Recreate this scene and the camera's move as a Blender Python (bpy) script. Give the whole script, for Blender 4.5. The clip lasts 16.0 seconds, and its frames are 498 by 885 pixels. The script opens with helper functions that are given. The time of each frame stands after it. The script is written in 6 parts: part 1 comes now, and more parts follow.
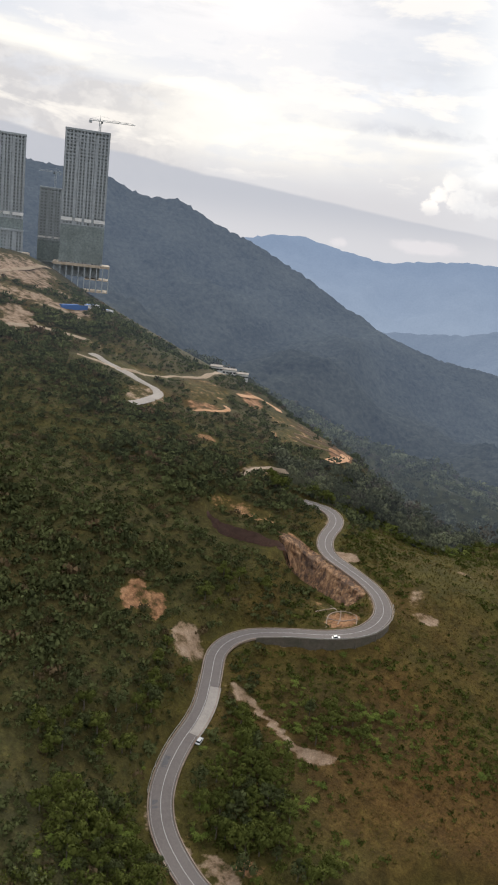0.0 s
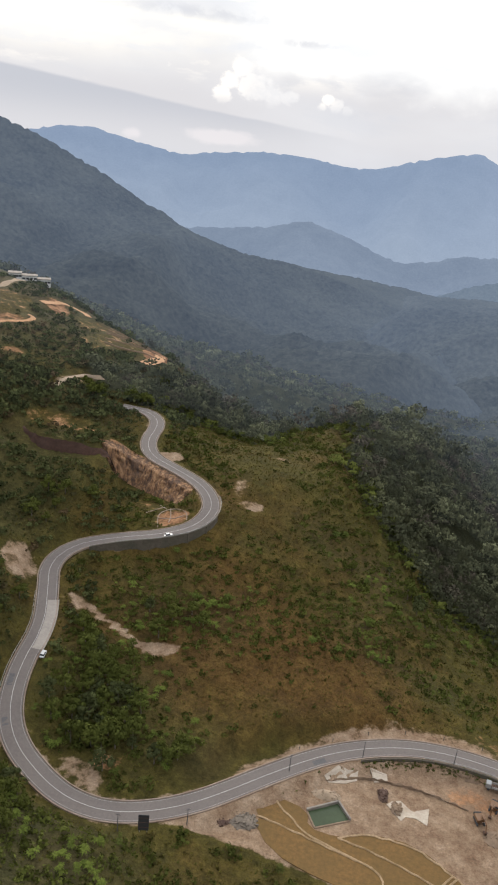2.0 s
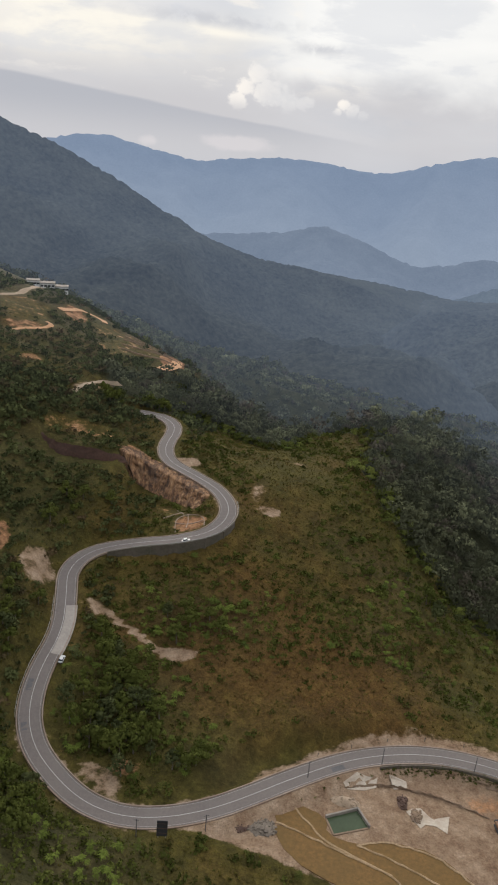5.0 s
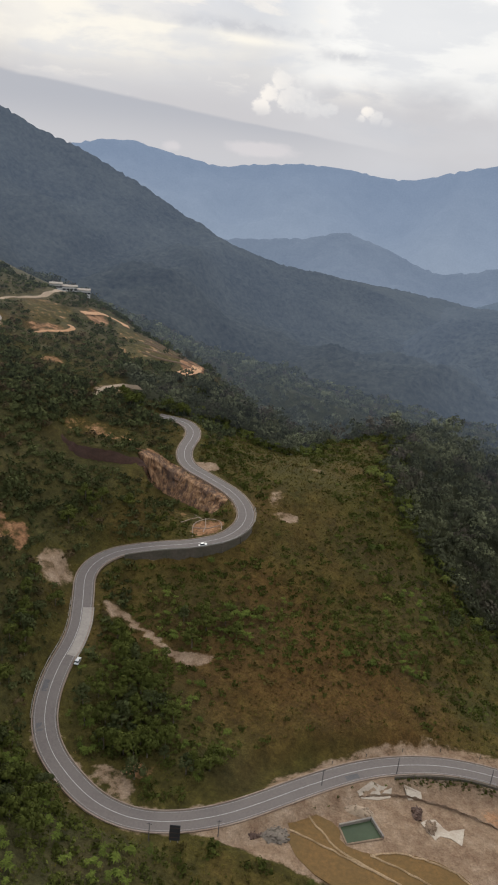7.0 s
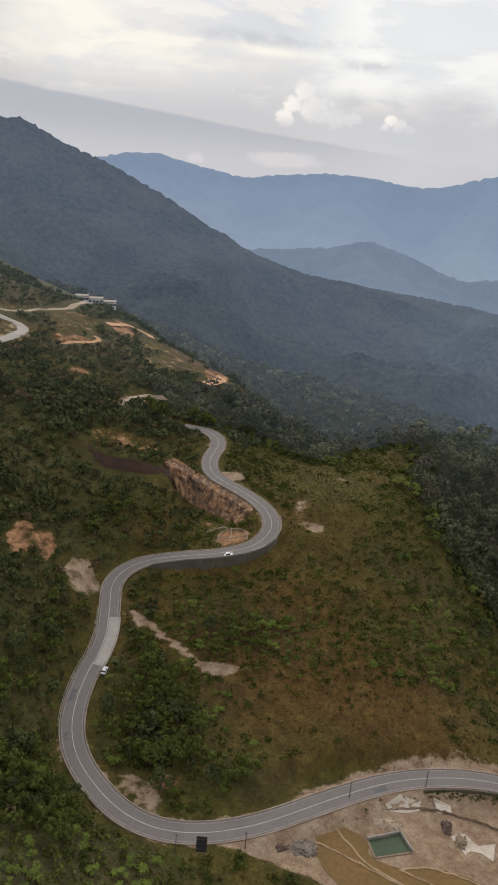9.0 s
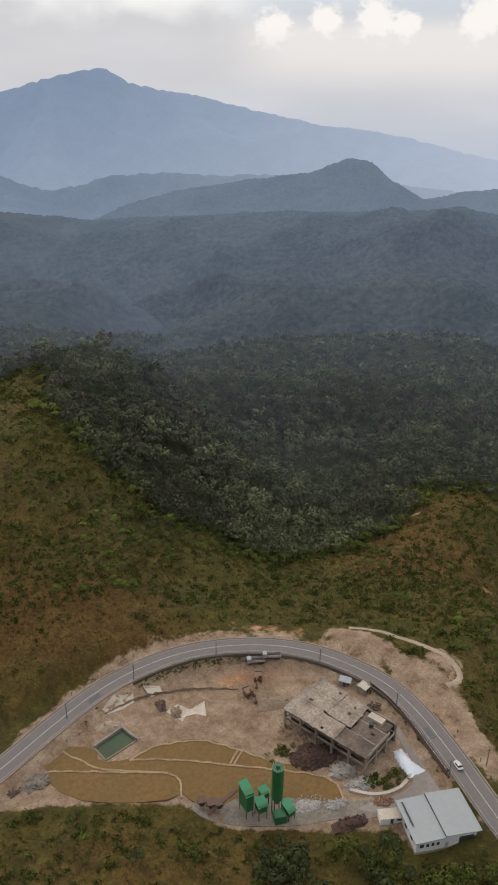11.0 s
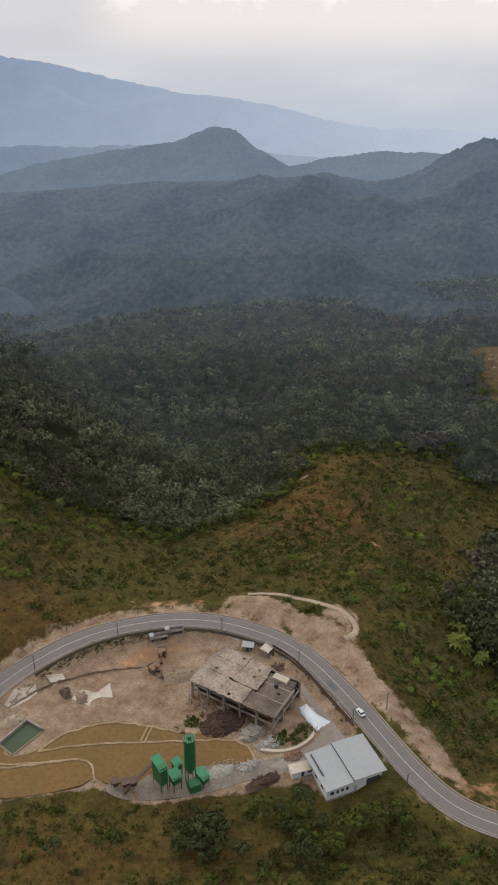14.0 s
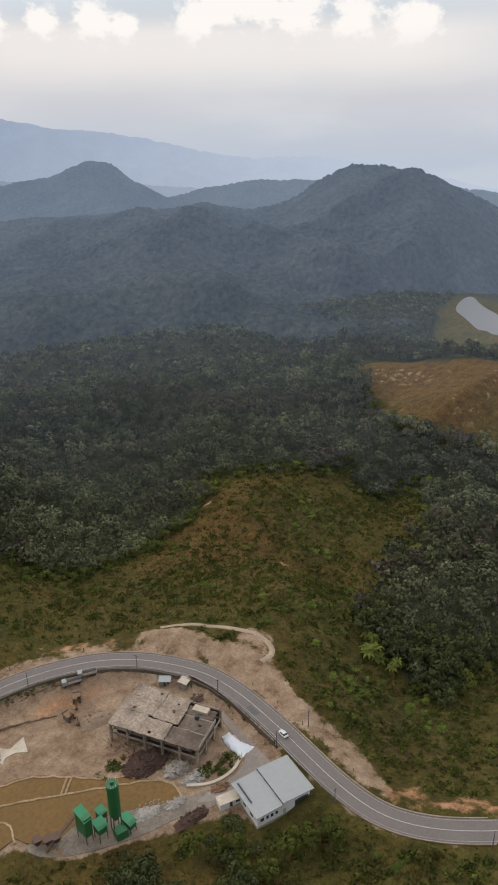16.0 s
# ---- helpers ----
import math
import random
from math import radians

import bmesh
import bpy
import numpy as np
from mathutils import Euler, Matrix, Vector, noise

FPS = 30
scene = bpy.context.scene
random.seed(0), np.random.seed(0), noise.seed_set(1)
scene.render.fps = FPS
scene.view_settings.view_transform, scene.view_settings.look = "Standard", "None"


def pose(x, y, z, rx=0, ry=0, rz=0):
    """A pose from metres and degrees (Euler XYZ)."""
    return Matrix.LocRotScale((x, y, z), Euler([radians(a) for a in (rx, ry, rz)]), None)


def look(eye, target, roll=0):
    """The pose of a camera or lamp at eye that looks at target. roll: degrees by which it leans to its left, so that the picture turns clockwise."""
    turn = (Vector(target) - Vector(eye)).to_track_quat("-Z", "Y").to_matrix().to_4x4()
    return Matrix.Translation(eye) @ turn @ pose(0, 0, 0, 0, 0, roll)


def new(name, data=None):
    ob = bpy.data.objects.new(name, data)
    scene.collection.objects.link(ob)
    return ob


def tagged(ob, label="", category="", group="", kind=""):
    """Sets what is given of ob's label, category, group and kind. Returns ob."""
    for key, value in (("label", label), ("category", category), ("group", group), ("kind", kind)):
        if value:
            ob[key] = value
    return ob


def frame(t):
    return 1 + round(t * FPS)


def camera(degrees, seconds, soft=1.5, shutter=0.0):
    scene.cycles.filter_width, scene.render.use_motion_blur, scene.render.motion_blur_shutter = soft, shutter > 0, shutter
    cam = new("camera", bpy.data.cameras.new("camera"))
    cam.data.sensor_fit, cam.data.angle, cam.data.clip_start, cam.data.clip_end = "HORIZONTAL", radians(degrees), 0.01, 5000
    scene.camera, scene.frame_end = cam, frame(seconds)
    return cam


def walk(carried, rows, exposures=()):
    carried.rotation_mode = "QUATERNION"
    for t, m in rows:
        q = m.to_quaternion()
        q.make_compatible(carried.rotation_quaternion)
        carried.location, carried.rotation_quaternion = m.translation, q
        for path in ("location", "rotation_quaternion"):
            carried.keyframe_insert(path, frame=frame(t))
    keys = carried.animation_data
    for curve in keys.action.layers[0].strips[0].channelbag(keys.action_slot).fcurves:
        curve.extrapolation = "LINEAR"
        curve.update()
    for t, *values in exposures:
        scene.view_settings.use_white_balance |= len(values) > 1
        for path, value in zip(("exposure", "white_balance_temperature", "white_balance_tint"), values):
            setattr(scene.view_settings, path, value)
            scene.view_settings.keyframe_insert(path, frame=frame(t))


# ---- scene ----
EYE = 190.0
cam = camera(36.4, 16.0, soft=2.0)
ROWS = [
    (0.0, 75.61, -6.75, 25.01), (0.5, 73.95, -6.78, 21.99), (1.0, 72.54, -6.48, 18.06), (1.5, 70.88, -5.97, 13.67),
    (2.0, 69.73, -5.51, 10.26), (2.5, 69.49, -5.17, 9.09), (3.0, 69.81, -4.87, 9.19), (3.5, 70.01, -4.53, 9.87),
    (4.0, 70.06, -4.42, 10.41), (6.5, 70.03, -5.41, 12.61), (7.0, 70.28, -5.18, 13.01), (7.5, 70.47, -4.87, 13.94),
    (8.0, 70.64, -4.64, 14.41), (8.5, 70.77, -4.53, 14.75), (9.0, 70.86, -4.27, 14.71), (9.5, 70.28, -3.41, 9.55),
    (10.0, 68.68, -2.38, 0.93), (10.2, 67.86, -1.96, -3.55), (12.3, 64.63, 0.32, -21.11), (12.5, 64.70, 0.45, -21.69),
    (13.0, 64.67, 0.47, -23.28), (13.5, 64.37, 0.11, -24.12), (14.0, 63.95, -0.38, -25.16), (14.5, 63.54, -0.79, -27.03),
    (15.0, 63.75, -0.72, -29.13), (15.5, 64.62, -0.31, -30.79), (16.0, 65.98, 0.68, -34.02),
]
walk(cam, [(t, pose(0, 0, EYE, rx, ry, rz)) for t, rx, ry, rz in ROWS],
     [(0.0, 0.15), (1.0, 0.24), (2.4, 0.24), (3.0, -0.06), (9.5, -0.08), (12.3, 0.0), (16.0, 0.0)])

# ---- sky and sun ----
world = bpy.data.worlds.new("world")
scene.world = world
world.use_nodes = True
wn, wl = world.node_tree.nodes, world.node_tree.links
wn.clear()


def wnode(kind, **values):
    n = wn.new(kind)
    for key, value in values.items():
        if key in n.inputs:
            n.inputs[key].default_value = value
    return n


def wmix(fac, a, b):
    m = wn.new("ShaderNodeMix")
    m.data_type = "RGBA"
    for socket, value in ((m.inputs[0], fac), (m.inputs[6], a), (m.inputs[7], b)):
        if isinstance(value, (int, float)):
            socket.default_value = value
        elif isinstance(value, tuple):
            socket.default_value = (*value, 1)
        else:
            wl.new(value, socket)
    return m.outputs[2]


def wmath(op, a, b=0.0):
    m = wn.new("ShaderNodeMath")
    m.operation = op
    for socket, value in ((m.inputs[0], a), (m.inputs[1], b)):
        if isinstance(value, (int, float)):
            socket.default_value = value
        else:
            wl.new(value, socket)
    return m.outputs[0]


SUN_EL, SUN_AZ = radians(24), radians(-28)
sky = wn.new("ShaderNodeTexSky")
sky.sky_type, sky.sun_disc, sky.sun_elevation, sky.sun_rotation = "NISHITA", False, SUN_EL, SUN_AZ
sky.altitude, sky.dust_density = 1000, 3.0
coord = wn.new("ShaderNodeTexCoord")
sep = wn.new("ShaderNodeSeparateXYZ")
wl.new(coord.outputs["Generated"], sep.inputs[0])
bearing = wmath("MULTIPLY", wmath("ARCTAN2", sep.outputs[0], sep.outputs[1]), 57.2958)
climb = wmath("MULTIPLY", wmath("ARCSINE", sep.outputs[2]), 57.2958)


def wrange(value, lo, hi, a=0.0, b=1.0):
    m = wn.new("ShaderNodeMapRange")
    m.interpolation_type = "SMOOTHSTEP"
    for k, v in ((1, lo), (2, hi), (3, a), (4, b)):
        m.inputs[k].default_value = v
    wl.new(value, m.inputs[0])
    return m.outputs[0]


def wnoise(sx, sy, scale, detail, rough, shift=0.0):
    """Noise over bearing and height angle, wider than it is high."""
    c = wn.new("ShaderNodeCombineXYZ")
    wl.new(wmath("MULTIPLY", bearing, sx), c.inputs[0])
    wl.new(wmath("MULTIPLY", climb, sy), c.inputs[1])
    c.inputs[2].default_value = shift
    n = wnode("ShaderNodeTexNoise", Scale=scale, Detail=detail, Roughness=rough, Distortion=0.25)
    wl.new(c.outputs[0], n.inputs["Vector"])
    return n.outputs[0]


def wgauss(b, h, wb, wh):
    """A soft patch of sky round a bearing and height angle."""
    u = wmath("DIVIDE", wmath("SUBTRACT", bearing, b), wb)
    v = wmath("DIVIDE", wmath("SUBTRACT", climb, h), wh)
    d = wmath("ADD", wmath("MULTIPLY", u, u), wmath("MULTIPLY", v, v))
    return wmath("POWER", 2.71828, wmath("MULTIPLY", d, -1.0))


def wband(line, thick, a0, a1, b0, b1):
    """A soft streak along a line of height angles, between bearings."""
    d = wmath("DIVIDE", wmath("SUBTRACT", climb, line), thick)
    body = wmath("POWER", 2.71828, wmath("MULTIPLY", wmath("MULTIPLY", d, d), -1.0))
    return wmath("MULTIPLY", body, wmath("MULTIPLY", wrange(bearing, a0, a1), wrange(bearing, b1, b0)))


def slope_line(at, high, per_degree, wave, amount):
    """A height angle that falls with bearing and wavers."""
    base = wmath("ADD", wmath("MULTIPLY", wmath("SUBTRACT", bearing, at), per_degree), high)
    return wmath("ADD", base, wmath("MULTIPLY", wmath("SUBTRACT", wave, 0.5), amount))


puff = wnoise(0.22, 0.40, 1.0, 4.0, 0.5, 3.7)
curl = wnoise(1.7, 2.3, 1.0, 5.0, 0.6, 4.4)
bulge = wnoise(0.75, 1.0, 1.0, 5.0, 0.55, 6.2)
veil = wnoise(0.05, 0.16, 1.0, 4.0, 0.5, 8.1)
wisp = wnoise(0.09, 0.50, 1.0, 5.0, 0.55, 1.3)
# mauve air near the horizon, a thin blue-grey overcast above, paler in the east
low_air = wmix(wrange(climb, -5, 3), (0.50, 0.56, 0.66), (0.65, 0.64, 0.66))
dim = wmix(1.0, (0.0, 0.0, 0.0), sky.outputs[0])
scaled = wn.new("ShaderNodeVectorMath")
scaled.operation = "SCALE"
wl.new(dim, scaled.inputs[0])
scaled.inputs["Scale"].default_value = 0.09
high_air = wmix(0.8, scaled.outputs[0], wmix(wrange(bearing, 0, 20), (0.53, 0.58, 0.665), (0.74, 0.75, 0.78)))
air = wmix(wrange(climb, 4, 11), low_air, high_air)
air = wmix(wmath("MULTIPLY", wrange(veil, 0.40, 0.66), 0.45), air, (0.75, 0.76, 0.79))
air = wmix(wmath("MULTIPLY", wrange(wisp, 0.52, 0.68), 0.3), air, (0.60, 0.62, 0.67))
air = wmix(wmath("MULTIPLY", wgauss(-16, 11.2, 5, 1.0), wrange(bulge, 0.42, 0.58, 0.0, 0.5)), air, (0.82, 0.85, 0.91))
# a mauve mass under the lit streak in the west
streak_line = slope_line(-42.6, 11.8, -0.11, wisp, 2.6)
mass = wmath("MULTIPLY", wrange(wmath("SUBTRACT", streak_line, climb), 0.0, 0.9), wrange(bearing, -27, -34))
air = wmix(wmath("MULTIPLY", mass, 0.8), air, wmix(wrange(bulge, 0.40, 0.62), (0.60, 0.58, 0.58), (0.72, 0.69, 0.67)))
# bright gaps with the low sun behind them
glow = wmath("ADD", wgauss(-27, 8.3, 6.0, 1.9), wmath("MULTIPLY", wgauss(-19, 7.4, 9, 1.6), 0.55))
glow = wmath("ADD", wmath("MULTIPLY", glow, wrange(puff, 0.34, 0.60, 0.55, 1.0)), wmath("MULTIPLY", wband(streak_line, 0.65, -50, -44, -28, -24), 0.9))
glow = wmath("ADD", glow, wmath("MULTIPLY", wband(slope_line(-23.5, 8.6, -0.03, wisp, 1.0), 0.28, -28, -25, -14, -6), 0.7))
white = wmath("MULTIPLY", wrange(wmath("ADD", climb, wmath("MULTIPLY", wmath("SUBTRACT", puff, 0.5), 4.0)), 4.3, 7.2), wmath("MULTIPLY", wrange(bearing, -14, -7), wrange(bearing, 27, 9)))
air = wmix(wmath("MINIMUM", glow, 0.95), air, (1.05, 1.0, 0.90))
air = wmix(wmath("MULTIPLY", white, wrange(veil, 0.35, 0.6, 0.75, 1.0)), air, (1.05, 1.04, 1.01))
tumble = wnoise(0.11, 0.34, 1.0, 6.0, 0.6, 5.9)
broken = wmath("MULTIPLY", wrange(tumble, 0.50, 0.62), wmath("MULTIPLY", wrange(climb, 4.6, 7.0), wrange(bearing, 14, 0)))
air = wmix(wmath("MULTIPLY", broken, 0.5), air, (0.72, 0.74, 0.79))
air = wmix(wmath("MULTIPLY", wmath("MULTIPLY", wrange(tumble, 0.46, 0.36), wrange(climb, 4.4, 6.0)), wmath("MULTIPLY", wrange(bearing, 4, -8), 0.55)), air, (1.06, 1.0, 0.91))
dark_wisp = wmath("ADD", wgauss(-7.2, 7.8, 1.9, 0.35), wmath("ADD", wgauss(-2.5, 3.7, 2.4, 0.3), wgauss(-14.5, 9.0, 5, 0.4)))
air = wmix(wmath("MULTIPLY", dark_wisp, wrange(bulge, 0.40, 0.60, 0.1, 0.75)), air, (0.62, 0.63, 0.67))
# heaped clouds above the ridges, lit from the west
def cluster(balls):
    """Rounded cloud heads as (bearing, height angle, size), their edges broken by noise."""
    best = wgauss(*balls[0][:2], balls[0][2] * 1.2, balls[0][2])
    for q in balls[1:]:
        best = wmath("MAXIMUM", best, wgauss(q[0], q[1], q[2] * 1.2, q[2]))
    return wmath("ADD", best, wmath("ADD", wmath("MULTIPLY", wmath("SUBTRACT", bulge, 0.5), 1.3), wmath("MULTIPLY", wmath("SUBTRACT", curl, 0.5), 0.9)))


heaps = wrange(cluster([(-12.5, 4.3, 0.7), (-12.0, 5.1, 0.7), (-11.2, 5.9, 0.75), (-10.5, 5.0, 1.1), (-9.2, 4.6, 0.95), (-7.9, 4.4, 0.6), (-5.6, 4.1, 0.35), (-5.2, 4.5, 0.5), (-4.6, 4.2, 0.5), (-3.8, 4.0, 0.4)]), 0.30, 0.72)
heaps = wmath("MULTIPLY", heaps, wrange(climb, 3.3, 4.5))
lit = wmath("ADD", wgauss(-12.6, 5.2, 2.0, 2.0), wgauss(-5.4, 4.7, 0.9, 0.8))
body = wmix(wmath("MINIMUM", lit, 1.0), wmix(wrange(curl, 0.40, 0.60), (0.84, 0.84, 0.845), (0.93, 0.915, 0.90)), (1.06, 1.0, 0.93))
air = wmix(wmath("MULTIPLY", heaps, wmath("ADD", 0.40, wmath("MULTIPLY", wmath("MINIMUM", lit, 1.0), 0.5))), air, body)
# tall soft clouds in the east: crisp rounded tops, bases lost in the haze
east_side = wmath("MULTIPLY", wrange(bearing, 12, 19), wrange(bearing, 56, 44))
air = wmix(wmath("MULTIPLY", wmath("MULTIPLY", east_side, wrange(climb, 3.5, 6.5)), 0.6), air, (0.64, 0.72, 0.80))
haze = wmath("MULTIPLY", wmath("MULTIPLY", wrange(climb, 0.0, 3.5), wrange(climb, 5.6, 4.2)), east_side)
air = wmix(wmath("MULTIPLY", haze, 0.7), air, (0.94, 0.89, 0.85))
tall = wrange(cluster([(17, 4.6, 1.2), (20.5, 5.1, 1.0), (23.8, 5.2, 1.2), (25.8, 4.8, 0.9), (30.5, 5.2, 1.3), (32.2, 6.0, 1.4), (34.6, 6.2, 1.6), (37.5, 5.6, 1.6), (41, 5.2, 1.4), (45, 4.8, 1.5)]), 0.24, 0.72)
air = wmix(wmath("MULTIPLY", wmath("MULTIPLY", tall, wrange(climb, 2.4, 5.0)), 0.9), air, (1.02, 0.97, 0.92))
# a flat grey bank lying on the western ridges
bank_line = slope_line(-8.6, 2.75, -0.104, wisp, 0.9)
bank = wmath("MULTIPLY", wrange(wmath("SUBTRACT", bank_line, climb), -0.05, 0.22), wrange(bearing, 1, -12))
air = wmix(wmath("MULTIPLY", bank, wrange(climb, -1, 3, 0.6, 0.92)), air, wmix(wrange(climb, 0.5, 4.0), (0.64, 0.635, 0.66), (0.50, 0.515, 0.565)))
lens_cloud = wrange(wmath("ADD", wmath("ADD", wgauss(-12.3, 1.5, 3.0, 0.6), wmath("MULTIPLY", wgauss(-18.6, 1.2, 1.1, 0.5), 0.8)), wmath("MULTIPLY", wmath("SUBTRACT", bulge, 0.5), 0.8)), 0.30, 0.75)
air = wmix(wmath("MULTIPLY", lens_cloud, 0.7), air, (0.77, 0.735, 0.75))
# an overcast sky is brightest overhead
sky_back = wn.new("ShaderNodeBackground")
wl.new(wrange(climb, 16, 55, 1.0, 2.4), sky_back.inputs[1])
wl.new(air, sky_back.inputs[0])
wl.new(sky_back.outputs[0], wn.new("ShaderNodeOutputWorld").inputs[0])

sun_data = bpy.data.lights.new("sun", "SUN")
sun_data.energy, sun_data.angle, sun_data.color = 1.5, radians(20), (1.0, 0.93, 0.82)
sun = new("sun", sun_data)
sun.matrix_world = look((0, 0, 0), (-math.sin(SUN_AZ) * math.cos(SUN_EL), -math.cos(SUN_AZ) * math.cos(SUN_EL), -math.sin(SUN_EL)))
# ---- the lie of the land ----
# the hill road: centre line, metres
ROAD_LOOP = [(215, 52, -3), (185, 65, -1), (160, 77, 0), (141.5, 88, 0), (129, 97, 0), (121, 106, 0), (117, 115, 0), (115, 128, 0), (114.5, 141, 0), (114, 158, 0), (112, 178, 0), (107, 194, 0), (95, 209, 0), (85, 217, 0),
             (73, 223, 0), (56, 227, 0), (38, 227, 0), (21, 222, 0), (6, 214, 0), (-10, 201, 0), (-22, 190, 0), (-33, 181, 0), (-46, 174, 0),
             (-59, 171, 0)]
ROAD_HILL = [(-72, 173, 0.5), (-84, 179, 2), (-95, 187, 4), (-102, 197, 8), (-106, 214, 12), (-106, 234, 16), (-112, 251, 20), (-119, 268, 23),
             (-113, 282, 26), (-96, 289, 29), (-77, 293, 32), (-63, 301, 35), (-59, 317, 38), (-68, 334, 40), (-84, 344, 42), (-101, 352, 44),
             (-108, 367, 46), (-108, 388, 48), (-113, 398, 49.5), (-122, 404, 50), (-136, 406, 50)]
# landforms: heights along slopes, spurs and valley floors (x, y, z)
NEAR_SLOPE = [(0, 0, 55), (-60, 60, 48), (60, 60, 30), (-60, 130, 10), (-20, 140, 3), (30, 120, 3), (80, 95, 3), (160, 40, 6), (-120, 140, 28),
              (-200, 100, 60), (140, -120, 60), (-100, -120, 80)]
SITE = [(-10, 185, -3), (20, 165, -3), (60, 150, -3), (60, 190, -3), (30, 205, -3), (95, 150, -3), (90, 128, -3), (85, 190, -3)]
WEST_FACE = [(-140, 215, 30), (-150, 260, 42), (-172, 246, 45), (-135, 300, 42), (-112, 310, 41), (-174, 192, 40), (-234, 260, 74), (-130, 325, 52),
             (-150, 371, 58), (-160, 395, 62), (-229, 328, 66), (-321, 459, 98), (-373, 532, 118), (-334, 371, 100), (-400, 445, 124),
             (-176, 436, 64), (-213, 528, 69), (-398, 694, 82), (-355, 672, 76), (-295, 657, 68), (-246, 634, 54), (-181, 583, 44), (-136, 543, 39), (-451, 640, 116), (-416, 636, 106), (-341, 611, 81), (-500, 620, 150), (-600, 560, 170), (-300, 120, 90)]
SPUR = [(-84, 312, 32), (-30, 262, 14), (-78, 262, 12), (-50, 225, 3), (0, 262, 13), (-40, 310, 27), (-20, 350, 36), (20, 300, 8), (-30, 400, 38), (0, 488, 36), (-70, 440, 27),
        (40, 370, 8), (-95, 420, 36), (45, 262, 0), (60, 440, 10)]
VALLEY = [(-260, 820, -10), (-195, 680, -35), (-105, 600, -28), (0, 640, -50), (52, 366, -14), (75, 365, -20), (125, 327, -28), (108, 500, -25), (170, 470, -44),
          (270, 750, -72), (390, 1080, -78), (100, 900, -80), (130, 250, -10), (170, 363, -45), (223, 333, -23), (176, 240, -6), (150, 192, 0),
          (222, 246, -42), (182, 153, -20), (255, 193, -25), (418, 376, -14), (330, 330, -50), (905, 745, -95), (960, 785, -96), (845, 660, -94), (810, 705, -83), (690, 590, -79), (740, 545, -80), (745, 620, -81), (850, 760, -84), (560, 560, -60),
          (230, 100, -22), (300, 120, -35), (155, 115, -6), (-600, 900, 40), (500, 900, -85), (-100, 1000, -70), (-400, 1000, -10)]


def _line(points, step=3.0):
    p = np.array(points, float)
    t = np.arange(len(p))
    for _ in range(2):      # corner cutting rounds the bends
        q = np.empty((2 * len(p), 3))
        q[0], q[-1] = p[0], p[-1]
        q[1:-1:2] = 0.75 * p[:-1] + 0.25 * p[1:]
        q[2:-1:2] = 0.25 * p[:-1] + 0.75 * p[1:]
        p = q
    d = np.r_[0, np.cumsum(np.linalg.norm(np.diff(p, axis=0), axis=1))]
    s = np.linspace(0, d[-1], max(2, int(d[-1] / step)))
    return np.stack([np.interp(s, d, p[:, k]) for k in range(3)], 1)


ROAD = _line(ROAD_LOOP + ROAD_HILL, 2.5)
WALL_AT = [int(np.argmin(np.hypot(ROAD[:, 0] - a, ROAD[:, 1] - b))) for a, b in ((-110, 285), (-59, 318))]
# rim of the rock cutting inside the upper bend (x, y, height of its foot), and the raw bank above it
CLIFF = _line([(-125, 341, 37), (-118, 346.5, 35), (-110, 348, 31.5), (-99, 344, 30.4), (-92, 340, 30.4), (-81, 334, 31), (-72, 327, 33)], 0.6)
BANK = _line([(-170, 342, 0), (-160, 335, 0), (-145, 329.5, 0), (-130, 331, 0), (-121, 337, 0), (-116, 344, 0)], 1.2)
KNOTS = np.array([(x, y, z) for x, y, z in NEAR_SLOPE + SITE + WEST_FACE + SPUR + VALLEY] + [tuple(p) for p in ROAD[::9]])


def _rbf():
    n = len(KNOTS)
    d = np.linalg.norm(KNOTS[:, None, :2] - KNOTS[None, :, :2], axis=2)
    a = np.zeros((n + 3, n + 3))
    a[:n, :n] = -np.sqrt(d * d + 18.0 ** 2) + np.eye(n) * 1.5
    a[:n, n], a[:n, n + 1:] = 1, KNOTS[:, :2]
    a[n:, :n] = a[:n, n:].T
    return np.linalg.solve(a, np.r_[KNOTS[:, 2], 0, 0, 0])


RBF = _rbf()


def value_noise(x, y, size, seed):
    """Smooth noise from -1 to 1 on a lattice of the given size."""
    g = np.random.RandomState(seed).uniform(-1, 1, (64, 64))
    u, v = x / size + 31.3, y / size + 17.7
    i, j = np.floor(u).astype(int), np.floor(v).astype(int)
    a, b = u - i, v - j
    a, b = a * a * (3 - 2 * a), b * b * (3 - 2 * b)
    i, j, k, m = i % 64, j % 64, (i + 1) % 64, (j + 1) % 64
    return (g[i, j] * (1 - a) + g[k, j] * a) * (1 - b) + (g[i, m] * (1 - a) + g[k, m] * a) * b


def fbm(x, y, size, seed, octaves=4):
    return sum(value_noise(x, y, size / 2 ** k, seed + k) / 2 ** k for k in range(octaves))


def smooth(a, b, v):
    t = np.clip((v - a) / (b - a), 0, 1)
    return t * t * (3 - 2 * t)


def near_line(x, y, line):
    """Distance to a line of points, and the line's height there."""
    best, high = np.full(x.shape, 1e9), np.zeros(x.shape)
    for k in range(0, len(line)):
        d = (x - line[k, 0]) ** 2 + (y - line[k, 1]) ** 2
        m = d < best
        best[m], high[m] = d[m], line[k, 2]
    return np.sqrt(best), high


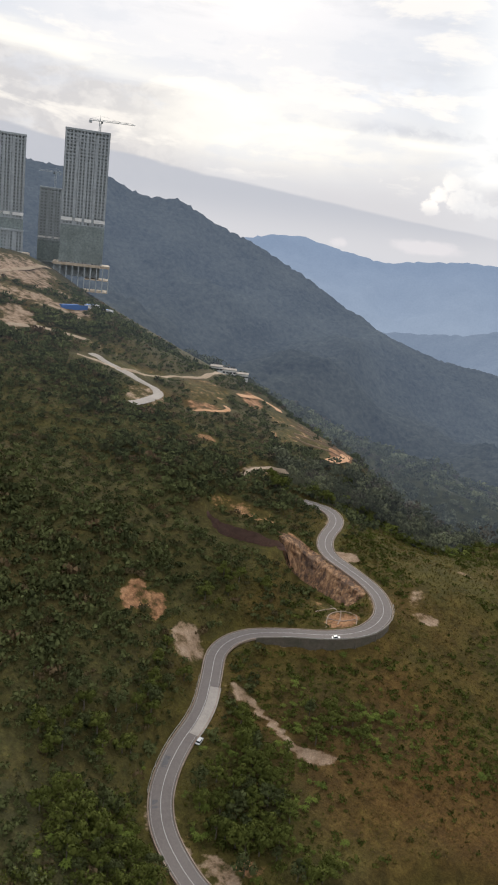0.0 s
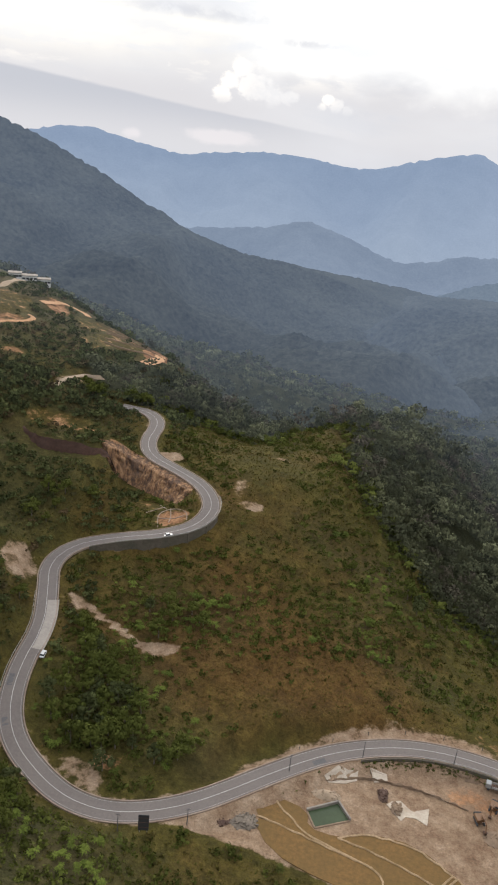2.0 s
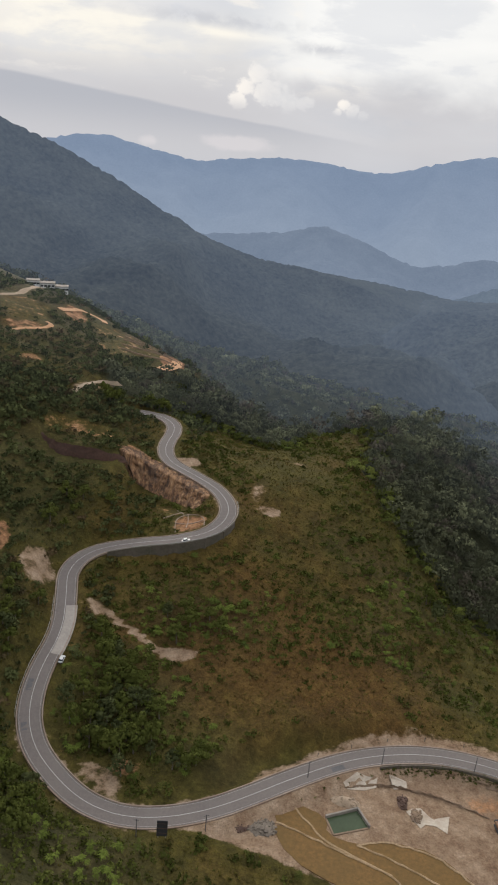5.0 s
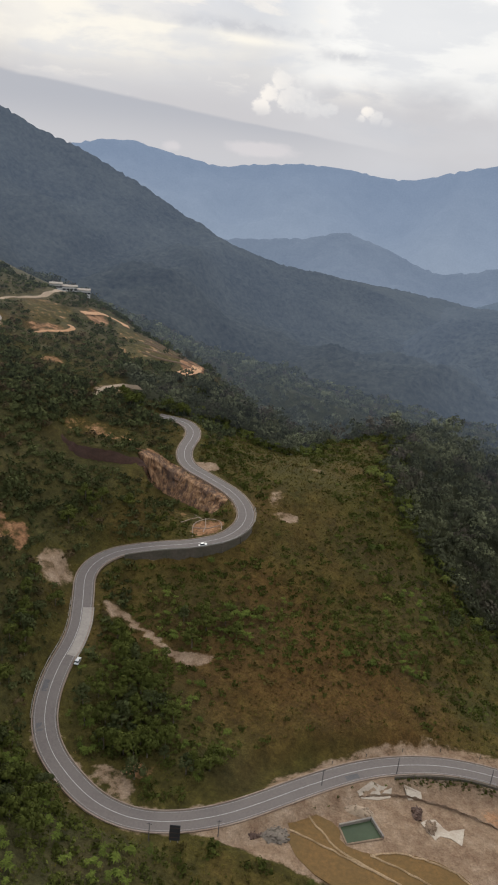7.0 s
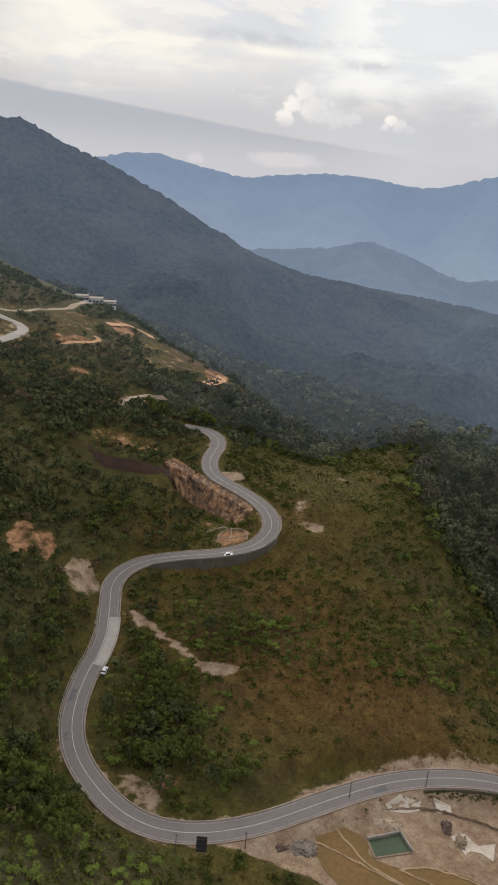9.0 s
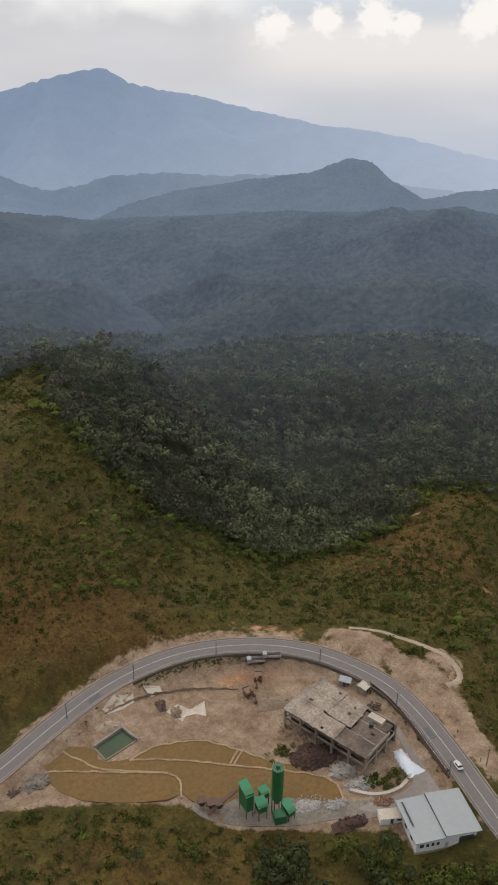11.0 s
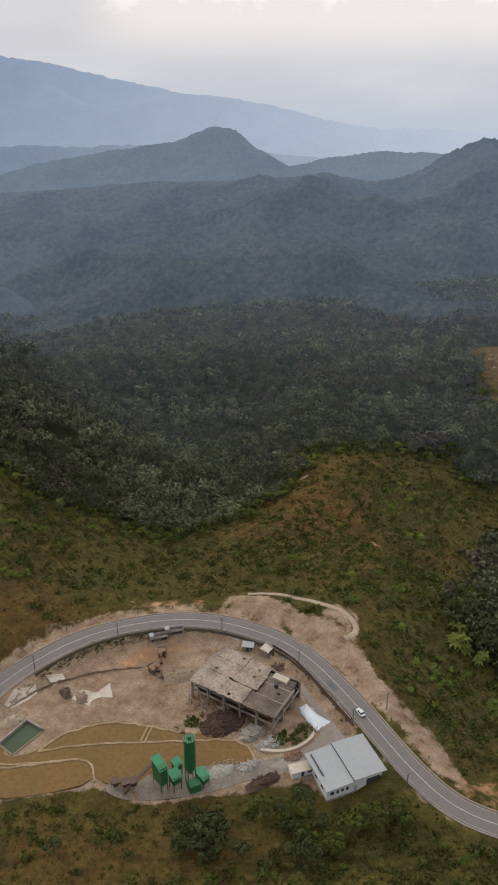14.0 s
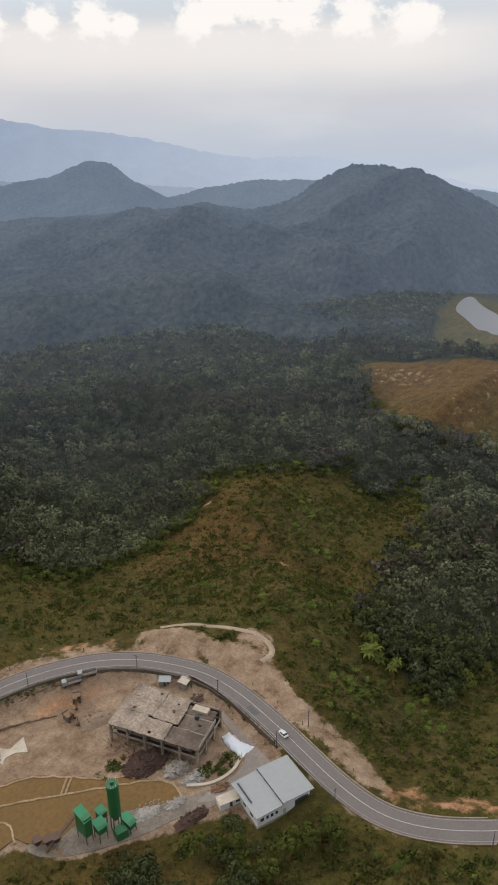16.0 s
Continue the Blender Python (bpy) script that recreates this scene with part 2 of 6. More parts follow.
def in_site(x, y):
    """1 on the levelled ground inside the road's loop."""
    e = np.hypot((x - 40) / 80, (y - 176) / 54)
    front = np.interp(x, [-40, -10, 27, 36, 60, 84, 90, 112], [173, 172, 164, 152, 144.5, 139, 125, 123])
    return smooth(1.10, 0.95, e) * smooth(-2.5, 1.5, y - front)


def beside(x, y, line):
    """Squared distance to a line, metres to its right, the share of its length there, and its third number."""
    g = np.gradient(line[:, :2], axis=0)
    g /= np.linalg.norm(g, axis=1)[:, None]
    best, side, along, third = np.full(x.shape, 1e9), np.zeros(x.shape), np.zeros(x.shape), np.zeros(x.shape)
    for k in range(len(line)):
        dx, dy = x - line[k, 0], y - line[k, 1]
        q = dx * dx + dy * dy
        m = q < best
        best[m], side[m], along[m], third[m] = q[m], (dx * g[k, 1] - dy * g[k, 0])[m], k / (len(line) - 1), line[k, 2]
    return best, side, along, third


def height_at(x, y, graded=True):
    x, y = np.asarray(x, float), np.asarray(y, float)
    shape = x.shape
    x, y = x.ravel(), y.ravel()
    z = RBF[len(KNOTS)] + RBF[len(KNOTS) + 1] * x + RBF[len(KNOTS) + 2] * y
    for k in range(len(KNOTS)):
        z -= RBF[k] * np.sqrt((x - KNOTS[k, 0]) ** 2 + (y - KNOTS[k, 1]) ** 2 + 18.0 ** 2)
    r = np.hypot(x, y)
    east = 430 * smooth(540, 660, x)
    far = smooth(960 + east, 1220 + east, r)
    z = z * (1 - far) - 480 * far
    site = in_site(x, y)
    rough = fbm(x, y, 60, 3, 4) * 3.0 + fbm(x, y, 14, 9, 3) * 0.7
    rough *= (1 - 0.97 * site)
    folds = 1 - 1.7 * np.abs(value_noise(x, y, 210, 23)) - 0.7 * np.abs(value_noise(x, y, 95, 29))
    rough += 25 * folds * smooth(390, 560, r) * smooth(1100, 900, r) * smooth(-140, -60, x + 0.12 * (y - 450)) * (1 - smooth(560, 640, x + 0.3 * (y - 600)) * 0.8)
    rows = np.abs(((z * 0.9 + 0.02 * x) % 1.6) - 0.8)
    rough += 0.7 * rows * smooth(163, 155, y) * smooth(-105, -85, x) * smooth(45, 20, x) * smooth(70, 90, y)
    if not graded:
        return (z + rough).reshape(shape)
    d, hz = near_line(x, y, ROAD)
    z = z * (1 - site) - 3.0 * site
    near = smooth(14, 6.0, d)
    near = np.maximum(near * (1 - site), smooth(8.5, 5.2, d))
    z = (z + rough * (1 - near)) * (1 - near) + (hz - 0.25 - 0.45 * smooth(-60, -80, x)) * near
    # the drop below the retaining wall on the downhill side of the upper bend
    best, side, along, _ = beside(x, y, ROAD[WALL_AT[0]:WALL_AT[1]])
    fade = np.sin(np.pi * np.clip(along, 0.01, 0.99)) ** 0.5
    z -= 5.0 * fade * smooth(3.4, 6.0, side) * smooth(24, 8, side) * (best < 26 ** 2)
    # the ground cut away below the rock face and below the raw bank
    box_ = np.where((x > -215) & (x < -35) & (y > 270) & (y < 380))[0]
    if len(box_):
        xs, ys = x[box_], y[box_]
        best, side, along, _ = beside(xs, ys, BANK)
        z[box_] -= 4.5 * np.sin(np.pi * along) * smooth(-2.6, 0.4, side) * smooth(24, 7, side) * (best < 26 ** 2)
        best, side, along, foot = beside(xs, ys, CLIFF)
        m = smooth(-3.0, -0.2, side) * smooth(36, 15, side) * smooth(0.0, 0.10, along) * smooth(1.0, 0.93, along) * (best < 38 ** 2) * smooth(5.0, 7.5, d[box_])
        z[box_] = z[box_] * (1 - m) + np.minimum(z[box_], foot) * m
    return z.reshape(shape)
# ---- end of the land ----
# ---- materials ----
def material(name):
    m = bpy.data.materials.new(name)
    m.use_nodes = True
    n = m.node_tree.nodes
    return m, n, m.node_tree.links, n["Principled BSDF"]


def node(n, links, kind, links_in=None, **values):
    d = n.new(kind)
    for key, value in values.items():
        d.inputs[key].default_value = value
    for key, value in (links_in or {}).items():
        links.new(value, d.inputs[key])
    return d


def ramp(n, links, source, stops):
    r = n.new("ShaderNodeValToRGB")
    while len(r.color_ramp.elements) < len(stops):
        r.color_ramp.elements.new(0.5)
    for e, (p, c) in zip(r.color_ramp.elements, stops):
        e.position, e.color = p, (*c, 1)
    links.new(source, r.inputs[0])
    return r.outputs[0]


def mix(n, links, fac, a, b, blend="MIX"):
    m = n.new("ShaderNodeMix")
    m.data_type, m.blend_type = "RGBA", blend
    for socket, value in ((m.inputs[0], fac), (m.inputs[6], a), (m.inputs[7], b)):
        if isinstance(value, (int, float)):
            socket.default_value = value
        elif isinstance(value, tuple):
            socket.default_value = (*value, 1)
        else:
            links.new(value, socket)
    return m.outputs[2]


def surface(name, colour, rough=0.8, metal=0.0, vary=0.25, grain=3.0, stain=0.25, bump=0.1, stain_colour=None, per_object=0.0):
    """A worn surface: grain and larger stains in object space, at sizes of 1/grain metres."""
    m, n, l, p = material(name)
    c = n.new("ShaderNodeTexCoord").outputs["Object"]
    fine = node(n, l, "ShaderNodeTexNoise", {"Vector": c}, Scale=grain, Detail=6.0, Roughness=0.65)
    wide = node(n, l, "ShaderNodeTexNoise", {"Vector": c}, Scale=grain * 0.13, Detail=5.0, Roughness=0.6)
    dark = tuple(v * (1 - vary) for v in colour)
    lite = tuple(min(1, v * (1 + vary)) for v in colour)
    base = ramp(n, l, fine.outputs[0], [(0.3, dark), (0.7, lite)])
    mask = ramp(n, l, wide.outputs[0], [(0.42, (0, 0, 0)), (0.68, (stain, stain, stain))])
    base = mix(n, l, mask, base, stain_colour or tuple(v * 0.45 for v in colour))
    if per_object:
        info = n.new("ShaderNodeObjectInfo").outputs["Random"]
        base = mix(n, l, per_object, base, ramp(n, l, info, [(0, tuple(v * 0.4 for v in colour)), (1, tuple(min(1, v * 1.6) for v in colour))]))
    l.new(base, p.inputs["Base Color"])
    p.inputs["Roughness"].default_value, p.inputs["Metallic"].default_value = rough, metal
    if bump:
        b = node(n, l, "ShaderNodeBump", {"Height": fine.outputs[0]}, Strength=bump, Distance=0.3 / grain)
        l.new(b.outputs[0], p.inputs["Normal"])
    return m


def leaf_material(name, dark, light, dry=(0.12, 0.10, 0.035), dry_part=0.15, air=(0, 0, 0), speckle=0.3):
    """Foliage: each clump has a shade of its own; whole plants lean to dry or lush by their tint. air: colour of the
    painted haze.
    """
    m, n, l, p = material(name)
    isle = n.new("ShaderNodeNewGeometry").outputs["Random Per Island"]
    tint = n.new("ShaderNodeAttribute")
    tint.attribute_name = "tint"
    c = n.new("ShaderNodeTexCoord").outputs["Object"]
    fine = node(n, l, "ShaderNodeTexNoise", {"Vector": c}, Scale=1.3, Detail=4.0)
    base = ramp(n, l, tint.outputs["Fac"], [(0.0, dark), (0.75, light), (1.0, tuple(v * 1.35 for v in light))])
    own = ramp(n, l, isle, [(0, tuple(v * 0.55 for v in dark)), (1, light)])
    base = mix(n, l, speckle, base, own)
    base = mix(n, l, ramp(n, l, tint.outputs["Fac"], [(0, (dry_part * 2,) * 3), (0.12, (0, 0, 0))]), base, dry)
    base = mix(n, l, speckle, base, ramp(n, l, fine.outputs[0], [(0.3, (0.25, 0.25, 0.25)), (0.7, (1.4, 1.4, 1.4))]), "MULTIPLY")
    l.new(base, p.inputs["Base Color"])
    p.inputs["Roughness"].default_value = 0.95
    p.inputs["Specular IOR Level"].default_value = 0.03
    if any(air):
        # haze painted as leaf emission, stronger with distance down the valley
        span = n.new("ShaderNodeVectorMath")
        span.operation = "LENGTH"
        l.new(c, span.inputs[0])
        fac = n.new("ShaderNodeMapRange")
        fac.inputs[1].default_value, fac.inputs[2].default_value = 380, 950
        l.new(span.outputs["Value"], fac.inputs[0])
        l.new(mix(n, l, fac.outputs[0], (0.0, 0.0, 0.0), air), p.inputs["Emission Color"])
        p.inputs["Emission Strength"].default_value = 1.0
    return m


def ground_material():
    m, n, l, p = material("grass_and_soil")
    c = n.new("ShaderNodeTexCoord").outputs["Object"]
    att = n.new("ShaderNodeAttribute")
    att.attribute_name = "cover"
    sep = n.new("ShaderNodeSeparateColor")
    l.new(att.outputs["Color"], sep.inputs[0])
    wide = node(n, l, "ShaderNodeTexNoise", {"Vector": c}, Scale=0.025, Detail=7.0, Roughness=0.62)
    mid = node(n, l, "ShaderNodeTexNoise", {"Vector": c}, Scale=0.16, Detail=7.0, Roughness=0.68)
    fine = node(n, l, "ShaderNodeTexNoise", {"Vector": c}, Scale=1.4, Detail=5.0, Roughness=0.7)
    green = ramp(n, l, mid.outputs[0], [(0.3, (0.035, 0.031, 0.009)), (0.5, (0.062, 0.051, 0.013)), (0.72, (0.098, 0.077, 0.020))])
    dry = ramp(n, l, mid.outputs[0], [(0.3, (0.050, 0.028, 0.010)), (0.5, (0.090, 0.051, 0.016)), (0.75, (0.130, 0.080, 0.025))])
    soil = ramp(n, l, mid.outputs[0], [(0.3, (0.15, 0.09, 0.055)), (0.5, (0.245, 0.165, 0.106)), (0.72, (0.36, 0.265, 0.185))])
    clay = ramp(n, l, mid.outputs[0], [(0.3, (0.095, 0.048, 0.027)), (0.5, (0.22, 0.112, 0.058)), (0.62, (0.32, 0.172, 0.090)), (0.75, (0.39, 0.25, 0.155))])
    blend = node(n, l, "ShaderNodeMath", {0: wide.outputs[0], 1: sep.outputs[1]})
    blend.operation = "ADD"
    turf = mix(n, l, ramp(n, l, blend.outputs[0], [(0.50, (0, 0, 0)), (0.85, (1, 1, 1))]), green, dry)
    edge = node(n, l, "ShaderNodeMath", {0: mid.outputs[0], 1: sep.outputs[0]})
    edge.operation = "ADD"
    base = mix(n, l, ramp(n, l, edge.outputs[0], [(0.86, (0, 0, 0)), (1.02, (1, 1, 1))]), turf, soil)
    edge2 = node(n, l, "ShaderNodeMath", {0: mid.outputs[0], 1: sep.outputs[2]})
    edge2.operation = "ADD"
    base = mix(n, l, ramp(n, l, edge2.outputs[0], [(0.86, (0, 0, 0)), (1.02, (1, 1, 1))]), base, clay)
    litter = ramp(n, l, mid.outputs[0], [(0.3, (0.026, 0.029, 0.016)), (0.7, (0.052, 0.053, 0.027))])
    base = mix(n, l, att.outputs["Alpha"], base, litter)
    base = mix(n, l, 0.55, base, ramp(n, l, fine.outputs[0], [(0.25, (0.35, 0.35, 0.35)), (0.75, (1.5, 1.5, 1.5))]), "MULTIPLY")
    tuft = node(n, l, "ShaderNodeTexNoise", {"Vector": c}, Scale=0.55, Detail=5.0, Roughness=0.65)
    base = mix(n, l, ramp(n, l, edge.outputs[0], [(0.86, (0.5, 0.5, 0.5)), (1.05, (0.16, 0.16, 0.16))]), base, ramp(n, l, tuft.outputs[0], [(0.32, (0.45, 0.45, 0.42)), (0.68, (1.5, 1.48, 1.4))]), "MULTIPLY")
    l.new(base, p.inputs["Base Color"])
    p.inputs["Roughness"].default_value = 0.95
    p.inputs["Specular IOR Level"].default_value = 0.1
    # distance haze painted into the ground as a bluish emission
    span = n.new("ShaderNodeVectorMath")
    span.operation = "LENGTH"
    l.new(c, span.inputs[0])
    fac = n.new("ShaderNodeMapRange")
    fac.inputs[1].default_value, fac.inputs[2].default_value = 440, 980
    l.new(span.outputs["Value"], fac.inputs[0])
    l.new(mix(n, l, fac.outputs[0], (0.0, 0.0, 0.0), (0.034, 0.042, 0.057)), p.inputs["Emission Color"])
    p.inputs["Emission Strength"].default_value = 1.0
    b = node(n, l, "ShaderNodeBump", {"Height": fine.outputs[0]}, Strength=0.6, Distance=0.6)
    b2 = node(n, l, "ShaderNodeBump", {"Height": tuft.outputs[0], "Normal": b.outputs[0]}, Strength=0.7, Distance=1.2)
    l.new(b2.outputs[0], p.inputs["Normal"])
    return m


def distance_material(name, dark, light, near_haze, far_haze, near, far, east=None):
    """A far wooded range, a backdrop: leaf colours, and haze painted as emission that grows from distance near to far.
    """
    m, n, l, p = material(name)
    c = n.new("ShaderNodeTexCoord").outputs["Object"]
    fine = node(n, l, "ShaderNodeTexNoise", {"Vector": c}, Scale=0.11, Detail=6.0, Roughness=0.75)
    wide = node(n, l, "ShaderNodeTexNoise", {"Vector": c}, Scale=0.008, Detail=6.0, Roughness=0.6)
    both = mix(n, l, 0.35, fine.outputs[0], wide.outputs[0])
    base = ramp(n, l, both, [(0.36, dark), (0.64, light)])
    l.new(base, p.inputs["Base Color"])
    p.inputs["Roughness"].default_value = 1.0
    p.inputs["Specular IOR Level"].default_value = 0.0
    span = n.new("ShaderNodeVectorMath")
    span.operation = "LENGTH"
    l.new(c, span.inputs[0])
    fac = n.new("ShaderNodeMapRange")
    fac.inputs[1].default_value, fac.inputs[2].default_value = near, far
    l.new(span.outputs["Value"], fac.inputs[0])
    glow = mix(n, l, fac.outputs[0], near_haze, far_haze)
    if east:        # the painted haze grows eastwards, towards the plain
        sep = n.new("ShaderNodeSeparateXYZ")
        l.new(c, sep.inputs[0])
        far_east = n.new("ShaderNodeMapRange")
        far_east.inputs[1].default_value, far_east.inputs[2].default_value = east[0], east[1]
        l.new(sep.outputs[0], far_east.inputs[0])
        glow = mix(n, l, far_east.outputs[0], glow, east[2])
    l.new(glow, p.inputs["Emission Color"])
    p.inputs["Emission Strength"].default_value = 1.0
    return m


GROUND = ground_material()
ASPHALT = surface("asphalt", (0.123, 0.102, 0.090), rough=0.95, vary=0.15, grain=1.2, stain=0.5, stain_colour=(0.142, 0.120, 0.106), bump=0.05)
PATCHED = surface("new_concrete_surfacing", (0.27, 0.235, 0.20), rough=0.9, vary=0.15, grain=1.0)
EDGE = surface("worn_edge_paint", (0.30, 0.27, 0.24), rough=0.8, vary=0.3, grain=1.5, stain=0.6, stain_colour=(0.15, 0.135, 0.12))
LINE = surface("road_paint", (0.38, 0.36, 0.33), rough=0.7, vary=0.12, grain=2.0, stain=0.5, stain_colour=(0.25, 0.25, 0.25))
CONCRETE = surface("weathered_concrete", (0.25, 0.215, 0.175), rough=0.9, vary=0.3, grain=1.4, stain=0.7, stain_colour=(0.13, 0.115, 0.10), bump=0.3)
PALE = surface("pale_concrete", (0.40, 0.335, 0.26), rough=0.9, vary=0.2, grain=1.2, stain=0.6, stain_colour=(0.24, 0.17, 0.11))
WHITE = surface("white_paint", (0.58, 0.57, 0.55), rough=0.6, vary=0.06, grain=1.5, stain=0.25, stain_colour=(0.45, 0.45, 0.44))
DARK = surface("dark_rubber_and_shadowed_steel", (0.03, 0.03, 0.032), rough=0.7, vary=0.3, grain=5)
GREEN = surface("green_sheet_metal", (0.012, 0.098, 0.024), rough=0.5, vary=0.12, grain=1.0, stain=0.4, stain_colour=(0.03, 0.09, 0.05))
ROOF = surface("grey_roof_sheet", (0.245, 0.245, 0.234), rough=0.6, vary=0.06, grain=0.8, stain=0.3, stain_colour=(0.23, 0.23, 0.225))
ROOFTOP = surface("stained_roof_concrete", (0.25, 0.192, 0.142), rough=0.95, vary=0.5, grain=1.3, stain=0.9, stain_colour=(0.115, 0.082, 0.060), bump=0.3)
DRAIN = surface("dirty_drain_concrete", (0.36, 0.255, 0.15), rough=0.95, vary=0.4, grain=1.2, stain=0.95, stain_colour=(0.22, 0.145, 0.07))
TAR = surface("dark_tar", (0.085, 0.08, 0.078), rough=0.9, vary=0.2, grain=1.5)
MOSSY = surface("mossy_wall_concrete", (0.095, 0.078, 0.058), rough=0.95, vary=0.3, grain=0.8, stain=0.7, stain_colour=(0.05, 0.05, 0.03), bump=0.3)
SOILBANK = surface("graded_earth", (0.20, 0.135, 0.086), rough=0.95, vary=0.3, grain=0.7, stain=0.5, bump=0.5)


def rock_material():
    """A raw rock and clay face: ochre and brown, streaked down the slope."""
    m, n, l, p = material("broken_rock_face")
    c = n.new("ShaderNodeTexCoord").outputs["Object"]
    squash = node(n, l, "ShaderNodeMapping", {"Vector": c}, Scale=(1.0, 1.0, 0.22))
    streak = node(n, l, "ShaderNodeTexNoise", {"Vector": squash.outputs[0]}, Scale=0.5, Detail=6.0, Roughness=0.72)
    block = node(n, l, "ShaderNodeTexNoise", {"Vector": c}, Scale=0.10, Detail=5.0, Roughness=0.6)
    fine = node(n, l, "ShaderNodeTexNoise", {"Vector": c}, Scale=1.5, Detail=5.0, Roughness=0.7)
    base = ramp(n, l, streak.outputs[0], [(0.34, (0.040, 0.026, 0.019)), (0.47, (0.15, 0.080, 0.042)), (0.56, (0.30, 0.165, 0.080)), (0.70, (0.44, 0.28, 0.155))])
    base = mix(n, l, ramp(n, l, block.outputs[0], [(0.52, (0, 0, 0)), (0.64, (0.7, 0.7, 0.7))]), base, (0.062, 0.040, 0.030))
    base = mix(n, l, 0.5, base, ramp(n, l, fine.outputs[0], [(0.3, (0.45, 0.45, 0.45)), (0.7, (1.4, 1.4, 1.4))]), "MULTIPLY")
    l.new(base, p.inputs["Base Color"])
    p.inputs["Roughness"].default_value = 0.95
    b = node(n, l, "ShaderNodeBump", {"Height": streak.outputs[0]}, Strength=1.0, Distance=0.8)
    l.new(b.outputs[0], p.inputs["Normal"])
    return m


ROCK = rock_material()
RUST = surface("rusty_steel", (0.085, 0.046, 0.030), rough=0.8, vary=0.35, grain=3)
YELLOW = surface("yellow_machine_paint", (0.15, 0.072, 0.028), rough=0.5, vary=0.15, grain=3, stain=0.5)
WATER = surface("still_green_water", (0.050, 0.066, 0.036), rough=0.22, vary=0.12, grain=0.4, stain=0.2, bump=0.0)
WATER.node_tree.nodes["Principled BSDF"].inputs["IOR"].default_value = 1.2
BARK = surface("bark", (0.11, 0.09, 0.065), rough=0.9, vary=0.3, grain=4)
# tone painted for shaded storeys, lightened to stand in for distance haze
VOID = surface("hazed_storey_core", (0.215, 0.235, 0.245), rough=0.9, vary=0.2, grain=0.5)
GLASS = surface("dark_window", (0.035, 0.04, 0.045), rough=0.15, vary=0.1, grain=2, stain=0.0, bump=0.0)
TOWER = surface("unfinished_tower_concrete", (0.30, 0.325, 0.335), rough=0.9, vary=0.12, grain=0.6, stain=0.4)
NET = surface("scaffold_netting", (0.17, 0.20, 0.195), rough=0.9, vary=0.3, grain=0.5, stain=0.5)
BLUE = surface("blue_sheet", (0.05, 0.12, 0.30), rough=0.6, vary=0.1, grain=1.0)
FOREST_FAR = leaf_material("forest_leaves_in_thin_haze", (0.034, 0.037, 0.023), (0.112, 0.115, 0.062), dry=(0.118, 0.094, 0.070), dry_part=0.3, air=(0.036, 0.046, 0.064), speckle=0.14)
SCRUB = leaf_material("scrub_leaves_in_thin_haze", (0.026, 0.032, 0.014), (0.084, 0.092, 0.034), dry=(0.11, 0.074, 0.040), dry_part=0.5, air=(0.030, 0.037, 0.048))
BUSH = leaf_material("bush_leaves", (0.034, 0.041, 0.010), (0.092, 0.102, 0.023), dry=(0.11, 0.080, 0.028), dry_part=0.35)
# ---- building helpers ----
def mesh_of(name, verts, faces, mat, smooth_faces=False):
    me = bpy.data.meshes.new(name)
    me.from_pydata([tuple(v) for v in verts], [], [tuple(f) for f in faces])
    me.materials.append(mat)
    if smooth_faces:
        me.shade_smooth()
    return me


def tri_mesh(name, verts, tris, mat, tint=None):
    """A mesh from arrays of points and triangles."""
    me = bpy.data.meshes.new(name)
    me.vertices.add(len(verts))
    me.vertices.foreach_set("co", np.ascontiguousarray(verts, np.float32).ravel())
    me.loops.add(tris.size)
    me.loops.foreach_set("vertex_index", np.ascontiguousarray(tris, np.int32).ravel())
    me.polygons.add(len(tris))
    me.polygons.foreach_set("loop_start", np.arange(0, tris.size, tris.shape[1], dtype=np.int32))
    me.materials.append(mat)
    if tint is not None:
        me.attributes.new("tint", "FLOAT", "POINT").data.foreach_set("value", np.ascontiguousarray(tint, np.float32))
    me.update(calc_edges=True)
    me.validate()
    return me


def grid_faces(nu, nv):
    i = np.arange(nu * nv).reshape(nu, nv)
    return np.stack([i[:-1, :-1], i[1:, :-1], i[1:, 1:], i[:-1, 1:]], -1).reshape(-1, 4)


def part(name, data, mat, parent, label=""):
    """Links a bmesh or a mesh as one object under a thing or a part."""
    if isinstance(data, bmesh.types.BMesh):
        me = bpy.data.meshes.new(name)
        data.to_mesh(me)
        data.free()
        me.materials.append(mat)
    else:
        me = data
    ob = new(name, me)
    ob.parent = parent
    return tagged(ob, label) if label else ob


def thing(name, m, label, category, group="", kind=""):
    ob = new(name)
    ob.matrix_world = m
    return tagged(ob, label, category, group, kind)


def add_box(bm, x0, y0, z0, x1, y1, z1, bevel=0.0, m=None):
    made = bmesh.ops.create_cube(bm, size=1)["verts"]
    bmesh.ops.transform(bm, matrix=Matrix.LocRotScale(((x0 + x1) / 2, (y0 + y1) / 2, (z0 + z1) / 2), None, (x1 - x0, y1 - y0, z1 - z0)), verts=made)
    if bevel:
        edges = list({e for v in made for e in v.link_edges})
        made = bmesh.ops.bevel(bm, geom=edges, offset=bevel, segments=1, affect="EDGES", profile=0.5)["verts"]
    if m is not None:
        bmesh.ops.transform(bm, matrix=m, verts=[v for v in made if v.is_valid])
    return made


def box(*args, **kw):
    bm = bmesh.new()
    add_box(bm, *args, **kw)
    return bm


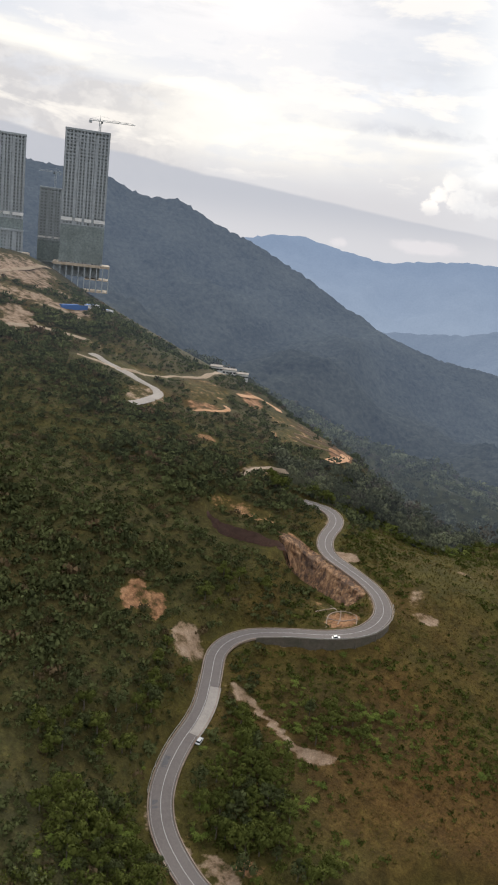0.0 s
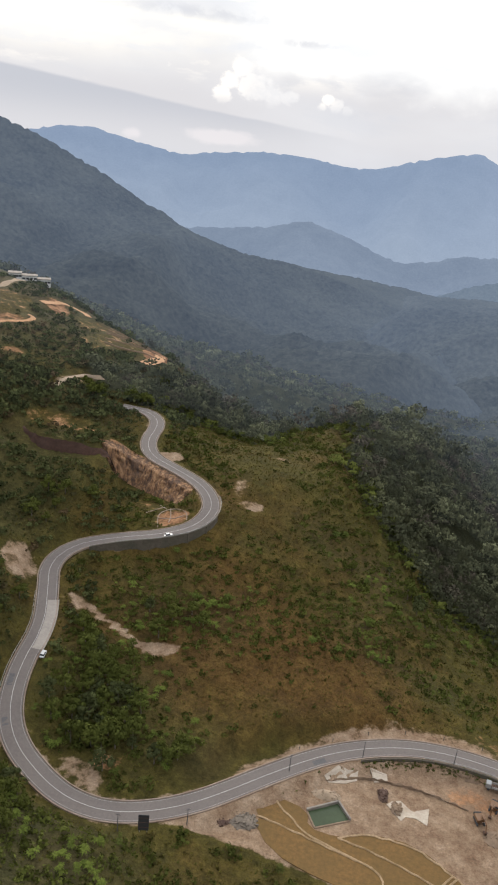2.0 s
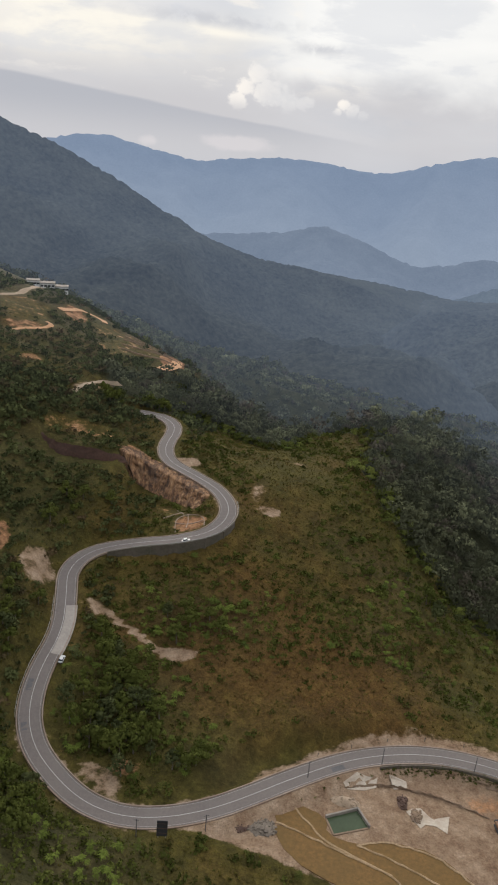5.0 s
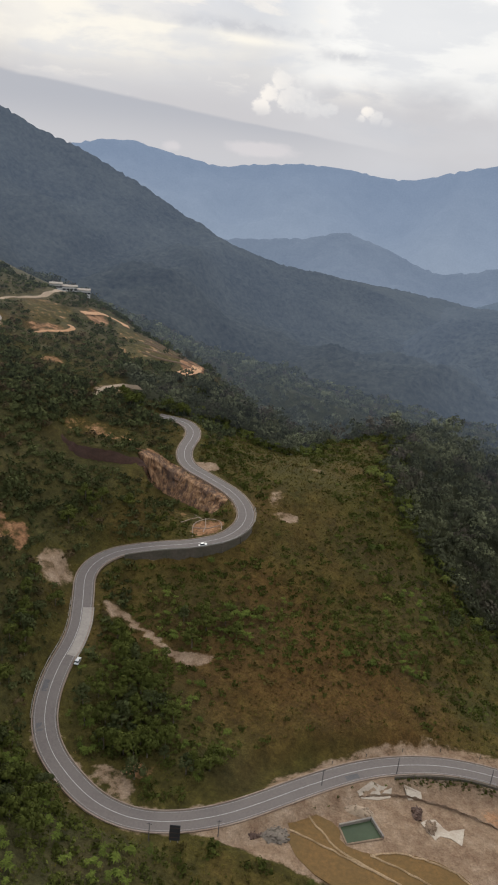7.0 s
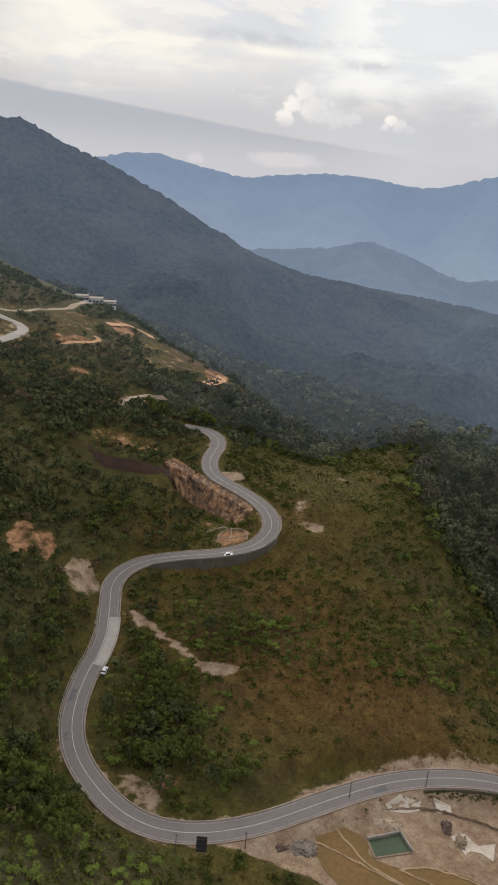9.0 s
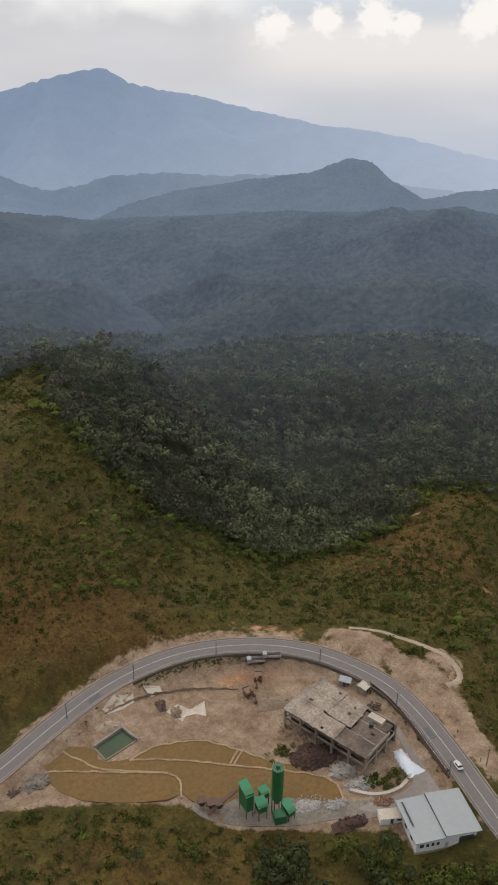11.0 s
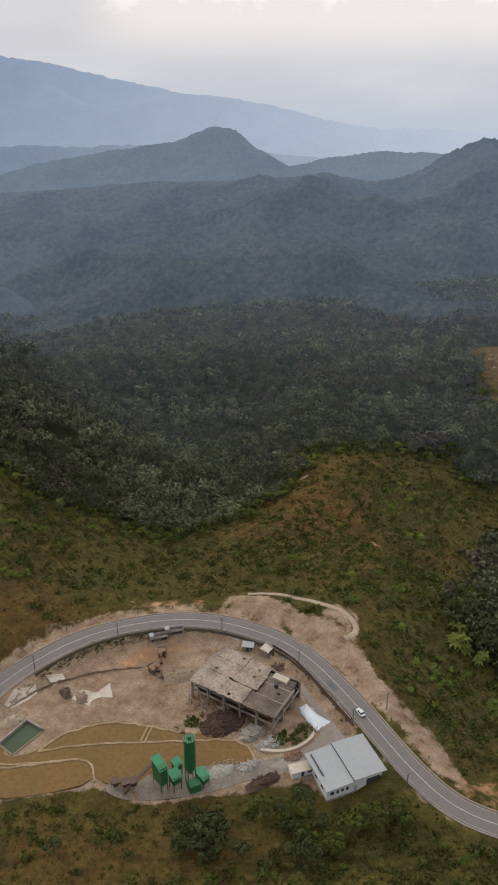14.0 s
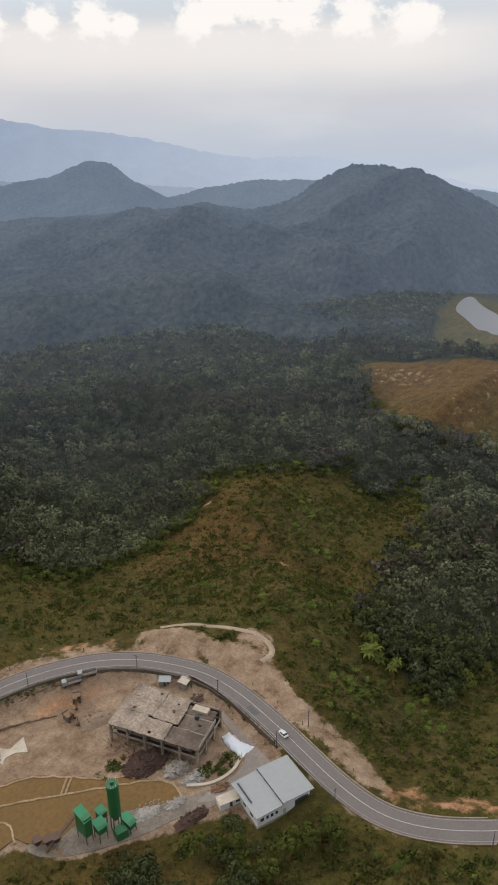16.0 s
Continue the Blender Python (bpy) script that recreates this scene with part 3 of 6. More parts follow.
def add_tube(bm, a, b, r0, r1=None, sides=8):
    a, b = Vector(a), Vector(b)
    d = b - a
    made = bmesh.ops.create_cone(bm, cap_ends=True, segments=sides, radius1=r0, radius2=r0 if r1 is None else r1, depth=d.length)["verts"]
    bmesh.ops.transform(bm, matrix=Matrix.Translation((a + b) / 2) @ d.to_track_quat("Z", "Y").to_matrix().to_4x4(), verts=made)
    return made


def tube(*args, **kw):
    bm = bmesh.new()
    add_tube(bm, *args, **kw)
    return bm


def strip(line, left, right, lift, close=False):
    """A ribbon along a line from left to right of it (metres across), lifted."""
    p = np.asarray(line, float)
    d = np.gradient(p[:, :2], axis=0)
    d /= np.linalg.norm(d, axis=1)[:, None]
    side = np.stack([d[:, 1], -d[:, 0]], 1)
    a, b = p.copy(), p.copy()
    a[:, :2] += side * left
    b[:, :2] += side * right
    a[:, 2] += lift
    b[:, 2] += lift
    return a, b


def ribbon(name, line, left, right, top, bottom, mat):
    """A solid ribbon along a line: top surface and sides."""
    a, b = strip(line, left, right, top)
    c, d = strip(line, left, right, bottom)
    n = len(a)
    v = np.concatenate([a, b, c, d])
    f = []
    for i in range(n - 1):
        f += [(i, i + 1, n + i + 1, n + i), (2 * n + i, i, n + i, 3 * n + i)[:0] or (i, 2 * n + i, 2 * n + i + 1, i + 1), (n + i, n + i + 1, 3 * n + i + 1, 3 * n + i)]
    f += [(0, n, 3 * n, 2 * n), (n - 1, 3 * n - 1, 4 * n - 1, 2 * n - 1)]
    me = mesh_of(name, v, f, mat)
    bm = bmesh.new()
    bm.from_mesh(me)
    bmesh.ops.recalc_face_normals(bm, faces=bm.faces)
    bm.to_mesh(me)
    bm.free()
    return me


# ---- ground ----
def axis(lo, hi, fine, end_lo, end_hi, growth=1.07):
    mid = np.arange(lo, hi + fine, fine)
    out = [mid]
    for start, end, sign in ((lo, end_lo, -1), (mid[-1], end_hi, 1)):
        step, at, run = fine, start, []
        while (end - at) * sign > 0:
            step *= growth
            at += sign * step
            run.append(at)
        out.append(np.array(run))
    return np.r_[out[1][::-1], out[0], out[2]]


# bare earth: x, y, half length, half width, turn in degrees, clay (1) or grey soil (0), strength
BARE = [
    (-77, 309, 9, 9, 20, 1, 0.5), (-88, 319, 14, 4, -25, 1, 0.34), (-118, 348, 8, 5, -40, 1, 0.5),
    (-156, 258, 6, 11, 10, 1, 0.5), (-146, 262, 5, 10, 20, 1, 0.5), (-129, 260, 8, 12, 20, 0, 0.5),
    (-92, 357, 8, 5, 20, 0, 0.6), (-43, 331, 7, 4, 0, 0, 0.5), (-51, 343, 5, 9, 0, 0, 0.4), (-36, 391, 6, 3, 0, 0, 0.5),
    (-62, 243, 9, 4, 5, 0, 0.62), (-70, 242.5, 7, 2.6, -25, 0, 0.55), (-80, 247, 8, 2.4, -30, 0, 0.6), (-91, 252, 9, 2.4, -25, 0, 0.6), (-100, 254, 5, 5, 0, 0, 0.5),
    (-70, 184, 10, 5, -25, 0, 0.5), (-64, 190, 6, 4, 10, 1, 0.45), (-10, 213, 8, 2, 40, 0, 0.3),
    (45, 235, 30, 3.5, 0, 0, 0.36), (78, 233, 26, 4.5, -20, 1, 0.38), (108, 214, 18, 7, -50, 0, 0.62), (121, 186, 9, 20, 15, 0, 0.62), (124, 160, 6, 26, 8, 0, 0.6),
    (127, 134, 6, 22, -4, 0, 0.58), (131, 112, 9, 9, 0, 1, 0.42), (146, 98, 16, 6, -35, 1, 0.42), (132, 195, 8, 10, 0, 0, 0.5),
    (-240, 468, 14, 10, 40, 1, 0.45), (-208, 415, 10, 6, 20, 1, 0.42), (-234, 540, 10, 20, 20, 1, 0.5), (-150, 521, 9, 22, 5, 1, 0.75), (-161, 463, 6, 6, 0, 0, 0.5),
    (-164, 408, 8, 22, -20, 0, 0.42), (-270, 440, 16, 20, 0, 0, 0.4), (-430, 480, 40, 20, 40, 0, 0.42), (-440, 540, 50, 18, 50, 0, 0.42), (-350, 470, 30, 12, 50, 0, 0.34), (-300, 480, 26, 14, 60, 1, 0.3), (-255, 500, 20, 30, 20, 1, 0.32), (-410, 505, 26, 14, 30, 0, 0.5), (-395, 450, 16, 28, 30, 0, 0.5),
    (-475, 545, 30, 50, 20, 0, 0.5), (-396, 528, 12, 24, 20, 0, 0.5), (-180, 500, 18, 30, 0, 1, 0.32), (-150, 352, 22, 9, 10, 1, 0.36),
    (430, 385, 48, 42, 40, 1, 0.25), (455, 440, 24, 50, 30, 0, 0.33), (475, 345, 40, 26, -20, 0, 0.28), (420, 335, 20, 20, 0, 0, 0.28), (225, 330, 14, 24, 0, 1, 0.18),
    (-172, 512, 14, 34, 0, 0, 0.30), (-186, 545, 18, 20, 0, 1, 0.34), (-205, 540, 16, 22, 0, 1, 0.32), (745, 600, 60, 90, -40, 0, 0.24), (700, 570, 40, 30, 0, 0, 0.2), (200, 268, 4, 3, 0, 1, 0.5), (205, 352, 10, 3, 10, 0, 0.45)]


def patch_mask(x, y, clay):
    m = np.zeros(x.shape)
    for px, py, a, b, turn, kind, strength in BARE:
        if kind != clay:
            continue
        c, s = math.cos(radians(turn)), math.sin(radians(turn))
        u, v = (x - px) * c + (y - py) * s, -(x - px) * s + (y - py) * c
        m = np.maximum(m, strength * smooth(1.25, 0.7, np.hypot(u / a, v / b)))
    return m


def cover_at(x, y):
    """Bare soil, dryness of the grass, and red clay, each 0 to 1."""
    d, _ = near_line(x, y, ROAD)
    soil = (0.37 + 0.12 * value_noise(x, y, 14, 33)) * smooth(8.5, 4.5, d)
    soil = np.maximum(soil, (0.54 + 0.14 * value_noise(x, y, 9, 34)) * smooth(13.0, 8.0, d) * smooth(188, 200, y) * smooth(-30, -18, x) * (y < 240) * (x < 130))
    site = in_site(x, y) * inside(x, y, [q[:2] for q in ROAD_LOOP[2:]])
    soil = np.maximum(soil, 0.75 * site)
    clay_site = 0.46 * site * np.exp(-((x - 62) / 26) ** 2 - ((y - 210) / 14) ** 2)
    soil = np.maximum(soil, patch_mask(x, y, 0))
    dry = 0.3 * np.exp(-((x - 20) / 36) ** 2 - ((y - 138) / 26) ** 2) + 0.1 * smooth(-140, -180, x) * smooth(400, 450, y) + 0.4 * np.exp(-((x + 15) / 60) ** 2 - ((y - 245) / 30) ** 2) + 0.15 * np.exp(-((x + 15) / 75) ** 2 - ((y - 300) / 50) ** 2) + 0.3 * np.exp(-((x - 195) / 60) ** 2 - ((y - 300) / 90) ** 2) + 0.5 * np.exp(-((x - 460) / 70) ** 2 - ((y - 400) / 90) ** 2)
    return soil, dry, np.maximum(patch_mask(x, y, 1), clay_site)


def lush(x, y):
    """Bands of green, large-leaved growth on the slopes, 0 to about 1."""
    g = np.zeros(x.shape)
    for cx, cy, wx, wy, a in ((-70, 222, 22, 26, 1), (-68, 262, 14, 9, 1), (-44, 261, 16, 9, 1), (-52, 272, 42, 12, 0.5), (-11, 330, 12, 10, 1), (6, 320, 14, 12, 1), (24, 304, 14, 12, 0.9), (14, 282, 14, 8, 0.8),
                              (27, 268, 14, 6, 0.8), (51, 265, 18, 9, 1), (90, 318, 28, 12, 1), (141, 342, 26, 12, 1), (241, 304, 20, 24, 1), (235, 274, 16, 16, 0.8), (28, 332, 22, 14, 1), (205, 374, 22, 8, 0.9), (262, 322, 26, 30, 0.7), (175, 205, 20, 26, 0.6),
                              (170, 240, 45, 50, 0.3), (150, 140, 36, 30, 0.8), (-118, 180, 30, 46, 1), (-92, 140, 40, 26, 1), (-36, 200, 22, 8, 1), (-60, 146, 34, 16, 0.8)):
        g += a * np.exp(-((x - cx) / wx) ** 2 - ((y - cy) / wy) ** 2)
    return np.clip(g + 0.25 * value_noise(x, y, 16, 131), 0, 1)


def inside(x, y, poly):
    """True where points lie inside a closed outline."""
    hit = np.zeros(x.shape, bool)
    p = np.array(poly, float)
    q = np.roll(p, -1, axis=0)
    for (x0, y0), (x1, y1) in zip(p, q):
        c = ((y0 > y) != (y1 > y)) & (x < (x1 - x0) * (y - y0) / (y1 - y0 + 1e-9) + x0)
        hit ^= c
    return hit


WOOD_EDGE = [(-100, 440), (-78, 442), (-55, 432), (-41, 458), (-19, 488), (-4, 470), (-6, 411), (2, 378), (16, 362), (32, 352), (56, 352), (70, 348), (92, 318), (124, 308), (156, 330), (196, 356),
             (222, 384), (256, 368), (316, 346), (352, 312), (330, 288), (272, 257), (236, 232), (203, 204), (182, 178), (184, 158), (216, 146), (280, 140), (420, 180), (900, 250), (1500, 900), (900, 1500), (0, 1700), (-700, 1500), (-520, 900),
             (-360, 700), (-300, 680), (-240, 650), (-180, 600), (-140, 575), (-112, 540), (-122, 505), (-146, 474), (-160, 444), (-150, 416), (-128, 416)]
CLEARED = [(478, 505), (505, 430), (520, 380), (530, 330), (470, 310), (424, 305), (384, 352), (400, 420), (440, 480)]
LAKE_SHORE = [(1100, 900), (950, 830), (905, 790), (845, 755), (800, 715), (712, 650), (655, 575), (650, 545), (720, 520), (820, 540), (950, 660), (1100, 800)]


def in_wood(x, y):
    """True in the closed forest, whose edge is ragged."""
    u = x + 9 * value_noise(x, y, 22, 101) + 5 * value_noise(x, y, 9, 102)
    v = y + 9 * value_noise(x, y, 22, 103) + 5 * value_noise(x, y, 9, 104)
    return inside(u, v, WOOD_EDGE) & ~inside(u, v, CLEARED) & ~inside(u, v, LAKE_SHORE)


def make_ground():
    xs, ys = axis(-260, 260, 2.6, -4800, 4800), axis(60, 520, 2.6, -1500, 4800)
    gx, gy = np.meshgrid(xs, ys, indexing="ij")
    z = height_at(gx, gy)
    v = np.stack([gx, gy, z], -1).reshape(-1, 3)
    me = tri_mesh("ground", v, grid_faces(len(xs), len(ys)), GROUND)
    me.shade_smooth()
    soil, dry, clay = cover_at(v[:, 0], v[:, 1])
    x, y = v[:, 0], v[:, 1]
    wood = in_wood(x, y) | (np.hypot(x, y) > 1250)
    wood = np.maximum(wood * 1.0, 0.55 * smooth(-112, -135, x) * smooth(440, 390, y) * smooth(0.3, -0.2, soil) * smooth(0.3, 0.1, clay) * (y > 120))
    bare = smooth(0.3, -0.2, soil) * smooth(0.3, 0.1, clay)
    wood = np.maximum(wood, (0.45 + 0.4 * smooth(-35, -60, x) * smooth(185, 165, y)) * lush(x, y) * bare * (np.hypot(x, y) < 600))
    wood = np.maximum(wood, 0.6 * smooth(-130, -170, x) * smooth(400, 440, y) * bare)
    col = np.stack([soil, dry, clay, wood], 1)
    me.attributes.new("cover", "FLOAT_COLOR", "POINT").data.foreach_set("color", col.astype(np.float32).ravel())
    return tagged(new("ground", me), "steep grassy hillside with scrub and bare brown earth", "ground", kind="structure")


ground = make_ground()


# ---- far ranges ----
def canopy(x, y, size, seed):
    """Height of rounded tree crowns, 0 to 1, one crown in each cell of the given size."""
    rs = np.random.RandomState(seed)
    jx, jy, hh = rs.uniform(0.15, 0.85, (97, 97)), rs.uniform(0.15, 0.85, (97, 97)), rs.uniform(0.45, 1.0, (97, 97))
    u, v = x / size, y / size
    i, j = np.floor(u).astype(int), np.floor(v).astype(int)
    best = np.zeros(x.shape)
    for a in (-1, 0, 1):
        for b in (-1, 0, 1):
            ia, jb = (i + a) % 97, (j + b) % 97
            d = ((u - i - a - jx[ia, jb]) ** 2 + (v - j - b - jy[ia, jb]) ** 2) / 0.45
            best = np.maximum(best, hh[ia, jb] * np.sqrt(np.clip(1 - d, 0, 1)))
    return best


def make_range(name, crest, far, near, foot, mat, seed, label, across=300, deep=120, spur=60, crown=9.0, rough=3.0, near_at=None):
    """A mountain range: its skyline as (bearing, height angle) seen from the hill, at distance far; its foot at distance near."""
    az, el = np.array([c[0] for c in crest]), np.array([c[1] for c in crest])
    a = np.linspace(az[0], az[-1], across)
    rag = 0.08 * value_noise(a, a * 0, 1.3, seed + 20) + 0.03 * value_noise(a, a * 0, 0.4, seed + 21)
    top = EYE + np.tan(np.radians(np.interp(a, az, el) + rag)) * far
    k = np.r_[0.25, 0.5, 0.25]
    top = np.convolve(np.pad(top, 1, mode="edge"), k, "valid")
    v = np.r_[np.linspace(0, 1, deep), np.linspace(1.02, 1.4, 12)]
    A, V = np.meshgrid(np.radians(a), v, indexing="ij")
    start = np.full(across, float(near)) if near_at is None else np.interp(a, *zip(*near_at))
    r = start[:, None] + (far - start[:, None]) * V
    x, y = r * np.sin(A), r * np.cos(A)
    up = np.where(V <= 1, V ** 0.95, 1 - (V - 1) * 1.6)
    z = foot + (top[:, None] - foot) * up
    inside = np.sin(np.pi * np.clip(V, 0, 1)) ** 0.8
    ridge = 1 - 2 * np.abs(value_noise(x, y, spur * 6, seed)) - 0.6 * np.abs(value_noise(x, y, spur * 2.6, seed + 5))
    z += inside * (ridge - 0.28) * spur * 0.9 + inside * fbm(x, y, spur * 1.2, seed + 9, 4) * spur * 0.22
    z += canopy(x, y, crown, seed) * crown * 0.8 + canopy(x, y, crown * 2.1, seed + 3) * rough * 0.7
    verts = np.stack([x, y, z], -1).reshape(-1, 3)
    me = tri_mesh(name, verts, grid_faces(len(a), len(v)), mat)
    me.shade_smooth()
    return tagged(new(name, me), label, "mountain", kind="structure")


# haze painted on each range as bluish emission
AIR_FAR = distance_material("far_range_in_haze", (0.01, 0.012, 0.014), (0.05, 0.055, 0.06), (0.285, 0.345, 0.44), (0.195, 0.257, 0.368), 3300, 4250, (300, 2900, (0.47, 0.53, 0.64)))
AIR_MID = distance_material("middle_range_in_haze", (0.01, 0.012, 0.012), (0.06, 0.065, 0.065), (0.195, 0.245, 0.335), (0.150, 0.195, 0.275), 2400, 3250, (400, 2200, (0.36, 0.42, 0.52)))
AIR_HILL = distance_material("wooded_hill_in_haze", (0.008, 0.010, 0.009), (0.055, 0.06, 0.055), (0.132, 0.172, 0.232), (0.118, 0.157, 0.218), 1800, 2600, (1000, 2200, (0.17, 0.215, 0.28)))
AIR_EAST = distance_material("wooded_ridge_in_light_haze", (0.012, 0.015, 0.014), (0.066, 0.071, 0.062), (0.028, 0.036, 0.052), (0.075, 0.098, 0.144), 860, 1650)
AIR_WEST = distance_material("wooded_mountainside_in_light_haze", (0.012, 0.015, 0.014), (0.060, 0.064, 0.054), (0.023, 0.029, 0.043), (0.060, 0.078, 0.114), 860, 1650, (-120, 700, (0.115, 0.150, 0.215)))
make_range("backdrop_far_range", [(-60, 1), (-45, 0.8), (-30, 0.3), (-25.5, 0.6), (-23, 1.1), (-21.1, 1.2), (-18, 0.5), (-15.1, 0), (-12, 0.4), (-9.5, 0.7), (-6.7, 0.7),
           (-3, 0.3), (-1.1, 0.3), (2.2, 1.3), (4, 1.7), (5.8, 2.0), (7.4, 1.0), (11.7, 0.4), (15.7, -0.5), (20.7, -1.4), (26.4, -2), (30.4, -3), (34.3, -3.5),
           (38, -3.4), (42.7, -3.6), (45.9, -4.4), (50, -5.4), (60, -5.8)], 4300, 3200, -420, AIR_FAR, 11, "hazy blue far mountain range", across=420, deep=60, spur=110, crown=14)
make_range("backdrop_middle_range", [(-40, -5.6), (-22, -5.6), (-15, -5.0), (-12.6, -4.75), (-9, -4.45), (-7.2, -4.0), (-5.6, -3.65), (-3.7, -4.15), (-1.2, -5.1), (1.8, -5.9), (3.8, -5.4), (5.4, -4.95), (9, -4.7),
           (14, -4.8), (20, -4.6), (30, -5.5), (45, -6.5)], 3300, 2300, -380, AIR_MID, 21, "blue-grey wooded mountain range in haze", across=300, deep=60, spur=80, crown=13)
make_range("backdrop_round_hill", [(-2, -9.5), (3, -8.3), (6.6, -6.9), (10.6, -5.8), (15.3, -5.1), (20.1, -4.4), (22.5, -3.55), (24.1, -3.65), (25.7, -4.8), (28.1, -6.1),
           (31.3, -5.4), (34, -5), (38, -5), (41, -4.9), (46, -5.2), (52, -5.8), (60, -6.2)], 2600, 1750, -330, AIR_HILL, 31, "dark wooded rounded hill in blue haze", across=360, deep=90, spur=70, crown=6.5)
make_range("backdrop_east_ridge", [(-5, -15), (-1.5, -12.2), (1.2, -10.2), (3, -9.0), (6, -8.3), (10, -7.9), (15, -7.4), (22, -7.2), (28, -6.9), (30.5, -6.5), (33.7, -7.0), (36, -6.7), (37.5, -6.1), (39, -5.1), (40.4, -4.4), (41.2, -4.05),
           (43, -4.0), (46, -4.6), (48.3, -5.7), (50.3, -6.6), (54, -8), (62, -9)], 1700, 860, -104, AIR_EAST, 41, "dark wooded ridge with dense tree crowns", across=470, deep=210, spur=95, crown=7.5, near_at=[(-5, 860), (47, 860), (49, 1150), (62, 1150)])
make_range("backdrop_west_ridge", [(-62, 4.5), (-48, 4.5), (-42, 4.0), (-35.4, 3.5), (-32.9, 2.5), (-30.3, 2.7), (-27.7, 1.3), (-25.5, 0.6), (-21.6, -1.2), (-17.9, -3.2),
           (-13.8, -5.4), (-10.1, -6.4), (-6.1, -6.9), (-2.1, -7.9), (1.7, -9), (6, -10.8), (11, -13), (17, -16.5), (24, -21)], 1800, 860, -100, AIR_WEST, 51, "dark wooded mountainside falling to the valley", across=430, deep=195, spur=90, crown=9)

# ---- road ----
road = tagged(new("road", ribbon("road", ROAD, -3.9, 3.9, 0.0, -1.2, ASPHALT)), "winding two-lane grey asphalt hill road", "road", kind="structure")
for name, lo, hi in (("edge_line", -3.5, -3.38), ("edge_line", 3.38, 3.5), ("centre_line", -0.09, 0.09)):
    paint = LINE if name == "centre_line" else EDGE
    part(name, ribbon(name, ROAD, lo, hi, 0.05, -0.02, paint), paint, road)
# ---- what stands on the land ----
def ground_z(x, y):
    return float(height_at(np.array([x]), np.array([y]))[0])


def drape(points, step=3.0, lift=0.0):
    p = _line([(x, y, 0) for x, y in points], step)
    p[:, 2] = height_at(p[:, 0], p[:, 1]) + lift
    k = np.r_[0.25, 0.5, 0.25]
    for _ in range(3):
        p[1:-1, 2] = np.convolve(p[:, 2], k, "valid")
    return p


def side_line(line, off):
    a, _ = strip(line, off, off, 0)
    return a


def road_part(x0, y0, x1, y1):
    """The stretch of road between the points nearest to two places."""
    i = int(np.argmin(np.hypot(ROAD[:, 0] - x0, ROAD[:, 1] - y0)))
    j = int(np.argmin(np.hypot(ROAD[:, 0] - x1, ROAD[:, 1] - y1)))
    return ROAD[min(i, j):max(i, j) + 1]


KERB = surface("dusty_kerb", (0.25, 0.19, 0.145), rough=0.9, vary=0.2, grain=1.0, stain=0.6, stain_colour=(0.15, 0.09, 0.06))
EARTH = surface("cut_earth", (0.056, 0.027, 0.017), rough=0.95, vary=0.35, grain=0.8, stain=0.5, bump=0.6)
TRACK = surface("pale_dirt_track", (0.29, 0.215, 0.145), rough=0.95, vary=0.25, grain=0.6, stain=0.6, stain_colour=(0.17, 0.12, 0.075))
REDTRACK = surface("orange_dirt_track", (0.40, 0.22, 0.11), rough=0.95, vary=0.25, grain=0.6, stain=0.5, stain_colour=(0.28, 0.14, 0.07))
TURF = surface("brown_turf_terrace", (0.132, 0.071, 0.018), rough=0.95, vary=0.3, grain=0.7, stain=0.6, stain_colour=(0.092, 0.056, 0.014), bump=0.3)
GRAVEL = surface("grey_gravel_yard", (0.165, 0.132, 0.100), rough=0.95, vary=0.35, grain=1.2, stain=0.6, bump=0.4)
YARD = surface("dusty_paved_yard", (0.215, 0.175, 0.145), rough=0.95, vary=0.18, grain=0.8, stain=0.5, stain_colour=(0.15, 0.12, 0.095), bump=0.15)
CHALK = surface("spilt_white_aggregate", (0.27, 0.24, 0.205), rough=0.95, vary=0.25, grain=1.5, stain=0.5, bump=0.5)
TARP = surface("white_plastic_sheet", (0.56, 0.56, 0.565), rough=0.45, vary=0.05, grain=1.0, stain=0.2)

# kerbs and drains beside the road
for x0, y0, x1, y1, off in ((141, 88, -60, 171, 4.3), (141, 88, 20, 222, -4.3), (-60, 171, -125, 400, 4.3), (20, 222, -125, 400, -4.3)):
    part("kerb", ribbon("kerb", side_line(road_part(x0, y0, x1, y1), off), -0.2, 0.2, 0.14, -0.8, KERB), KERB, road)
patch = road_part(-106, 222, -110, 246)
part("surfacing_patch", ribbon("surfacing_patch", patch, 0.4, 4.9, 0.012, -0.3, PATCHED), PATCHED, road, "pale concrete lay-by patch")
for x, y in ((-105, 205), (-98, 191), (6, 214), (113, 165)):
    q = road_part(x, y, x, y)
    i = int(np.argmin(np.hypot(ROAD[:, 0] - x, ROAD[:, 1] - y)))
    part("repair_patch", ribbon("repair_patch", ROAD[i:i + 3], -2.9, -0.9, 0.01, -0.3, TAR), TAR, road, "dark tar repair patch")

# walls that hold the road on the hill
wall_line = side_line(road_part(-108, 286, -60, 309), 4.9)
wall = tagged(new("retaining_wall", ribbon("retaining_wall", wall_line, -0.4, 0.5, 0.5, -6.5, MOSSY)), "stained grey concrete retaining wall below the road", "wall", kind="structure")
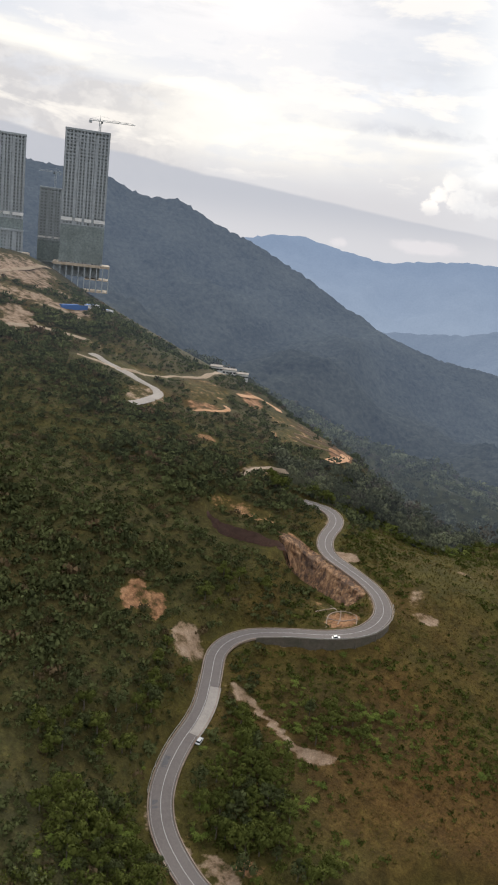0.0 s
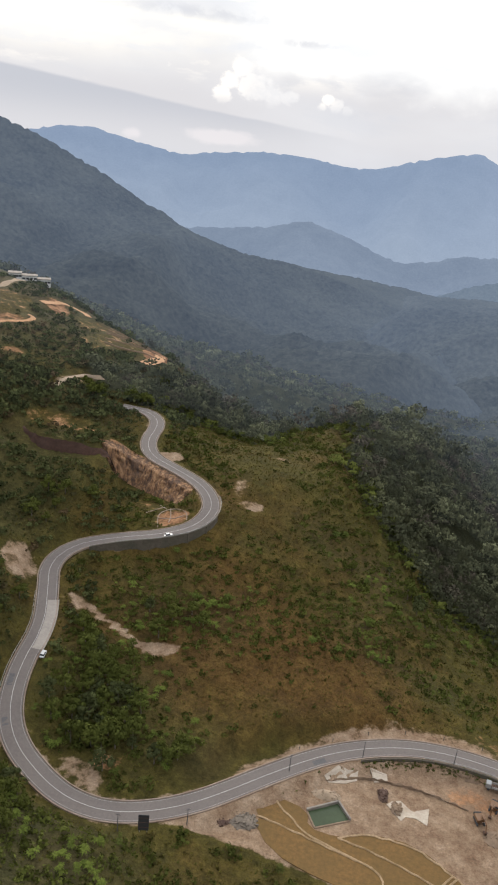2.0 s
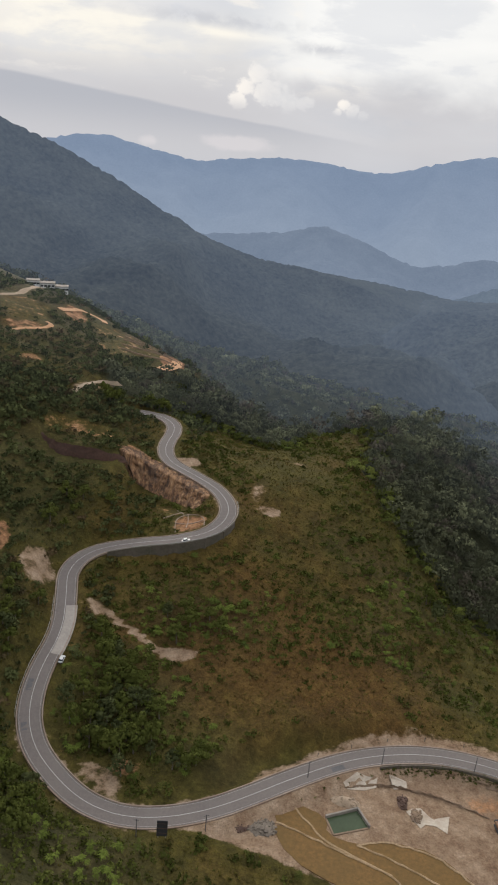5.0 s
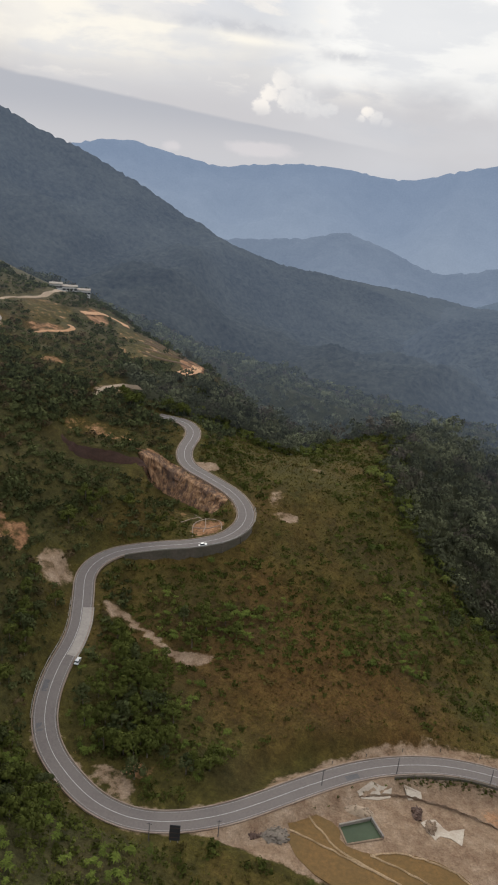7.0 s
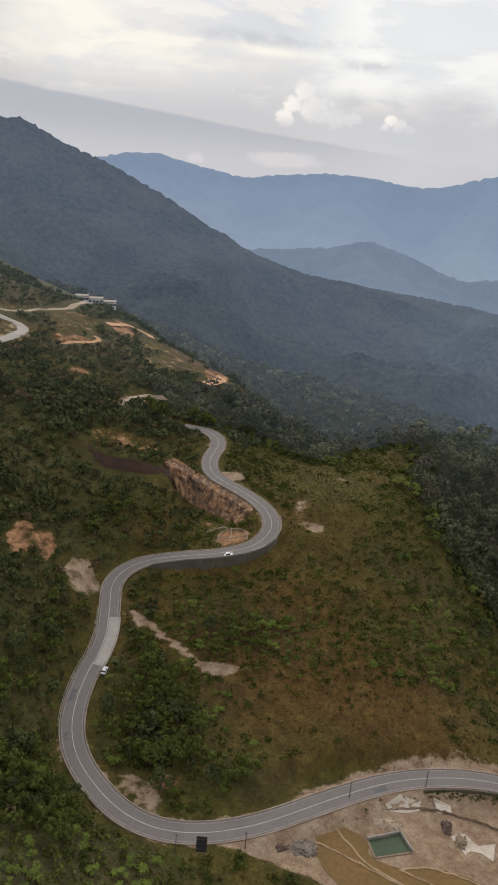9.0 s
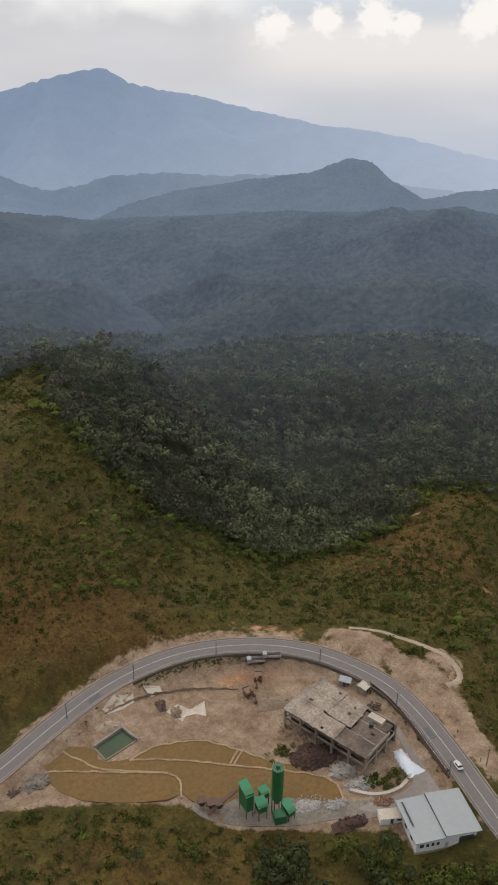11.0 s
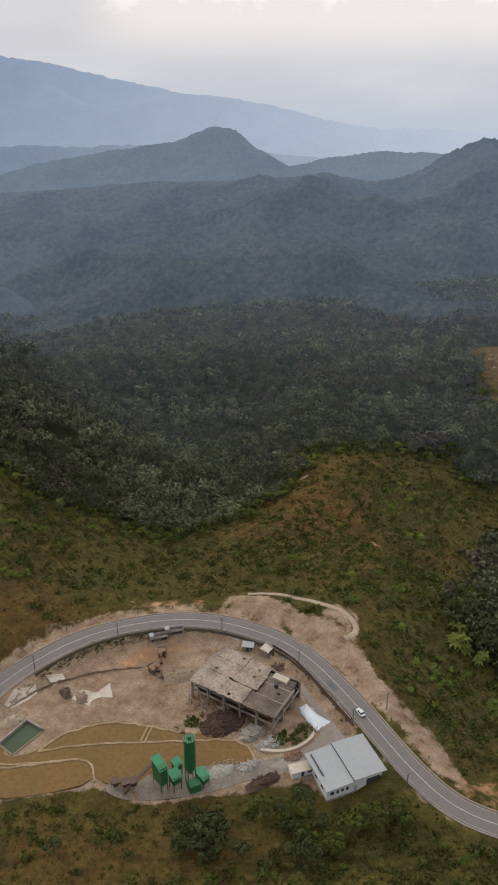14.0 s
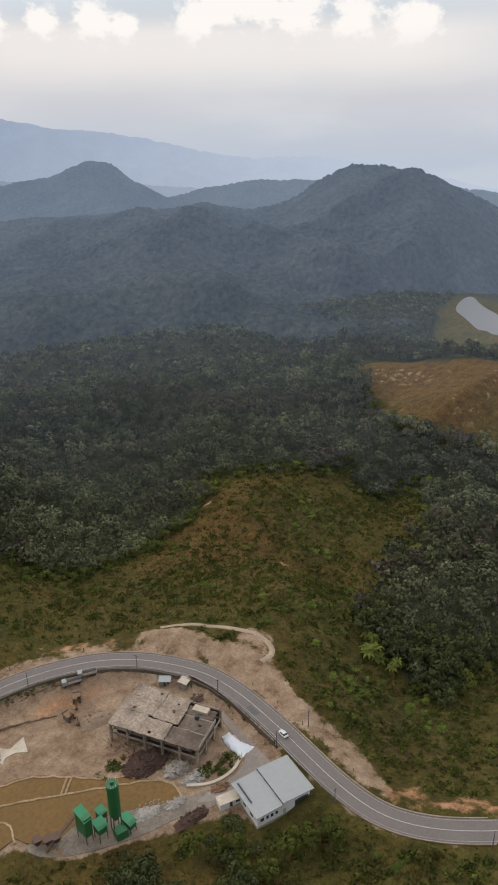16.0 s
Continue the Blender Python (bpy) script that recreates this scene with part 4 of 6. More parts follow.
for i in range(2, len(wall_line) - 2, 3):
    bm = bmesh.new()
    p, q = wall_line[i], wall_line[i + 1]
    d = Vector(q - p).normalized()
    n = Vector((d.y, -d.x, 0))
    add_box(bm, -0.25, -0.3, -6.4, 0.25, 0.55, 0.45, m=Matrix.Translation(Vector(p) + n * 0.5) @ Matrix.Rotation(math.atan2(d.y, d.x), 4, "Z"))
    part("buttress", bm, MOSSY, wall)
rs = np.random.RandomState(5)


def rough_bank(name, line, tall, mat, label, taper=0.25):
    """A raw earth face: a leaning wall with a broken surface, lower towards its ends."""
    n, m = len(line), 7
    d = np.gradient(line[:, :2], axis=0)
    d /= np.linalg.norm(d, axis=1)[:, None]
    out = np.stack([d[:, 1], -d[:, 0]], 1)
    v = np.zeros((n, m, 3))
    for j in range(m):
        u = j / (m - 1)
        push = (1 - u) * tall * 0.45 + rs.uniform(-0.5, 0.5, n)
        v[:, j, :2] = line[:, :2] + out * push[:, None]
        v[:, j, 2] = line[:, 2] - 1.0 + u * (tall + 1.0) * (1 - taper + taper * np.sin(np.linspace(0, math.pi, n))) + rs.uniform(-0.25, 0.25, n)
    me = tri_mesh(name, v.reshape(-1, 3), grid_faces(n, m), mat)
    return tagged(new(name, me), label, "earth bank", kind="structure")


low = BANK.copy()
low[:, 2] = height_at(BANK[:, 0], BANK[:, 1] - 3.0) - 0.3
rough_bank("cut_bank", low, 6.2, EARTH, "dark red-brown raw earth cutting above the road", taper=0.95)


def rock_cutting():
    """The broken face below the upper bend: steep and gullied, with fallen blocks at its foot."""
    n, m = len(CLIFF), 34
    g = np.gradient(CLIFF[:, :2], axis=0)
    g /= np.linalg.norm(g, axis=1)[:, None]
    out = np.stack([g[:, 1], -g[:, 0]], 1)
    rim = CLIFF[:, :2] - out * 3.4
    top = height_at(rim[:, 0], rim[:, 1]) + 0.25
    u, v = np.meshgrid(np.arange(n) * 0.6, np.linspace(0, 1, m), indexing="ij")
    gully = 1.6 * np.abs(value_noise(u, v * 3, 3.1, 41)) + 1.5 * np.abs(value_noise(u, v * 4, 7.0, 43))
    knob = 0.7 * value_noise(u, v * 14, 1.4, 45) + 0.6 * value_noise(u, v * 14, 3.0, 46)
    reach = -3.6 + 4.6 * smooth(0, 0.14, v) + 5.6 * v ** 1.5 + (1.7 - gully + knob) * np.sin(np.pi * np.clip(v, 0, 1)) ** 0.6
    ends = smooth(0, 0.08, u / u.max()) * smooth(1, 0.94, u / u.max())
    reach = reach * ends + (1 - ends) * (-3.6 + 2.0 * v)
    x, y = CLIFF[:, 0, None] + out[:, 0, None] * reach, CLIFF[:, 1, None] + out[:, 1, None] * reach
    z = top[:, None] + (CLIFF[:, 2, None] - 1.0 - top[:, None]) * v + 0.5 * value_noise(u, v * 12, 2.0, 47) * np.sin(np.pi * v)
    me = tri_mesh("rock_cutting", np.stack([x, y, z], -1).reshape(-1, 3), grid_faces(n, m), ROCK)
    return tagged(new("rock_cutting", me), "broken ochre and brown rock cutting below the upper bend", "rock face", kind="structure")


rock_cutting()

# pale concrete beams that hold the slope at the foot of the rock
frame_t = thing("slope_frame", Matrix.Translation((0, 0, 0)), "pale concrete beams framing a red earth slope", "slope frame")
for pts in ([(-90.3, 310.9), (-87, 315), (-83.5, 319)], [(-81.1, 300), (-83.4, 307), (-84.2, 313), (-80.1, 317.5), (-74.3, 317), (-70.5, 311), (-69.2, 305.5)], [(-80.1, 317.5), (-78, 311), (-77.2, 303.9)],
            [(-83.8, 308.5), (-77.6, 308), (-70.8, 309.5)], [(-86.5, 322), (-82, 317)]):
    line = drape(pts, 1.5)
    part("beam", ribbon("beam", line, -0.2, 0.2, 0.25, -0.8, KERB), KERB, frame_t)

# the low wall on the road's inner edge, above the building site
inner = side_line(road_part(16, 220, 114, 152), -5.5)
tagged(new("retaining_wall", ribbon("retaining_wall", inner, -0.2, 0.2, 0.5, -2.6, MOSSY)), "dark stained wall between road and building site", "wall", kind="structure")

# guard rails
POST = surface("galvanised_post", (0.34, 0.325, 0.30), rough=0.6, metal=0.2, vary=0.15, grain=4)


def guard_rail(line, off, label):
    p = side_line(line, off)
    t = thing("guardrail", Matrix.Translation(p[0]), label, "guard rail", "guard rails along the road")
    q = p - p[0]
    part("rail", ribbon("rail", q, -0.04, 0.04, 0.85, 0.55, POST), POST, t)
    me = None
    for i in range(0, len(q), 2):
        if me is None:
            bm = bmesh.new()
            add_box(bm, -0.06, -0.06, -0.7, 0.06, 0.06, 0.8, bevel=0.015)
            post = part("post", bm, POST, t)
            me = post.data
        else:
            post = part("post", me, POST, t)
        post.matrix_local = Matrix.Translation(q[i])
    return t


guard_rail(road_part(117, 115, 95, 209), -4.7, "grey steel guard rail along the inner edge of the bend")
guard_rail(road_part(95, 209, 40, 227), -4.7, "grey steel guard rail above the building site")
guard_rail(road_part(-102, 197, -112, 251), -4.8, "grey steel guard rail beside the hillside")
guard_rail(road_part(-96, 289, -59, 325), 4.75, "reddish steel guard rail on top of the retaining wall")


def utility_pole(x, y, z, tall, turn):
    t = thing("utility_pole", pose(x, y, z, 0, 0, turn), "slim grey concrete utility pole beside the road", "utility pole", "poles along the road")
    part("shaft", tube((0, 0, -0.5), (0, 0, tall), 0.17, 0.11), TAR, t)
    part("crossarm", box(-0.9, -0.06, tall - 0.6, 0.9, 0.06, tall - 0.45), TAR, t)
    for u in (-0.75, 0, 0.75):
        part("insulator", tube((u, 0, tall - 0.45), (u, 0, tall - 0.2), 0.06, 0.04, sides=6), CONCRETE, t)
    return t


for x, y, turn in ((51.5, 222, 80), (19.9, 217, 70), (-4.4, 203.5, 45), (87.8, 208, -60), (105.5, 180, -20), (108.6, 149, 0), (109.6, 121, 10), (-32.2, 174.0, 30), (-51.5, 165.5, 0),
                   (111, 226, -40), (122.5, 150, 0), (136.5, 85, 40)):
    utility_pole(x, y, ground_z(x, y), 7.0, turn)

# roadside sign, seen from behind
sign = thing("roadside_sign", pose(-44, 167.0, -0.3, 0, 0, 12), "dark roadside signboard on two posts, seen from behind", "sign")
part("panel", box(-1.6, -0.06, 1.0, 1.6, 0.06, 7.0, bevel=0.03), DARK, sign)
for u in (-1.1, 1.1):
    part("post", tube((u, 0.12, -0.4), (u, 0.12, 6.5), 0.09), POST, sign)
for h in (2.2, 4.0, 5.8):
    part("batten", box(-1.5, -0.12, h, 1.5, -0.06, h + 0.15), RUST, sign)


# marker posts along the outer edge
def marker_post(x, y):
    z = ground_z(x, y)
    t = thing("marker_post", pose(x, y, z), "short dark wooden marker post in bare earth", "post", "marker posts by the road")
    part("stake", tube((0, 0, -0.3), (0, 0, 1.3), 0.16, 0.13, sides=6), BARK, t)
    part("cap", tube((0, 0, 1.3), (0, 0, 1.5), 0.19, 0.15, sides=6), DARK, t)


outer = side_line(road_part(117, 118, 0, 209), 7.2)
for i in range(3, len(outer), 5):
    marker_post(outer[i, 0], outer[i, 1])


# vehicles
CARPAINT = surface("dusty_white_car_paint", (0.46, 0.45, 0.43), rough=0.4, vary=0.05, grain=2.0, stain=0.2)


def make_car(name, m, paint, label, long=4.4, van=False):
    t = thing(name, m, label, "car")
    h = 1.9 if van else 1.45
    bm = bmesh.new()
    add_box(bm, -long / 2, -0.86, 0.3, long / 2, 0.86, 0.86, bevel=0.12)
    part("body", bm, paint, t)
    bm = bmesh.new()
    v = add_box(bm, -long * 0.34, -0.78, 0.86, long * 0.24, 0.78, h)
    for w in v:
        if w.co.z > 1.0:
            w.co.x = w.co.x * 0.74 - 0.05
            w.co.y *= 0.86
    bmesh.ops.bevel(bm, geom=bm.edges[:], offset=0.06, segments=1, affect="EDGES")
    cabin = part("cabin", bm, GLASS, t, "dark glazed cabin")
    part("roof", box(-long * 0.25, -0.66, h - 0.01, long * 0.16, 0.66, h + 0.05, bevel=0.02), paint, cabin)
    for sx in (-1, 1):
        part("bumper", box(sx * long / 2 - 0.06, -0.8, 0.32, sx * long / 2 + 0.06, 0.8, 0.55, bevel=0.03), DARK, t)
        for sy in (-1, 1):
            w = part("wheel", tube((sx * long * 0.31, sy * 0.72, 0.32), (sx * long * 0.31, sy * 0.9, 0.32), 0.32, sides=14), DARK, t)
            part("rim", tube((sx * long * 0.31, sy * 0.9, 0.32), (sx * long * 0.31, sy * 0.92, 0.32), 0.18, sides=10), POST, w)
            part("lamp", box(sx * long / 2 - 0.02, sy * 0.62 - 0.14, 0.6, sx * long / 2 + 0.03, sy * 0.62 + 0.14, 0.74), WHITE if sx > 0 else RUST, t)
    return t


def on_road(x, y, off, flip=0):
    i = int(np.argmin(np.hypot(ROAD[:, 0] - x, ROAD[:, 1] - y)))
    i = min(max(i, 1), len(ROAD) - 2)
    d = ROAD[i + 1] - ROAD[i - 1]
    p = side_line(ROAD, off)[i]
    q = Vector(d).to_track_quat("X", "Z").to_matrix().to_4x4()
    return Matrix.Translation((p[0], p[1], p[2] + 0.02)) @ q @ Matrix.Rotation(radians(flip), 4, "Z")


make_car("car", on_road(113.9, 152, -1.0), CARPAINT, "small white car driving down the hill road", 3.7)
make_car("car", on_road(-75.5, 293.5, 3.7), CARPAINT, "white car close to the retaining wall", 3.7)
make_car("car", on_road(-106, 221, 5.9), CARPAINT, "small white car parked beside the pale lay-by", 3.6)


# ---- building site inside the bend ----
Z0 = -3.0


def slab_at(name, outline, z, thick, mat, parent=None, label="", category="", kind=""):
    """A flat raised sheet with the given outline, its top at z."""
    bm = bmesh.new()
    face = bm.faces.new([bm.verts.new((x, y, z)) for x, y in outline])
    if face.normal.z < 0:
        face.normal_flip()
    low = bmesh.ops.extrude_face_region(bm, geom=[face])["geom"]
    bmesh.ops.translate(bm, verts=[g for g in low if isinstance(g, bmesh.types.BMVert)], vec=(0, 0, -thick))
    bmesh.ops.recalc_face_normals(bm, faces=bm.faces)
    if parent is not None:
        return part(name, bm, mat, parent, label)
    me = bpy.data.meshes.new(name)
    bm.to_mesh(me)
    bm.free()
    me.materials.append(mat)
    return tagged(new(name, me), label, category, kind=kind)


def lying_slab(outline):
    """A thin worn slab that follows the ground."""
    p = np.array(outline, float)
    n = len(p)
    rings = []
    for u in (1.0, 0.7, 0.35):
        q = p.mean(axis=0) + (p - p.mean(axis=0)) * u
        rings.append(np.c_[q, height_at(q[:, 0], q[:, 1]) + 0.16])
    low = rings[0] - (0, 0, 0.5)
    v = np.concatenate([low] + rings)
    f = [(k * n + i, k * n + (i + 1) % n, (k + 1) * n + (i + 1) % n, (k + 1) * n + i) for k in range(3) for i in range(n)] + [tuple(range(3 * n, 4 * n))]
    me = mesh_of("pale_slab", v, f, PALE)
    return tagged(new("pale_slab", me), "pale concrete slab lying in bare earth", "slab", kind="structure")


def rounded(outline, turns=2):
    p = np.array(outline, float)
    for _ in range(turns):
        q = np.roll(p, -1, axis=0)
        p = np.stack([0.75 * p + 0.25 * q, 0.25 * p + 0.75 * q], 1).reshape(-1, 2)
    return [tuple(v) for v in p]


def heap(name, outline_centre, size, tall, mat, label, category, seed, parts=60, lump=0.5):
    """A heap of broken pieces over a mound."""
    r = np.random.RandomState(seed)
    cx, cy = outline_centre
    t = thing(name, pose(cx, cy, Z0), label, category)
    n = 14
    u, v = np.meshgrid(np.linspace(-1.15, 1.15, n), np.linspace(-1.15, 1.15, n), indexing="ij")
    z = tall * np.clip(1 - np.hypot(u, v), -0.25, 1) * (0.7 + 0.5 * r.rand(n, n)) - 0.05
    me = tri_mesh("mound", np.stack([u * size[0], v * size[1], z], -1).reshape(-1, 3), grid_faces(n, n), mat)
    part("mound", me, mat, t)
    bm = bmesh.new()
    for _ in range(parts):
        a, d = r.uniform(0, 6.28), math.sqrt(r.rand())
        x, y = math.cos(a) * d * size[0], math.sin(a) * d * size[1]
        s = lump * r.uniform(0.4, 1.4)
        add_box(bm, -s, -s * r.uniform(0.2, 0.8), -s * 0.3, s, s * 0.5, s * 0.4,
                m=Matrix.Translation((x, y, tall * (1 - d) * 0.8 + 0.1)) @ Euler((r.uniform(-0.6, 0.6), r.uniform(-0.6, 0.6), r.uniform(0, 3))).to_matrix().to_4x4())
    tagged(part("rubble", bm, mat, t), kind="stuff")
    return t


# grass terraces and yards, each a thin bed on the levelled ground
slab_at("turf_terrace", rounded([(-9, 195), (4, 191.5), (4, 184.8), (13.8, 183.4), (18, 185.6), (24.5, 187.5), (37.6, 187), (49, 179), (58, 171.5), (64, 168.5), (70, 162.5), (75, 157), (74.5, 150.5), (60, 156),
        (45, 161), (36, 158), (28, 164.5), (24.8, 175.2), (13.8, 178), (-2.8, 183.2), (-14, 185)], 1), Z0 + 0.12, 0.7, TURF, label="long brown grassed terrace crossed by pale drains", category="terrace", kind="structure")
slab_at("turf_terrace", rounded([(-14, 184.7), (-2.8, 183), (13.8, 177.7), (24.8, 174.9), (28.2, 171), (27.3, 164.6), (10, 167), (-6, 173)], 1), Z0 + 0.10, 0.7, TURF, label="lower brown grassed terrace above the scrub slope", category="terrace", kind="structure")
slab_at("gravel_yard", rounded([(27, 163.5), (45, 161), (60, 156.5), (74, 150.5), (86, 149), (84, 142), (70, 146), (58, 146), (34, 153)], 2), Z0 + 0.07, 0.6, GRAVEL, label="grey gravel yard round the batching plant", category="yard", kind="structure")
slab_at("concrete_yard", rounded([(76, 147.5), (84, 148.5), (92, 149), (98, 151), (101.5, 158), (101.5, 170), (103, 181), (106, 180), (108, 165), (108.5, 150), (108, 143), (92, 143.5), (84, 144)], 2), Z0 + 0.13, 0.6, YARD, label="grey paved yard between ruin and road", category="yard", kind="structure")
for o in ([(7.5, 206.3), (11.7, 210.9), (15.5, 211.3), (18.9, 212.7), (18.7, 208.6), (14.8, 206.2), (9.2, 205.1)], [(28.8, 201), (30.6, 202.8), (33.4, 203.8), (36.5, 200.6), (39.8, 199.4), (41.0, 201.6), (42.8, 202.9), (41.8, 195.7), (38.2, 197.6), (34.9, 197.4), (33.4, 195.3)],
          [(22.7, 214.7), (28.7, 214.4), (29.1, 211.5), (24.6, 209.4)]):
    lying_slab(o)
rough_bank("graded_bank", np.array(_line([(1.3, 202.1, Z0), (11.4, 207, Z0), (21.9, 210.5, Z0), (34, 210.7, Z0), (48, 208.1, Z0), (55.8, 205.9, Z0)], 1.2)), 0.9, SOILBANK, "low graded earth bank across the site")
rough_bank("graded_bank", np.array(_line([(0, 205.5, Z0 + 0.6), (10, 211, Z0 + 0.6), (22, 216.5, Z0 + 0.6), (38, 220.5, Z0 + 0.6), (52, 220.5, Z0 + 0.6), (62, 218, Z0 + 0.6)], 1.2)), 1.8, SOILBANK, "earth bank below the road's inner edge")


def drain(points, z, label="pale concrete storm drain across the terraces"):
    line = _line([(x, y, z) for x, y in points], 2.0)
    line[1:-1, :2] += np.random.RandomState(len(line)).uniform(-0.32, 0.32, (len(line) - 2, 2))
    t = thing("storm_drain", Matrix.Translation(line[0]), label, "drain", "drains of the site")
    q = line - line[0]
    part("side", ribbon("side", q, -0.28, -0.13, 0.12, -0.9, DRAIN), DRAIN, t)
    part("side", ribbon("side", q, 0.13, 0.28, 0.12, -0.9, DRAIN), DRAIN, t)
    part("bed", ribbon("bed", q, -0.13, 0.13, 0.0, -0.9, DRAIN), DRAIN, t)


drain([(-8, 194), (-0.7, 186), (5.6, 181), (24.8, 175)], Z0 + 0.18)
drain([(-12, 185), (-2.8, 183), (13.8, 177.8), (24.8, 175.2), (28.4, 171.2), (27.3, 164.8)], Z0 + 0.2)
drain([(13.8, 183), (23.5, 181.5), (45.4, 172.6), (62, 165.8)], Z0 + 0.22)
drain([(13.8, 183), (18, 185.4), (24.5, 187), (37.6, 186.2), (49, 178.4), (57.9, 171), (64, 168.4)], Z0 + 0.2)
drain([(49.8, 177.6), (45.8, 172.9)], Z0 + 0.24)
drain([(48.4, 178.2), (44.6, 173.4)], Z0 + 0.24)
drain([(61.8, 166), (70.1, 162.6), (75.4, 157), (75, 150.4)], Z0 + 0.2)

# pond in its concrete basin
pond = thing("settling_pond", pose(9.8, 191, Z0), "square concrete settling pond with still green water", "pond")
cs = [(3.2, 5.7), (7.0, 0.0), (-3.3, -5.5), (-6.1, 0.0)]
bm = bmesh.new()
f = bm.faces.new([bm.verts.new((x, y, 0.2)) for x, y in cs])
if f.normal.z < 0:
    f.normal_flip()
part("water", bm, WATER, pond)
for k in range(4):
    a, b = Vector((*cs[k], 0)), Vector((*cs[(k + 1) % 4], 0))
    d = (b - a).normalized()
    n = Vector((d.y, -d.x, 0))
    if n.dot((a + b) / 2) < 0:
        n = -n
    bm = bmesh.new()
    c = (a + b) / 2
    add_box(bm, -(b - a).length / 2 - 0.4, -0.3, -0.6, (b - a).length / 2 + 0.4, 0.3, 1.3 if k in (0, 3) else 0.3, bevel=0.05,
            m=Matrix.Translation(c + n * 0.3) @ Matrix.Rotation(math.atan2(d.y, d.x), 4, "Z"))
    part("basin_wall", bm, CONCRETE if k in (0, 3) else SOILBANK, pond)
heap("earth_heap", (9, 199.5), (5, 2.5), 1.5, TRACK, "low heap of pale broken earth beside the pond", "earth heap", 3, 40, 0.4)
heap("rubble_heap", (-16, 182), (5, 3.5), 0.9, GRAVEL, "grey heap of building rubble beside the road", "rubble", 4, 70, 0.5)
heap("rubble_heap", (-23, 180), (3.2, 2.0), 1.0, RUST, "rust-brown heap of scrap beside the road", "rubble", 14, 40, 0.5)
heap("rubble_heap", (32, 200.0), (1.8, 3.0), 1.0, SOILBANK, "broken muddy chunks in the bare ground", "rubble", 6, 40, 0.5)


ROOFDARK = surface("dark_broken_roof", (0.125, 0.088, 0.062), rough=0.95, vary=0.45, grain=0.9, stain=0.8, stain_colour=(0.05, 0.036, 0.028), bump=0.3)


RUINED = surface("bare_frame_concrete", (0.27, 0.215, 0.165), rough=0.95, vary=0.35, grain=1.2, stain=0.8, stain_colour=(0.10, 0.075, 0.058), bump=0.3)


# broken concrete frame: corners of its roof in plan
def ruin():
    o = Vector((66.7, 184.6))
    ex = (Vector((84.6, 158.5)) - o).normalized()
    ey = Vector((-ex.y, ex.x))
    lx, ly = (Vector((84.6, 158.5)) - o).length, 19.8
    base = Matrix.Translation((o.x, o.y, Z0)) @ Matrix.Rotation(math.atan2(ex.y, ex.x), 4, "Z")
    t = thing("ruined_building", base, "roofless-looking concrete frame building, broken flat roof and open storeys", "ruined building")
    r = np.random.RandomState(8)
    top = 8.0
    # roof slabs, broken into fields of their own level
    cells = [(-0.6, -0.8, 10.5, 7.2, 0.0, ROOFTOP), (10.5, -0.8, 20.0, 6.6, -0.06, ROOFTOP), (20.0, -0.8, lx + 0.8, 6.0, -0.3, ROOFDARK), (-0.6, 7.4, 12.0, 14.0, 0.05, ROOFTOP),
             (12.0, 6.8, 21.5, 14.4, 0.12, ROOFTOP), (21.7, 6.2, lx + 0.8, 13.0, -0.55, ROOFDARK), (0.4, 14.2, 12.0, ly, -0.05, ROOFTOP), (12.2, 14.6, 21.0, ly - 1.0, -0.2, ROOFTOP),
             (21.2, 13.2, lx - 0.5, ly - 2.5, -0.7, ROOFDARK)]
    for x0, y0, x1, y1, dz, mat in cells:
        nx, ny = 9, 7
        bm = bmesh.new()
        g = [[None] * (ny + 1) for _ in range(nx + 1)]
        for i in range(nx + 1):
            for j in range(ny + 1):
                edge = i in (0, nx) or j in (0, ny)
                jit = 0.35 if edge else 0.1
                g[i][j] = bm.verts.new((x0 + (x1 - x0) * i / nx + r.uniform(-jit, jit) * 0.6, y0 + (y1 - y0) * j / ny + r.uniform(-jit, jit) * 0.6, top + dz + r.uniform(-0.06, 0.06)))
        for i in range(nx):
            for j in range(ny):
                if r.rand() < 0.03 and 0 < i < nx - 1:
                    continue
                bm.faces.new((g[i][j], g[i + 1][j], g[i + 1][j + 1], g[i][j + 1]))
        ret = bmesh.ops.extrude_face_region(bm, geom=bm.faces[:])["geom"]
        bmesh.ops.translate(bm, verts=[q for q in ret if isinstance(q, bmesh.types.BMVert)], vec=(0, 0, -0.35))
        bmesh.ops.recalc_face_normals(bm, faces=bm.faces)
        part("roof_slab", bm, mat, t, "broken stained roof slab")
    for i in range(6):
        for j in range(4):
            x, y = lx * i / 5, ly * 0.93 * j / 3
            low = 0.0
            part("column", box(x - 0.36, y - 0.36, low - 0.6, x + 0.36, y + 0.36, top - 0.4, bevel=0.05), RUINED, t)
    for j in range(4):
        y = ly * 0.93 * j / 3
        for h in (3.9, 7.3):
            part("beam", box(-0.3, y - 0.2, h - 0.35, lx + 0.3, y + 0.2, h + 0.3, bevel=0.03), RUINED, t)
    for i in range(6):
        x = lx * i / 5
        part("cross_beam", box(x - 0.2, -0.3, 3.55, x + 0.2, ly * 0.93, 4.15, bevel=0.03), CONCRETE, t)
    part("floor_slab", box(0.2, 2.0, 3.3, lx - 3.5, ly * 0.9, 3.55), CONCRETE, t)
    part("parapet", box(lx + 0.5, -0.5, top - 0.6, lx + 0.75, 13.0, top + 0.75), CONCRETE, t)
    part("stair_head", box(23.0, 14.5, top - 0.9, 28.5, 17.2, top + 0.35, bevel=0.05), PALE, t)
